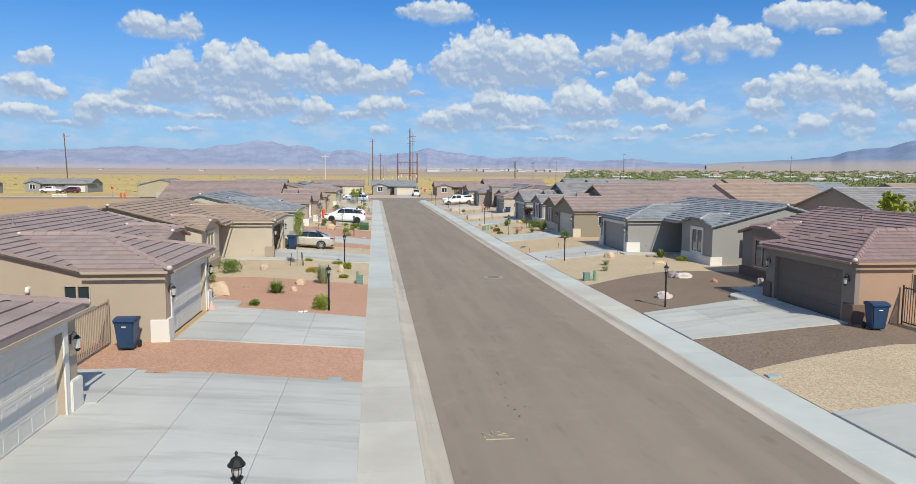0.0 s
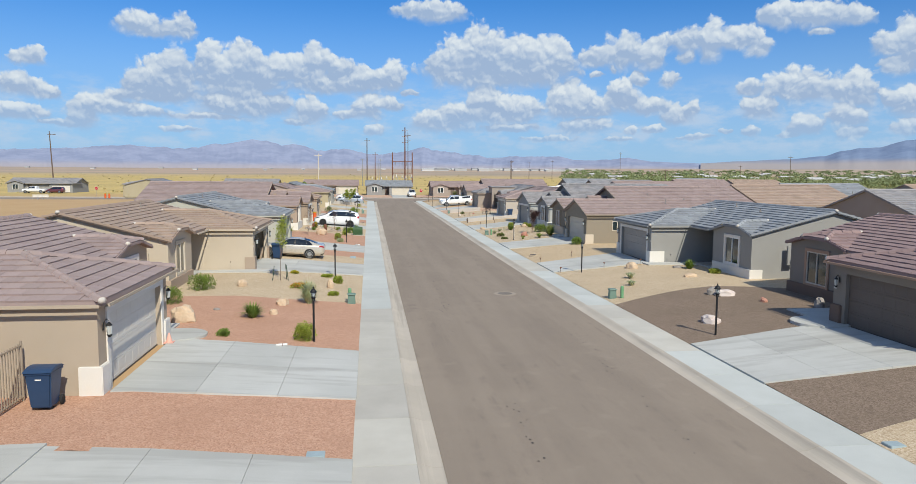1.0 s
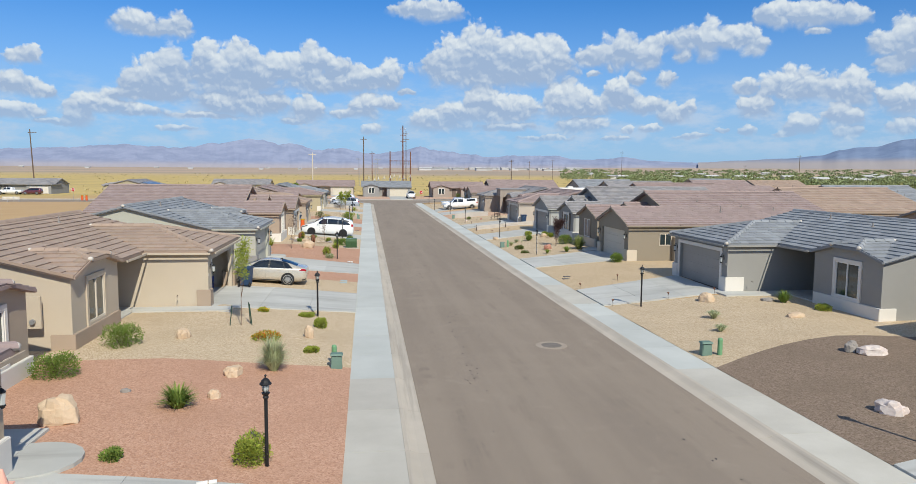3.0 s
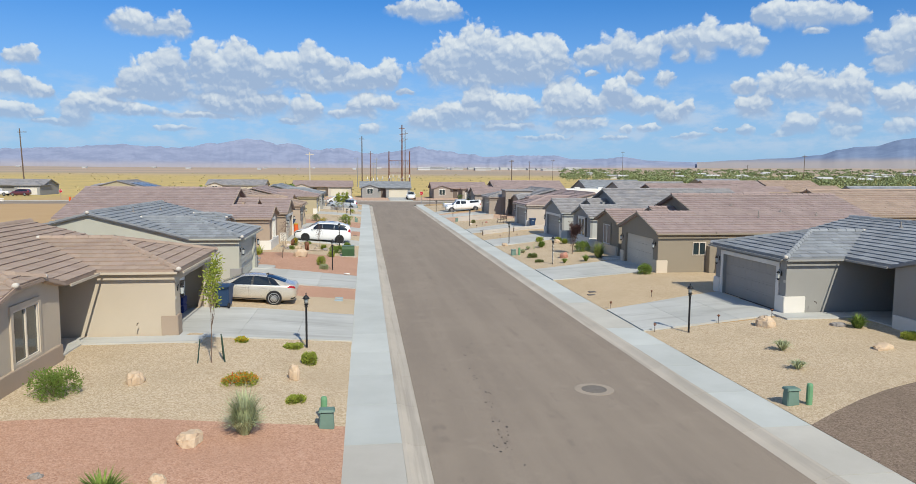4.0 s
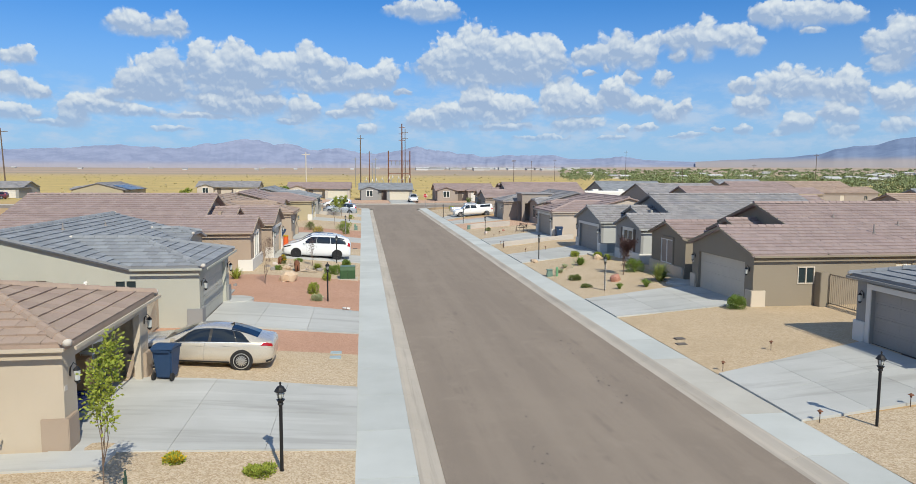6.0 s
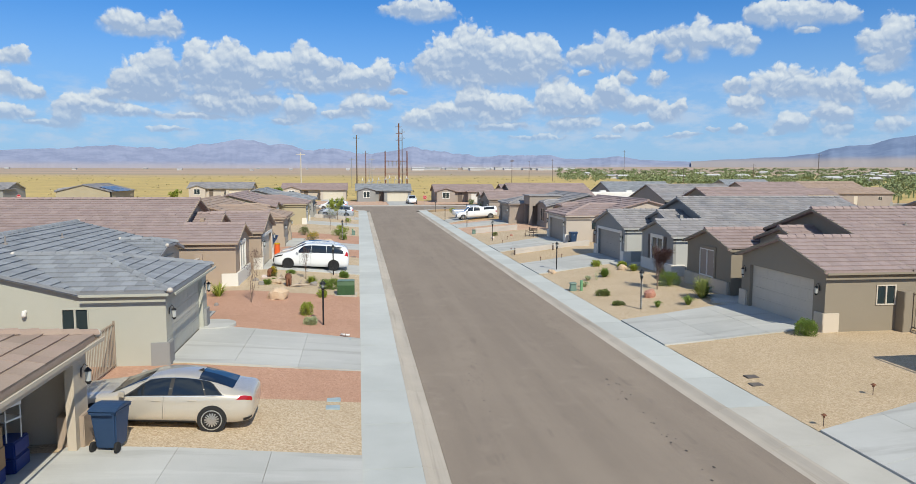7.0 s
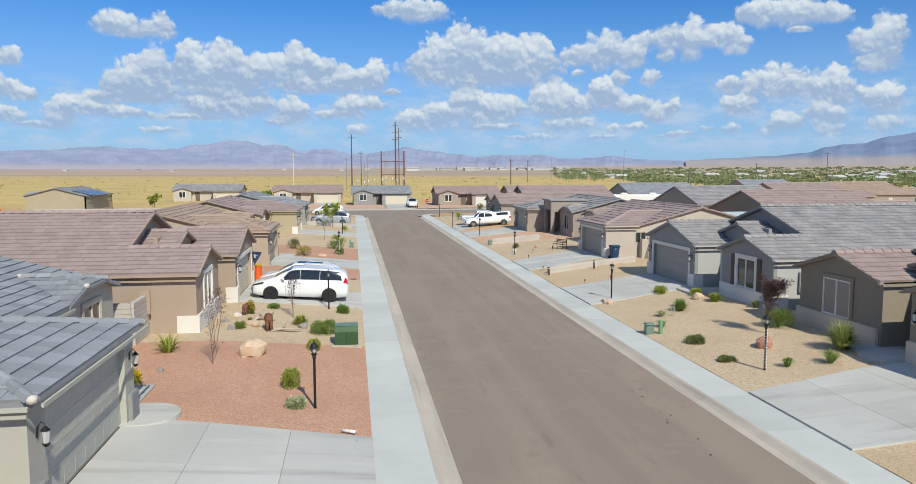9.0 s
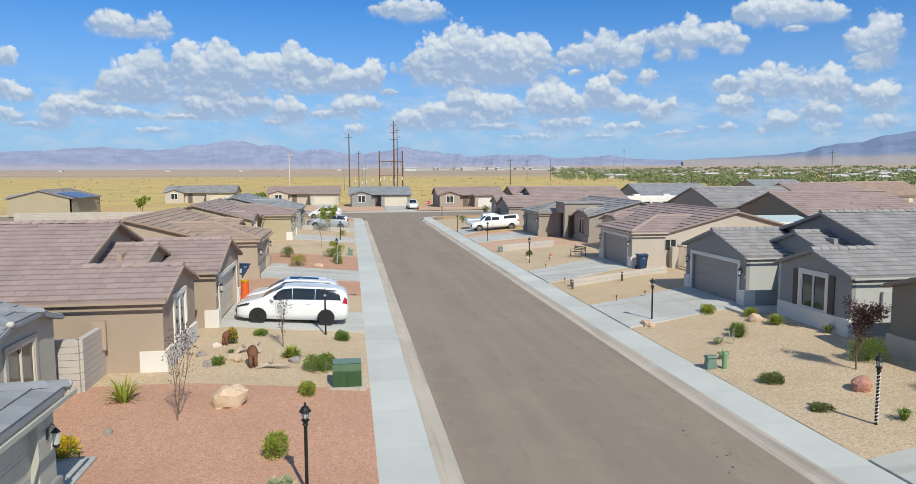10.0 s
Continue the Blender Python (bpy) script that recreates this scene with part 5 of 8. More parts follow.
def far_trees():
    rng = random.Random(5)
    s = Shape()
    for _ in range(1500):
        az = rng.uniform(15.5, 52)
        d = 430 + 1700 * rng.random() ** 1.3
        if az < 20 and d < 560:
            continue
        x, y = d * math.sin(radians(az)), d * math.cos(radians(az))
        h = rng.uniform(2.0, 5.2) * (1.0 + d / 4000)
        r = h * rng.uniform(0.7, 1.3)
        z = lot(x, y)
        s.tube([(x, y, z - 0.3), (x, y, z + h * 0.45)], 0.22, 4)
        for _ in range(3):
            blob(s, (x + rng.uniform(-0.6, 0.6) * r, y + rng.uniform(-0.6, 0.6) * r, z + h * rng.uniform(0.12, 0.4)), r * 0.75, h * 0.55, rng, 34 if d < 900 else 16, (0.08, 0.17) if d < 900 else (0.14, 0.28))
    for _ in range(170):
        az = rng.uniform(24, 52)
        d = rng.uniform(215, 430)
        x, y = d * math.sin(radians(az)), d * math.cos(radians(az))
        if y < 150:
            continue
        h = rng.uniform(3.0, 6.5)
        z = lot(x, y)
        s.tube([(x, y, z - 0.3), (x, y, z + h * 0.5)], 0.2, 5)
        for _ in range(5):
            blob(s, (x + rng.uniform(-0.35, 0.35) * h, y + rng.uniform(-0.35, 0.35) * h, z + h * rng.uniform(0.15, 0.5)), h * 0.36, h * 0.45, rng, 60, (0.07, 0.16))
    tagged(part("distant_trees", s, LEAF_FAR), "belt of green trees across the valley", "trees", "", "stuff")
    s = Shape()
    for _ in range(800):
        az = rng.uniform(-30, 42)
        d = 235 + 900 * rng.random() ** 1.5
        x, y = d * math.sin(radians(az)), d * math.cos(radians(az))
        if y < 215:
            continue
        r = rng.uniform(0.3, 0.8) * (1 + d / 700)
        blob(s, (x, y, lot(x, y) - 0.1), r, r * 0.55, rng, 6)
    tagged(part("desert_scrub", s, SCRUB), "low scrub bushes dotted over the golden plain", "scrub", "", "stuff")


far_trees()


def far_buildings():
    rng = random.Random(8)
    pale = surface("pale_metal_siding", (0.5, 0.5, 0.5), (0.42, 0.42, 0.42), 0.02, 0.7, vary=0.2)
    for i in range(74):
        az = rng.uniform(4.5, 17) if i < 34 else (rng.uniform(-27, 4) if i < 44 else rng.uniform(16, 42))
        d = rng.uniform(1900, 2600) if i < 44 else rng.uniform(480, 1500)
        x, y = d * math.sin(radians(az)), d * math.cos(radians(az))
        w, h, dp = (rng.uniform(18, 60), rng.uniform(4, 7), 25) if i < 34 else (rng.uniform(6, 14), rng.uniform(2.5, 3.6), 8)
        z = lot(x, y)
        s = Shape()
        s.box(-w / 2, w / 2, 0, dp, -1, h)
        q = Shape()
        q.poly([(-w / 2 - 1, -1, h), (w / 2 + 1, -1, h), (w / 2 + 1, dp + 1, h), (-w / 2 - 1, dp + 1, h), (-w / 2 - 1, dp / 2, h + 1.5), (w / 2 + 1, dp / 2, h + 1.5)], [(0, 1, 5, 4), (2, 3, 4, 5), (3, 0, 4), (1, 2, 5), (3, 2, 1, 0)])
        b = thing("distant_building", "low pale industrial building far off on the plain", "building", (x, y, z), group="buildings across the valley")
        part("wall", s, pale, b)
        part("roof", q, pale, b)


far_buildings()

WOOD_POLE = surface("weathered_pole", (0.16, 0.115, 0.085), (0.1, 0.075, 0.06), 2.0, 0.9, 0.3, 20)
RUST = surface("rusted_steel", (0.2, 0.085, 0.045), (0.13, 0.06, 0.04), 1.0, 0.8, 0.2, 10)
STEEL = surface("galvanised_steel", (0.42, 0.43, 0.44), (0.32, 0.33, 0.34), 2.0, 0.5, metal=0.6)


def utility_pole(x, y, h, r=0.16, mat=None, arms=1, lean=0.0, label="weathered wooden utility pole with cross-arm", z=None):
    zz = lot(x, y) if z is None else z
    t = thing("utility_pole", label, "pole", (x, y, zz - 0.2), group="poles along the plain")
    part("shaft", Shape().tube([(0, 0, 0), (lean, 0, h)], [r, r * 0.65], 8), mat or WOOD_POLE, t)
    for k in range(arms):
        q = h * (0.94 - 0.1 * k)
        a = Shape()
        a.box(-1.3, 1.3, -0.07, 0.07, q, q + 0.16)
        part("cross_arm", a, mat or WOOD_POLE, t)
        for dx in (-1.15, -0.5, 0.5, 1.15):
            part("insulator", Shape().lathe([(0.05, q + 0.16), (0.09, q + 0.24), (0.05, q + 0.38)], 6, (dx, 0, 0)), STEEL, t)
    return t


utility_pole(-0.5, 330, 22, 0.28, arms=1)
utility_pole(3.3, 345, 16, 0.2, RUST)
utility_pole(16.7, 331, 27, 0.35, RUST, arms=3, label="tall rust-brown transmission pole with insulator arms")
utility_pole(18.3, 335, 25, 0.2, arms=2)
utility_pole(-17.5, 262, 13, 0.2, CREAM, arms=1)
utility_pole(-106.2, 262, 19.6, 0.24, arms=1, lean=-0.7)
for x, y, h in ((93, 462, 15), (86, 430, 14), (146, 560, 17), (118, 520, 15), (201, 556, 24), (214, 344, 16.5), (262, 480, 13), (150, 350, 9)):
    utility_pole(x, y, h, 0.17, arms=1)


def substation():
    """Steel portal with busbars, switchgear and fence behind the end house."""
    t = thing("substation_portal", "rust-brown steel substation portal with crossbeams", "substation", (0, 332, 0))
    for x in (11.1, 20.1):
        part("column", Shape().tube([(x, 0, -0.3), (x, 0, 15.6)], [0.3, 0.22], 8), RUST, t)
    for z in (6.0, 11.3):
        b = Shape()
        b.box(11.1, 20.1, -0.12, 0.12, z, z + 0.25)
        part("crossbeam", b, RUST, t)
    for k in range(5):
        part("insulator", Shape().tube([(12.4 + k * 1.7, 0, 11.3), (12.4 + k * 1.7, 0, 9.6)], 0.12, 6), STEEL, t)
    rng = random.Random(3)
    for k in range(9):
        x = 2 + k * 2.2 + rng.uniform(-0.5, 0.5)
        g = thing("switchgear", "grey galvanised substation switchgear on a frame", "switchgear", (x, 326 + rng.uniform(-3, 3), 0), group="substation switchgear")
        h = rng.uniform(2.5, 4.5)
        f = Shape()
        f.box(-0.6, -0.45, -0.1, 0.1, -0.3, h)
        f.box(0.45, 0.6, -0.1, 0.1, -0.3, h)
        f.box(-0.7, 0.7, -0.1, 0.1, h, h + 0.2)
        part("frame", f, STEEL, g)
        part("bushing", Shape().lathe([(0.12, h + 0.2), (0.2, h + 0.5), (0.1, h + 1.3)], 8), WHITE, g)
        b = Shape()
        b.box(-0.5, 0.5, -0.4, 0.4, 0.6, 1.9)
        part("cabinet", b, STEEL, g)
    for x, h in ((-2.6, 13), (4.6, 11), (5.8, 13)):
        utility_pole(x, 338, h, 0.14, STEEL, arms=1, label="slim grey steel substation mast")


substation()

# second row, whose backs face the street
for y0, sgn, wall, tile, x in ((57, 1, "taupe", "mixed", 61), (94, -1, "taupe", "tan", 61), (112, 1, "olive", "mauve", 57), (134, 1, "grey", "mixed", 60), (160, 1, "grey", "blue", 62), (42, -1, "taupe", "tan", 60)):
    house(-1, y0, sgn, "B", wall, tile, "grey", "grey", fine=False, x0=x)
for y0, sgn, wall, tile, x in ((158, 1, "tan", "mauve", 88), (166, 1, "taupe", "tan", 106), (98, 1, "taupe", "blue", 78), (205, 1, "taupe", "blue", 110), (95, 1, "taupe", "tan", 96)):
    house(-1, y0, sgn, "B", wall, tile, "grey", "grey", fine=False, x0=x)
# beyond the cross street and over the dirt field
def end_house(x0, x1, y, wall, tile, door, label):
    """A house across the cross street, its garage and porch towards the viewer. Built along x."""
    t = thing("house", label, "house", (0, 0, 0), group="houses beyond the cross street")
    z0, p, o, h = 0.15, 0.315, 0.4, 2.6
    w = x1 - x0
    W = STUCCO[wall]
    g0 = x1 - 6.2
    b = Shape()
    b.box(x0, g0, y + 2.2, y + 11.5, z0 - 0.3, z0 + h)
    part("wall", b, W, t)
    for a, c, e, k, lo in ((g0, g0 + 0.7, y, y + 0.25, -0.3), (x1 - 0.7, x1, y, y + 0.25, -0.3), (g0 + 0.7, x1 - 0.7, y, y + 0.25, 2.1), (g0, g0 + 0.2, y + 0.25, y + 11.5, -0.3), (x1 - 0.2, x1, y + 0.25, y + 11.5, -0.3)):
        part("wall", Shape().box(a, c, e, k, z0 + lo, z0 + h), W, t)
    d = new("garage_door")
    d.parent = t
    for r in range(4):
        q = Shape()
        q.box(g0 + 0.7, x1 - 0.7, y + 0.12, y + 0.16, z0 + 0.52 * r, z0 + 0.52 * r + 0.51)
        part("section", q, DOORS[door], d)
    wx = x0 + 0.9
    b = Shape()
    b.box(x0 + 0.2, x0 + 4.4, y + 1.2, y + 2.2, z0 - 0.3, z0 + h)
    b.poly([(x0 + 0.2, y + 1.2, z0 + h), (x0 + 4.4, y + 1.2, z0 + h), (x0 + 2.3, y + 1.2, z0 + h + 0.62), (x0 + 0.2, y + 1.4, z0 + h), (x0 + 4.4, y + 1.4, z0 + h), (x0 + 2.3, y + 1.4, z0 + h + 0.62)], [(0, 1, 2), (5, 4, 3), (0, 3, 4, 1), (1, 4, 5, 2), (2, 5, 3, 0)])
    part("wall", b, W, t)
    win = new("window")
    win.parent = t
    f = Shape()
    for a, c, e, g in ((1.5, 1.6, 0.8, 2.3), (3.0, 3.1, 0.8, 2.3), (1.6, 3.0, 0.8, 0.9), (1.6, 3.0, 2.2, 2.3), (2.25, 2.35, 0.9, 2.2)):
        f.box(x0 + a, x0 + c, y + 1.12, y + 1.2, z0 + e, z0 + g)
    part("window_frame", f, WHITE, win)
    for a in (1.6, 2.35):
        g = Shape()
        g.box(x0 + a, x0 + a + 0.65, y + 1.15, y + 1.19, z0 + 0.9, z0 + 2.2)
        part("pane", g, PANE, win)
    b = Shape()
    b.box(x0 + 5.2, x0 + 6.2, y + 2.1, y + 2.2, z0, z0 + 2.1)
    part("door", b, DOORS["dark"], t)
    ym, ze = y + 6.2, z0 + h - 0.1
    P = []

    def pl(*pts):
        P.append(Plane(pts))

    top = ze + (ym - y - 1.8 + o) * p
    pl((x0 - o, y + 1.8 - o, ze), (x1 + o, y + 1.8 - o, ze), (x1 + o, ym, top), (x0 - o, ym, top))
    pl((x0 - o, 2 * ym - y - 1.8 + o, ze), (x1 + o, 2 * ym - y - 1.8 + o, ze), (x1 + o, ym, top), (x0 - o, ym, top))
    gm = (g0 + x1) / 2
    gz = ze + (x1 - gm + o) * p
    pl((g0 - o, y - o, ze), (x1 + o, y - o, ze), (gm, y + 3.1, gz))
    pl((g0 - o, y - o, ze), (gm, y + 3.1, gz), (gm, ym, gz), (g0 - o, ym, ze))
    pl((x1 + o, y - o, ze), (gm, y + 3.1, gz), (gm, ym, gz), (x1 + o, ym, ze))
    pl((x0 + 0.2 - o, y + 0.9, ze), (x0 + 2.3, y + 0.9, ze + (2.1 + o) * p), (x0 + 2.3, y + 4.0, ze + (2.1 + o) * p), (x0 + 0.2 - o, y + 2.0, ze))
    pl((x0 + 4.4 + o, y + 0.9, ze), (x0 + 2.3, y + 0.9, ze + (2.1 + o) * p), (x0 + 2.3, y + 4.0, ze + (2.1 + o) * p), (x0 + 4.4 + o, y + 2.0, ze))
    for q in P:
        k = len(q.pts)
        s = Shape()
        s.poly([tuple(v) for v in q.pts] + [tuple(v - Vector((0, 0, 0.14))) for v in q.pts], [tuple(range(k)), tuple(range(2 * k - 1, k - 1, -1))] + [(i, k + i, k + (i + 1) % k, (i + 1) % k) for i in range(k)])
        part("roof", s, ROOF_PIECE[tile], t)
    lay_tiles(t, P, tile, 0.9, 0.55, Vector((0, 0, 0)), 0, random.Random(2))
    for xg in (x0 + 0.0, x1 - 0.2):
        s = Shape()
        s.poly([(xg, y + 2.2, z0 + h), (xg, 2 * ym - y - 2.2, z0 + h), (xg, ym, top - 0.05), (xg + 0.2, y + 2.2, z0 + h), (xg + 0.2, 2 * ym - y - 2.2, z0 + h), (xg + 0.2, ym, top - 0.05)], [(0, 2, 1), (3, 4, 5), (0, 1, 4, 3), (1, 2, 5, 4), (2, 0, 3, 5)])
        part("gable", s, W, t)
    return t


end_house(-0.4, 12.2, 204, "slate", "blue", "cream", "grey stucco house with cream garage door across the junction")
end_house(-18.5, -3.0, 214, "pale", "mauve", "cream", "pale stucco house with white-framed window behind the junction")
end_house(17.5, 31.0, 197, "taupe", "mauve", "white", "taupe stucco house with white garage door by the junction")
end_house(-44, -28, 229, "pale", "mixed", "cream", "beige stucco house with grey tile roof beyond the field")
end_house(-101, -83, 218, "slate", "mixed", "white", "grey stucco house with open white garage over the field")
end_house(-118, -103, 200, "slate", "mixed", "white", "grey stucco house at the far side of the dirt field")
end_house(34, 50, 200, "taupe", "mauve", "white", "taupe stucco house with brown roof beyond the junction")

# raked front yards and drives beyond the cross street
sheet("front_yard", [-30, -16, -8, 0, 8, 16, 24, 34], [187.5, 191, 195, 199, 203, 207], lambda x, y: lot(x, y) + 0.04, PINK_ROCK, "pink gravel front yards beyond the cross street", "gravel bed")
for a, b, c in ((6.4, 11.8, 204.0), (-8.9, -3.4, 214.0), (25.2, 30.6, 197.0)):
    s = Shape()
    s.poly([(a, 187.5, 0.09), (b, 187.5, 0.09), (b, c, 0.19), (a, c, 0.19), (a, 187.5, -0.2), (b, 187.5, -0.2), (b, c, -0.2), (a, c, -0.2)], [(0, 1, 2, 3), (0, 4, 5, 1), (1, 5, 6, 2), (3, 7, 4, 0), (2, 6, 7, 3)])
    structure(part("driveway", s, DRIVE), "plain concrete driveway before an end house", "driveway")


def solar_house():
    """Khaki house with a long low gable and solar panels on its street face."""
    t = house(1, 196.0, -1, "A", "khaki", "mixed", "khaki", "beige", fine=False, x0=-60)
    t["label"] = "khaki stucco house with grey roof and solar panels"
    s = Shape()
    s.box(0, 6.0, 0, 3.2, 0, 0.06)
    frame = thing("solar_array", "dark blue solar panels mounted on a tile roof", "solar panels", (0, 0, 0))
    blue = surface("solar_cells", (0.015, 0.03, 0.09), (0.01, 0.02, 0.06), 1, 0.15, spec=0.8)
    for i in range(5):
        for j in range(2):
            q = Shape()
            a = 0.262
            y0, y1 = 183.5 + i * 1.75, 183.5 + i * 1.75 + 1.7
            x0, x1 = -49.8 + j * 1.75, -49.8 + j * 1.75 + 1.7
            f = lambda x: 4.44 - (x + 52.1) * a + 0.16
            q.poly([(x0, y0, f(x0)), (x1, y0, f(x1)), (x1, y1, f(x1)), (x0, y1, f(x0)), (x0, y0, f(x0) - 0.05), (x1, y0, f(x1) - 0.05), (x1, y1, f(x1) - 0.05), (x0, y1, f(x0) - 0.05)],
                   [(0, 1, 2, 3), (7, 6, 5, 4), (0, 4, 5, 1), (1, 5, 6, 2), (2, 6, 7, 3), (3, 7, 4, 0)])
            part("solar_panel", q, blue, frame)


solar_house()
BLOCK = surface("block_wall", (0.52, 0.48, 0.44), (0.44, 0.41, 0.38), 0.6, 0.92, 0.3, 15)


def block_wall(x0, y0, x1, y1, h, label="pale concrete block garden wall"):
    """A garden wall of coursed blocks with a cap."""
    d = Vector((x1 - x0, y1 - y0))
    n = Vector((-d.y, d.x)).normalized() * 0.1
    za, zb = lot(x0, y0), lot(x1, y1)
    t = thing("garden_wall", label, "wall", (0, 0, 0), group="garden walls")
    rows = max(int(h / 0.2), 1)
    for r in range(rows):
        s = Shape()
        k = 0.004 if r % 2 else 0.0
        q = [(x0 + n.x - k * n.x, y0 + n.y - k * n.y), (x1 + n.x, y1 + n.y), (x1 - n.x, y1 - n.y), (x0 - n.x, y0 - n.y)]
        lo, hi = h * r / rows - (0.4 if r == 0 else 0), h * (r + 1) / rows - 0.01
        s.poly([(q[0][0], q[0][1], za + lo), (q[1][0], q[1][1], zb + lo), (q[2][0], q[2][1], zb + lo), (q[3][0], q[3][1], za + lo), (q[0][0], q[0][1], za + hi), (q[1][0], q[1][1], zb + hi), (q[2][0], q[2][1], zb + hi), (q[3][0], q[3][1], za + hi)],
               [(3, 2, 1, 0), (4, 5, 6, 7), (0, 1, 5, 4), (1, 2, 6, 5), (2, 3, 7, 6), (3, 0, 4, 7)])
        part("course", s, BLOCK, t, bevel=0.004)
    return t




def shed():
    """A steel shed with pale sheet roof and white trim."""
    t = thing("shed", "dark green steel shed with pale roof and white trim", "shed", (37.5, 113.3, 0.4))
    part("wall", Shape().box(-2.1, 2.1, -2.6, 2.6, 0, 2.45), surface("green_steel", (0.06, 0.09, 0.08), (0.05, 0.075, 0.07), 2, 0.5, metal=0.2), t)
    r = Shape()
    r.poly([(-2.3, -2.8, 2.45), (2.3, -2.8, 2.45), (2.3, 2.8, 2.45), (-2.3, 2.8, 2.45), (-2.3, 0, 2.95), (2.3, 0, 2.95)], [(0, 1, 5, 4), (2, 3, 4, 5), (3, 0, 4), (1, 2, 5), (3, 2, 1, 0)])
    part("roof", r, surface("pale_roof_sheet", (0.5, 0.6, 0.6), (0.45, 0.55, 0.56), 1, 0.5, metal=0.1), t)
    for x in (-2.12, 2.02):
        part("corner_trim", Shape().box(x, x + 0.1, -2.64, -2.56, 0, 2.45), WHITE, t)
    part("fascia", Shape().box(-2.3, 2.3, -2.84, -2.78, 2.36, 2.5), WHITE, t)


shed()
block_wall(-47.0, 161.0, -34.0, 160.0, 1.5, "long pale block wall along the dirt field")
block_wall(-34.0, 160.0, -20.0, 160.0, 1.5)
block_wall(-9.0, 79.6, -9.0, 77.4, 1.7)
block_wall(-9.0, 77.4, -20.0, 77.4, 1.7)
block_wall(-6.2, 140.8, -0.6, 140.8, 0.55, "low grey block wall edging a drive")
block_wall(13.2, 117.5, 18.1, 117.5, 0.6, "low grey block wall edging a yard")
block_wall(13.2, 97.0, 20.5, 99.0, 0.5, "low grey block wall edging a drive")


# ---- vehicles ----
TYRE = surface("tyre_rubber", (0.02, 0.02, 0.021), (0.03, 0.03, 0.03), 8, 0.8)
ALLOY = surface("alloy", (0.62, 0.63, 0.64), (0.5, 0.51, 0.52), 5, 0.3, metal=0.9)
DARK_ALLOY = surface("dark_alloy", (0.05, 0.05, 0.055), (0.035, 0.035, 0.04), 5, 0.35, metal=0.7)
AUTO_GLASS = surface("auto_glass", (0.012, 0.016, 0.02), (0.01, 0.013, 0.016), 1, 0.04, spec=1.0)
PLASTIC = surface("black_plastic", (0.02, 0.02, 0.022), (0.03, 0.03, 0.032), 6, 0.55)
RED_LENS = surface("red_lens", (0.45, 0.01, 0.015), (0.3, 0.008, 0.01), 3, 0.12, spec=0.8)
CLEAR_LENS = surface("clear_lens", (0.55, 0.57, 0.6), (0.3, 0.32, 0.34), 4, 0.1, spec=0.9)
AMBER = surface("amber_lens", (0.7, 0.25, 0.02), (0.6, 0.2, 0.02), 4, 0.15, spec=0.8)


def car_paint(name, c, metal=0.0):
    return surface(name, c, tuple(v * 0.97 for v in c), 0.5, 0.28, 0.0, 200, blotch=0.03, metal=metal, coat=0.9, spec=0.5)


def smooth_row(rows, k):
    """Catmull-Rom refinement of rows of numbers."""
    out = []
    n = len(rows)
    for i in range(n - 1):
        p0, p1, p2, p3 = rows[max(i - 1, 0)], rows[i], rows[i + 1], rows[min(i + 2, n - 1)]
        for j in range(k):
            t = j / k
            out.append([0.5 * (2 * b + (c - a) * t + (2 * a - 5 * b + 4 * c - d) * t * t + (3 * b - a - 3 * c + d) * t ** 3) for a, b, c, d in zip(p0, p1, p2, p3)])
    out.append(list(rows[-1]))
    return out


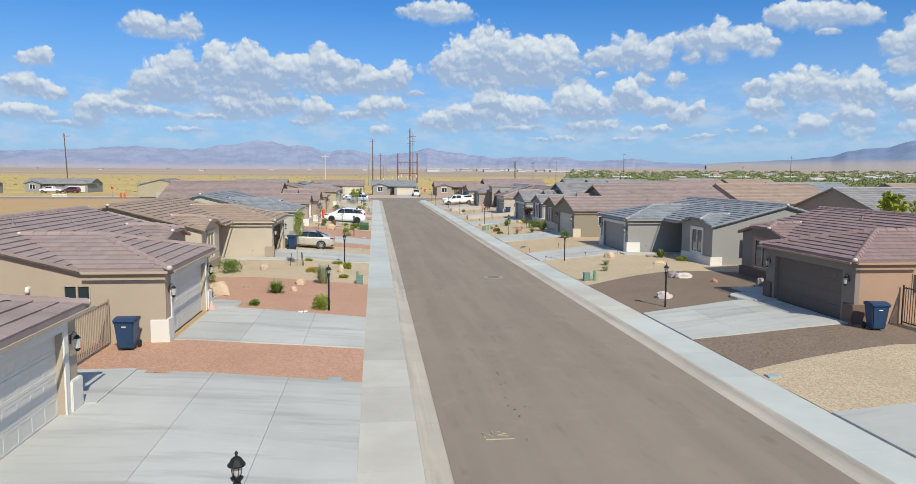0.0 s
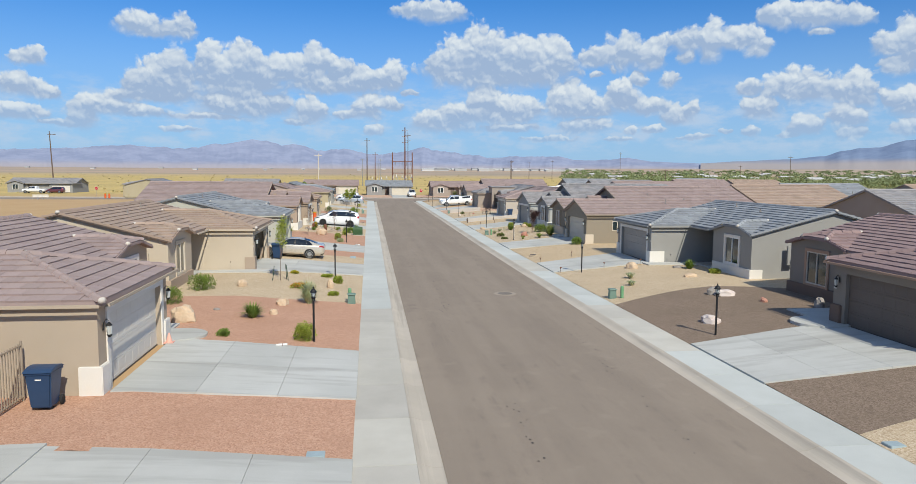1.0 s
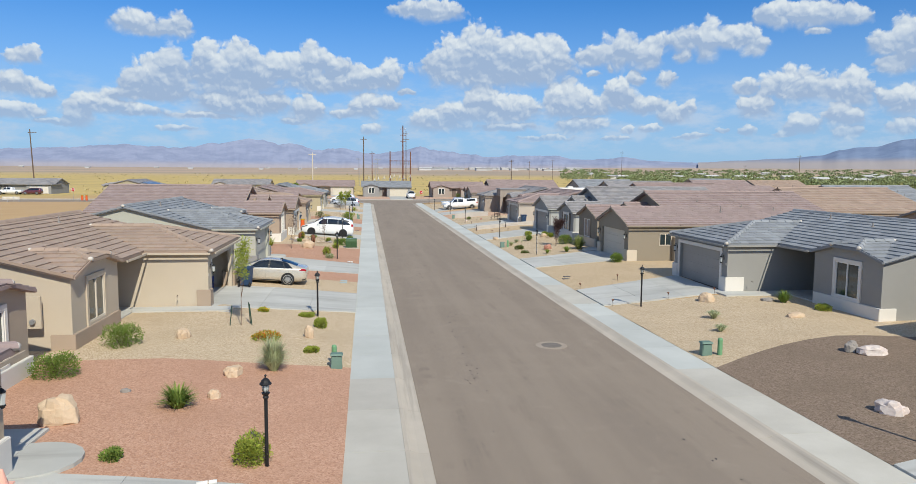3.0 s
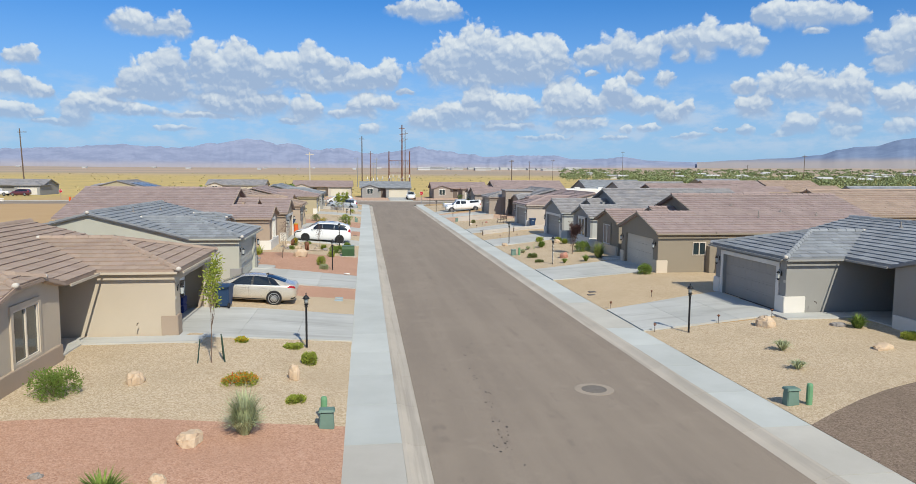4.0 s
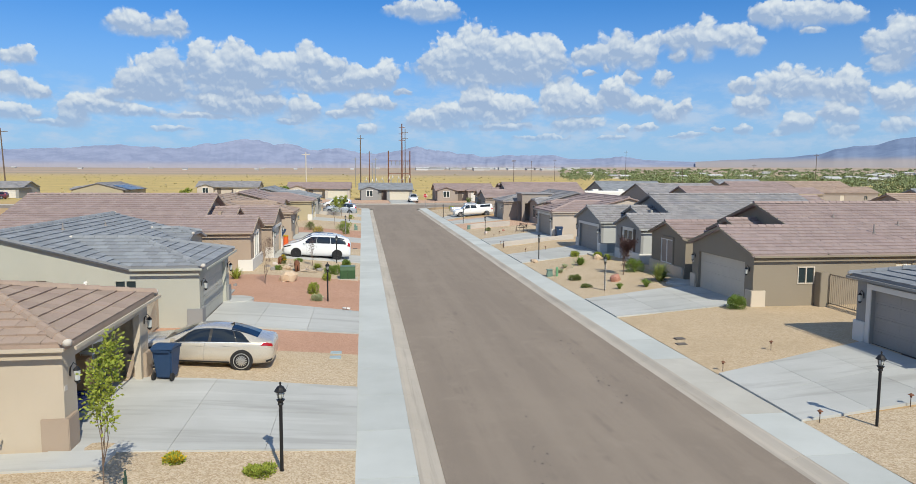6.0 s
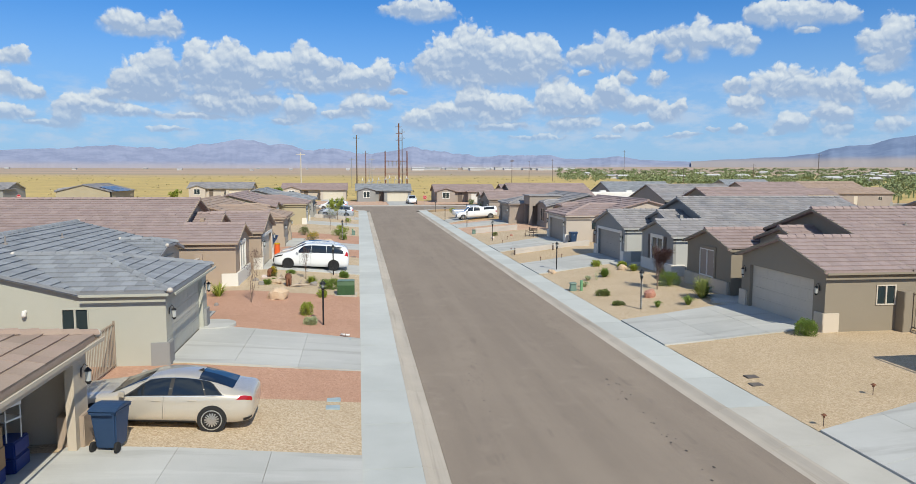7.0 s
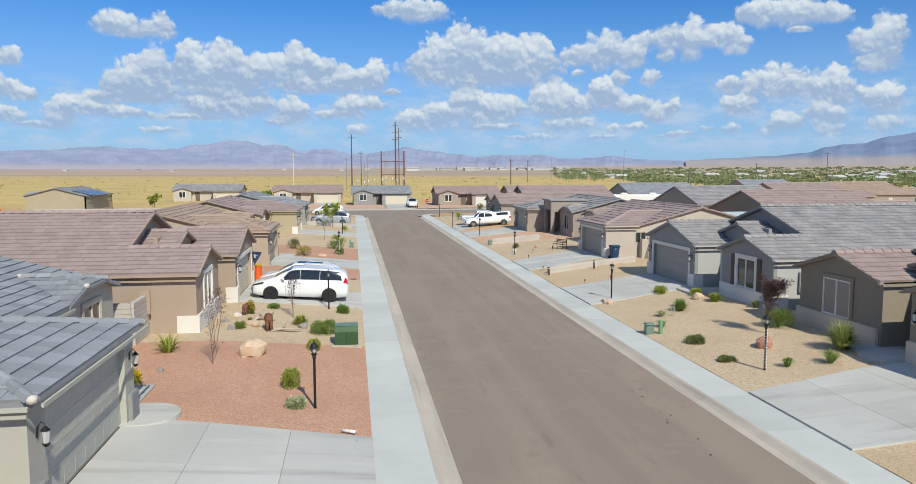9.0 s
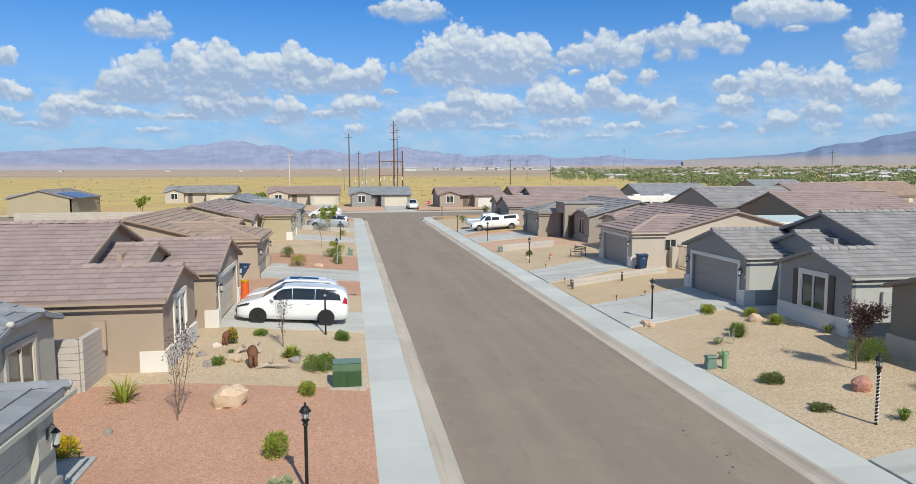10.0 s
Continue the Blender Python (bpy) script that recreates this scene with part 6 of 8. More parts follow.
def vehicle(name, label, at, turn, paint, stations, wheelbase, front_axle, wheel_r, rim, windows, pitch=0.0, rack=False, lamps=None):
    """A road vehicle lofted along its length. Stations run from nose to tail: x, sill height, half width, belt height, half roof width, top height."""
    root = thing(name, label, name, at, turn)
    root.matrix_basis = pose(*at, 0, -pitch, turn)
    fine = smooth_row(stations, 4)

    def ring(st):
        x, zs, w, zb, wr, zt = st
        r = [(0, zs), (w * 0.8, zs), (w * 0.96, zs + 0.06), (w, zs + (zb - zs) * 0.35), (w * 1.0, zs + (zb - zs) * 0.62), (w * 0.975, zs + (zb - zs) * 0.86), (w * 0.95, zb)]
        h = zt - zb
        r += [(w * 0.95 + (wr - w * 0.95) * 0.35, zb + h * 0.42), (w * 0.95 + (wr - w * 0.95) * 0.75, zb + h * 0.78), (wr, zb + h * 0.93), (wr * 0.7, zt - 0.005), (0, zt + 0.02)]
        return r

    def surf(i, j):
        """A point of the loft: station index i and ring index j, both fractional."""
        i0, j0 = min(int(i), len(fine) - 2), min(int(j), 10)
        a, b = ring(fine[i0]), ring(fine[i0 + 1])
        f, g = i - i0, j - j0
        y = (a[j0][0] * (1 - g) + a[j0 + 1][0] * g) * (1 - f) + (b[j0][0] * (1 - g) + b[j0 + 1][0] * g) * f
        z = (a[j0][1] * (1 - g) + a[j0 + 1][1] * g) * (1 - f) + (b[j0][1] * (1 - g) + b[j0 + 1][1] * g) * f
        return Vector((fine[i0][0] * (1 - f) + fine[i0 + 1][0] * f, y, z))

    body = Shape()
    full = []
    for st in fine:
        r = ring(st)
        full.append([(st[0], y, z) for y, z in r] + [(st[0], -y, z) for y, z in r[-2:0:-1]])
    k = len(full[0])
    body.poly([p for r in full for p in r], [(i * k + j, i * k + (j + 1) % k, (i + 1) * k + (j + 1) % k, (i + 1) * k + j) for i in range(len(full) - 1) for j in range(k)] + [tuple(range(k))[::-1], tuple(range((len(full) - 1) * k, len(full) * k))])
    part("body", body, paint, root, smooth=True)

    def patch(part_name, mat, i00, i01, i10, i11, j0, j1, lift=0.006, n=8, m=4, both=True, lab="", across=False):
        """A fitted pane or lens laid on the loft."""
        for sgn in ((1, -1) if both else (1,)):
            s = Shape()
            pts, back = [], []
            cols = n
            for b in range(m + 1):
                t = b / m
                j = j0 + (j1 - j0) * t
                lo, hi = i00 + (i10 - i00) * t, i01 + (i11 - i01) * t
                for a in range(n + 1):
                    i = lo + (hi - lo) * a / n
                    p = surf(i, j)
                    q, r = surf(min(i + 0.05, len(fine) - 1), j), surf(i, min(j + 0.05, 11))
                    nn = (q - p).cross(r - p)
                    nn = nn.normalized() if nn.length > 1e-9 else Vector((0, 0, 1))
                    if nn.y < 0 and abs(nn.y) > abs(nn.z):
                        nn = -nn
                    if nn.z < 0 and abs(nn.z) >= abs(nn.y):
                        nn = -nn
                    p2 = p + nn * lift
                    pts.append((p2.x, p2.y * sgn, p2.z))
            w = n + 1
            faces = [(b * w + a, b * w + a + 1, (b + 1) * w + a + 1, (b + 1) * w + a) for b in range(m) for a in range(n)]
            s.poly(pts, faces)
            part(part_name, s, mat, root, lab, smooth=True, flip=sgn < 0)

    for args in windows:
        patch(*args)
    # wheels, each before a flat black disc that stands for the well's shade
    half = max(s[2] for s in stations)
    for ax in (front_axle, front_axle - wheelbase):
        for sgn in (1, -1):
            a = Shape().lathe([(wheel_r + 0.04, -0.03), (wheel_r + 0.035, 0.026)], 24, (ax, sgn * (half - 0.022), wheel_r + 0.01), "y")
            part("wheel_arch", a, PLASTIC, root)
            wh = new("wheel")
            wh.parent = root
            y0 = sgn * (half - 0.09)
            t = Shape().lathe([(wheel_r * 0.66, -0.11), (wheel_r * 0.95, -0.115), (wheel_r, -0.07), (wheel_r, 0.07), (wheel_r * 0.95, 0.115), (wheel_r * 0.66, 0.11)], 28, (ax, y0, wheel_r), "y")
            part("tyre", t, TYRE, wh, smooth=False)
            r = Shape().lathe([(wheel_r * 0.78, -0.02), (wheel_r * 0.78, 0.02)], 24, (ax, y0 + sgn * 0.07, wheel_r), "y")
            part("barrel", r, PLASTIC if rim is DARK_ALLOY else DARK_ALLOY, wh)
            sp = Shape()
            count = 15 if rim is ALLOY else 5
            for q in range(count):
                an = 2 * math.pi * q / count
                c, d = math.cos(an), math.sin(an)
                wd = 0.021 if rim is ALLOY else 0.05
                o0, o1 = wheel_r * 0.1, wheel_r * 0.76
                yy = y0 + sgn * 0.118
                pts = [(ax + c * o0 - d * wd, yy, wheel_r + d * o0 + c * wd), (ax + c * o0 + d * wd, yy, wheel_r + d * o0 - c * wd), (ax + c * o1 + d * wd * 0.8, yy - sgn * 0.012, wheel_r + d * o1 - c * wd * 0.8), (ax + c * o1 - d * wd * 0.8, yy - sgn * 0.012, wheel_r + d * o1 + c * wd * 0.8)]
                sp.poly(pts + [(x, y - sgn * 0.03, z) for x, y, z in pts], [(0, 1, 2, 3), (7, 6, 5, 4)] + [(e, 4 + e, 4 + (e + 1) % 4, (e + 1) % 4) for e in range(4)])
            sp.lathe([(wheel_r * 0.16, -0.02), (wheel_r * 0.14, 0.02)], 10, (ax, y0 + sgn * 0.11, wheel_r), "y")
            for q in range(24):
                a0, a1 = 2 * math.pi * q / 24, 2 * math.pi * (q + 1) / 24
                ra, rb = wheel_r * 0.71, wheel_r * 0.8
                yy = y0 + sgn * 0.122
                quad = [(ax + math.cos(t_) * r_, yy, wheel_r + math.sin(t_) * r_) for t_, r_ in ((a0, ra), (a1, ra), (a1, rb), (a0, rb))]
                sp.poly(quad, [(0, 1, 2, 3)])
            part("rim", sp, rim, wh)
    # mirrors, handles, rails
    i_m = next(i for i, st in enumerate(fine) if st[0] < front_axle - 0.62)
    for sgn in (1, -1):
        m = Shape()
        p = surf(i_m, 6.3)
        m.poly([(p.x + dx, sgn * (p.y + dy), p.z + dz) for dx, dy, dz in ((0.1, 0.02, 0.0), (0.1, 0.2, 0.02), (0.1, 0.2, 0.15), (0.1, 0.04, 0.14), (-0.02, 0.02, 0.0), (-0.04, 0.22, 0.01), (-0.04, 0.22, 0.16), (-0.02, 0.04, 0.15))],
               [(3, 2, 1, 0), (4, 5, 6, 7), (0, 1, 5, 4), (1, 2, 6, 5), (2, 3, 7, 6), (3, 0, 4, 7)])
        part("mirror", m, paint, root, bevel=0.02, flip=sgn < 0)
        for hx in (front_axle - 1.42, front_axle - 2.35):
            i_h = min(range(len(fine)), key=lambda q: abs(fine[q][0] - hx))
            p = surf(i_h, 5.15)
            h = Shape()
            h.box(p.x - 0.11, p.x + 0.11, min(sgn * p.y, sgn * (p.y + 0.03)), max(sgn * p.y, sgn * (p.y + 0.03)), p.z - 0.018, p.z + 0.018)
            part("door_handle", h, paint, root, bevel=0.008)
        for hx in (front_axle - 0.78, front_axle - 1.6):
            i_h = min(range(len(fine)), key=lambda q: abs(fine[q][0] - hx))
            seam = Shape()
            pts = [surf(i_h, j) for j in (2.4, 3, 4, 5, 6)]
            seam.tube([(q.x, sgn * (q.y + 0.001), q.z) for q in pts], 0.004, 4)
            part("door_seam", seam, PLASTIC, root)
    if rack:
        for sgn in (1, -1):
            ia, ib = [min(range(len(fine)), key=lambda q: abs(fine[q][0] - v)) for v in (front_axle - 1.5, front_axle - wheelbase - 0.2)]
            pa, pb = surf(ia, 9.4), surf(ib, 9.4)
            r = Shape().tube([(pa.x, sgn * pa.y, pa.z), (pa.x - 0.15, sgn * pa.y, pa.z + 0.06), (pb.x + 0.15, sgn * pb.y, pb.z + 0.06), (pb.x, sgn * pb.y, pb.z)], 0.018, 6)
            part("roof_rail", r, ALLOY, root)
    return root


def at_x(stations, x):
    """The refined station index for a place along the vehicle."""
    fine = smooth_row(stations, 4)
    for i in range(len(fine) - 1):
        a, b = fine[i][0], fine[i + 1][0]
        if a >= x >= b:
            return i + (a - x) / (a - b)
    return 0


SEDAN = [(2.43, 0.36, 0.35, 0.56, 0.25, 0.6), (2.36, 0.26, 0.62, 0.64, 0.48, 0.69), (2.2, 0.21, 0.8, 0.71, 0.6, 0.78), (1.9, 0.19, 0.89, 0.78, 0.68, 0.86), (1.43, 0.185, 0.925, 0.84, 0.71, 0.93), (1.14, 0.185, 0.925, 0.875, 0.7, 0.975),
         (1.0, 0.185, 0.925, 0.885, 0.68, 1.02), (0.75, 0.185, 0.925, 0.895, 0.63, 1.15), (0.45, 0.185, 0.925, 0.905, 0.6, 1.29), (0.15, 0.185, 0.925, 0.915, 0.59, 1.395), (-0.2, 0.185, 0.925, 0.925, 0.585, 1.45), (-0.6, 0.185, 0.925, 0.935, 0.58, 1.46),
         (-1.0, 0.185, 0.925, 0.95, 0.57, 1.415), (-1.35, 0.19, 0.922, 0.97, 0.56, 1.335), (-1.65, 0.2, 0.915, 0.99, 0.565, 1.235), (-1.9, 0.21, 0.905, 1.005, 0.59, 1.145), (-2.1, 0.23, 0.885, 1.01, 0.63, 1.095), (-2.28, 0.26, 0.84, 0.99, 0.64, 1.07), (-2.4, 0.32, 0.74, 0.92, 0.58, 0.98), (-2.44, 0.42, 0.62, 0.8, 0.5, 0.85)]
SEDAN = [(x, zs, w, zs + (zb - zs) * 0.95, wr, zs + (zt - zs) * 0.935) for x, zs, w, zb, wr, zt in SEDAN]
f = lambda x: at_x(SEDAN, x)
SEDAN_GLASS = [
    ("windscreen", AUTO_GLASS, f(1.12), f(0.32), f(1.06), f(0.2), 8.7, 11.0),
    ("rear_window", AUTO_GLASS, f(-1.0), f(-1.86), f(-0.98), f(-1.88), 8.9, 11.0),
    ("window_pillar", PLASTIC, f(0.82), f(-1.66), f(0.2), f(-1.28), 6.15, 8.75, 0.004, 14),
    ("front_window", AUTO_GLASS, f(0.72), f(-0.3), f(0.14), f(-0.33), 6.22, 8.65, 0.009),
    ("rear_door_window", AUTO_GLASS, f(-0.4), f(-1.2), f(-0.42), f(-1.02), 6.22, 8.65, 0.009),
    ("quarter_window", AUTO_GLASS, f(-1.24), f(-1.6), f(-1.06), f(-1.26), 6.25, 8.6, 0.009),
    ("window_trim", ALLOY, f(0.86), f(-1.7), f(0.84), f(-1.68), 6.03, 6.16, 0.01, 16, 1),
    ("window_trim", ALLOY, f(0.26), f(-1.26), f(0.2), f(-1.2), 8.74, 8.86, 0.01, 16, 1),
    ("sill_trim", PLASTIC, f(1.0), f(-1.02), f(1.0), f(-1.02), 1.7, 2.25, 0.006, 12, 2),
    ("tail_lamp", RED_LENS, f(-2.0), f(-2.39), f(-2.12), f(-2.38), 5.0, 6.1),
    ("head_lamp", CLEAR_LENS, f(2.34), f(1.85), f(2.28), f(1.72), 5.0, 6.1),
    ("indicator", AMBER, f(2.1), f(1.95), f(2.1), f(1.95), 4.5, 4.95),
    ("grille", PLASTIC, f(2.42), f(2.33), f(2.42), f(2.33), 2.2, 5.0),
    ("rear_bumper_trim", PLASTIC, f(-2.2), f(-2.4), f(-2.2), f(-2.4), 1.6, 2.4),
]
sedan = vehicle("car", "champagne-beige four-door sedan parked on gravel", (-5.3, 57.4, 0.42), 180, car_paint("champagne_paint", (0.6, 0.545, 0.46), 0.38), SEDAN, 2.85, 1.43, 0.335, ALLOY, SEDAN_GLASS, pitch=4.0)

fin = Shape().poly([(-0.83, -0.025, 1.36), (-1.02, -0.03, 1.33), (-1.02, 0.03, 1.33), (-0.83, 0.025, 1.36), (-1.0, -0.008, 1.44), (-1.0, 0.008, 1.44)], [(3, 2, 1, 0), (0, 1, 4), (3, 5, 2), (1, 2, 5, 4), (0, 4, 5, 3)])
part("roof_aerial", fin, PLASTIC, sedan)

VAN = [(2.58, 0.4, 0.45, 0.62, 0.35, 0.7), (2.45, 0.28, 0.8, 0.78, 0.6, 0.84), (2.15, 0.22, 0.95, 0.9, 0.72, 0.98), (1.7, 0.2, 1.0, 1.0, 0.78, 1.1), (1.35, 0.2, 1.005, 1.03, 0.78, 1.22), (0.95, 0.2, 1.005, 1.05, 0.74, 1.46), (0.5, 0.2, 1.005, 1.07, 0.72, 1.68), (0.0, 0.2, 1.005, 1.09, 0.72, 1.77), (-1.0, 0.2, 1.005, 1.11, 0.72, 1.78),
       (-1.8, 0.21, 1.0, 1.12, 0.71, 1.74), (-2.25, 0.24, 0.98, 1.12, 0.7, 1.66), (-2.48, 0.28, 0.94, 1.1, 0.68, 1.5), (-2.58, 0.36, 0.86, 1.0, 0.66, 1.2), (-2.62, 0.45, 0.75, 0.85, 0.6, 0.95)]
g = lambda x: at_x(VAN, x)
VAN_GLASS = [
    ("windscreen", AUTO_GLASS, g(1.38), g(0.5), g(1.3), g(0.42), 9.2, 11.0),
    ("front_window", AUTO_GLASS, g(1.05), g(0.0), g(0.5), g(0.0), 6.3, 8.5),
    ("sliding_door_window", AUTO_GLASS, g(-0.02), g(-1.04), g(-0.02), g(-1.04), 6.3, 8.5),
    ("quarter_window", AUTO_GLASS, g(-1.06), g(-2.25), g(-1.06), g(-2.1), 6.3, 8.5),
    ("tail_lamp", RED_LENS, g(-2.3), g(-2.56), g(-2.4), g(-2.54), 5.5, 7.2),
    ("head_lamp", PLASTIC, g(2.5), g(1.95), g(2.45), g(1.85), 5.1, 6.2),
    ("grille", PLASTIC, g(2.57), g(2.47), g(2.57), g(2.47), 2.2, 4.8),
]
WHITE_PAINT = car_paint("white_car_paint", (0.74, 0.75, 0.76))
vehicle("minivan", "white minivan with dark alloy wheels on a concrete drive", (-3.4, 88.35, 0.3), 180, WHITE_PAINT, VAN, 3.09, 1.5, 0.365, DARK_ALLOY, VAN_GLASS, pitch=3.5, rack=True)
SUV = [(x * 0.9, zs, w * 0.93, zb * 0.93, wr * 0.93, zt * 0.95) for x, zs, w, zb, wr, zt in VAN]
k2 = lambda x: at_x(SUV, x * 0.9)
SUV_GLASS = [(n, m, *[k2(v) for v in (a, b, c, d)], j0, j1) for n, m, a, b, c, d, j0, j1 in (
    ("windscreen", AUTO_GLASS, 1.38, 0.5, 1.3, 0.42, 9.2, 11.0), ("front_window", AUTO_GLASS, 1.05, 0.0, 0.5, 0.0, 6.3, 8.5), ("rear_door_window", AUTO_GLASS, -0.02, -1.04, -0.02, -1.04, 6.3, 8.5),
    ("quarter_window", AUTO_GLASS, -1.06, -2.2, -1.06, -2.05, 6.3, 8.5), ("tail_lamp", RED_LENS, -2.3, -2.56, -2.4, -2.54, 5.5, 7.0), ("head_lamp", CLEAR_LENS, 2.5, 1.95, 2.45, 1.85, 5.1, 6.2), ("sunroof", AUTO_GLASS, 0.2, -1.4, 0.2, -1.4, 10.0, 11.0))]
vehicle("car", "white crossover with black roof panel on a concrete drive", (-3.6, 90.95, 0.31), 180, WHITE_PAINT, SUV, 2.75, 1.35, 0.35, ALLOY, SUV_GLASS, pitch=3.5, rack=True)
vehicle("minivan", "silver minivan parked on a driveway", (-3.4, 144.6, 0.33), 180, car_paint("silver_paint", (0.5, 0.52, 0.55), 0.5), VAN, 3.09, 1.5, 0.36, ALLOY, VAN_GLASS, pitch=3)
vehicle("minivan", "white van parked near the street corner", (-4.5, 166.0, 0.2), 170, WHITE_PAINT, VAN, 3.09, 1.5, 0.36, ALLOY, VAN_GLASS, pitch=1)
vehicle("car", "dark red car parked over the dirt field", (-85.4, 212.6, 0.12), 180, car_paint("maroon_paint", (0.12, 0.03, 0.04), 0.2), SUV, 2.75, 1.35, 0.35, ALLOY, SUV_GLASS)

TRUCK = [(2.95, 0.5, 0.7, 0.8, 0.5, 0.9), (2.85, 0.42, 0.93, 0.98, 0.7, 1.06), (2.4, 0.4, 1.0, 1.08, 0.76, 1.17), (1.75, 0.4, 1.01, 1.12, 0.78, 1.24), (1.4, 0.4, 1.01, 1.14, 0.74, 1.5), (1.05, 0.4, 1.01, 1.15, 0.72, 1.8), (0.6, 0.4, 1.01, 1.15, 0.72, 1.9), (-0.4, 0.4, 1.01, 1.16, 0.72, 1.9), (-0.75, 0.4, 1.01, 1.16, 0.72, 1.86),
         (-1.0, 0.4, 1.01, 1.18, 0.8, 1.8), (-2.6, 0.42, 1.0, 1.2, 0.82, 1.84), (-2.9, 0.48, 0.98, 1.2, 0.8, 1.76), (-3.0, 0.55, 0.9, 1.1, 0.75, 1.3)]
OPEN_BED = TRUCK[:9] + [(-0.86, 0.4, 1.01, 1.16, 0.74, 1.78), (-0.9, 0.4, 1.01, 1.17, 0.86, 1.24), (-1.2, 0.4, 1.01, 1.17, 0.88, 1.21), (-2.6, 0.42, 1.0, 1.17, 0.88, 1.21), (-2.92, 0.48, 0.98, 1.16, 0.86, 1.2), (-3.0, 0.55, 0.9, 1.0, 0.75, 1.1)]
h2 = lambda x: at_x(TRUCK, x)
TRUCK_GLASS = [
    ("windscreen", AUTO_GLASS, h2(1.7), h2(1.05), h2(1.65), h2(1.0), 9.2, 11.0),
    ("front_window", AUTO_GLASS, h2(1.35), h2(0.5), h2(1.05), h2(0.5), 6.4, 8.6),
    ("rear_door_window", AUTO_GLASS, h2(0.4), h2(-0.5), h2(0.4), h2(-0.5), 6.4, 8.6),
    ("canopy_window", AUTO_GLASS, h2(-1.1), h2(-2.6), h2(-1.1), h2(-2.6), 6.8, 8.6),
    ("tail_lamp", RED_LENS, h2(-2.75), h2(-2.98), h2(-2.75), h2(-2.98), 4.5, 6.0),
    ("head_lamp", CLEAR_LENS, h2(2.9), h2(2.6), h2(2.9), h2(2.55), 4.8, 5.9),
    ("grille", PLASTIC, h2(2.94), h2(2.86), h2(2.94), h2(2.86), 2.5, 5.2),
]
vehicle("pickup_truck", "white crew-cab pickup with matching canopy on a drive", (16.75, 138.4, 0.27), 180, WHITE_PAINT, TRUCK, 3.95, 1.95, 0.4, ALLOY, TRUCK_GLASS, pitch=-2.5)
vehicle("pickup_truck", "silver crew-cab pickup with maroon tailgate beside the white one", (16.9, 142.6, 0.25), 0, car_paint("pickup_silver", (0.55, 0.55, 0.56), 0.3), OPEN_BED, 3.95, 1.95, 0.4, ALLOY, TRUCK_GLASS[:3])
vehicle("pickup_truck", "white pickup nose-out on the drive of the end house", (11.6, 193.4, 0.06), 270, WHITE_PAINT, OPEN_BED, 3.95, 1.95, 0.4, ALLOY, TRUCK_GLASS[:3] + TRUCK_GLASS[5:])
vehicle("pickup_truck", "white pickup before the grey house over the field", (-90.5, 212.0, 0.12), 180, WHITE_PAINT, OPEN_BED, 3.95, 1.95, 0.4, ALLOY, TRUCK_GLASS[:3])


def caravan():
    """A long white motorhome behind the second row."""
    t = thing("motorhome", "long white motorhome with brown stripe and roof units", "motorhome", (42, 150.5, 0.45), 0)
    b = Shape()
    b.box(-5.5, 5.5, -1.25, 1.25, 0.5, 3.4)
    part("body", b, WHITE, t, bevel=0.18)
    for x in (-3.5, -1.5, 1.5, 3.2):
        w = Shape()
        w.box(x, x + 1.1, -1.27, -1.24, 1.9, 2.6)
        part("window", w, AUTO_GLASS, t)
    w = Shape()
    w.box(0.3, 0.95, -1.28, -1.24, 0.8, 2.6)
    part("door", w, CREAM, t)
    w = Shape()
    w.box(-5.4, 5.4, -1.265, -1.245, 1.2, 1.4)
    part("stripe", w, TRIM, t)
    for x in (-2.5, 2.0):
        w = Shape()
        w.box(x, x + 1.0, -0.4, 0.4, 3.38, 3.65)
        part("roof_unit", w, WHITE, t, bevel=0.05)
    for x in (-3.4, 3.2, 4.1):
        for y in (-1.15, 1.15):
            part("wheel", Shape().lathe([(0.4, -0.12), (0.4, 0.12)], 16, (x, y, 0.4), "y"), TYRE, t)


caravan()


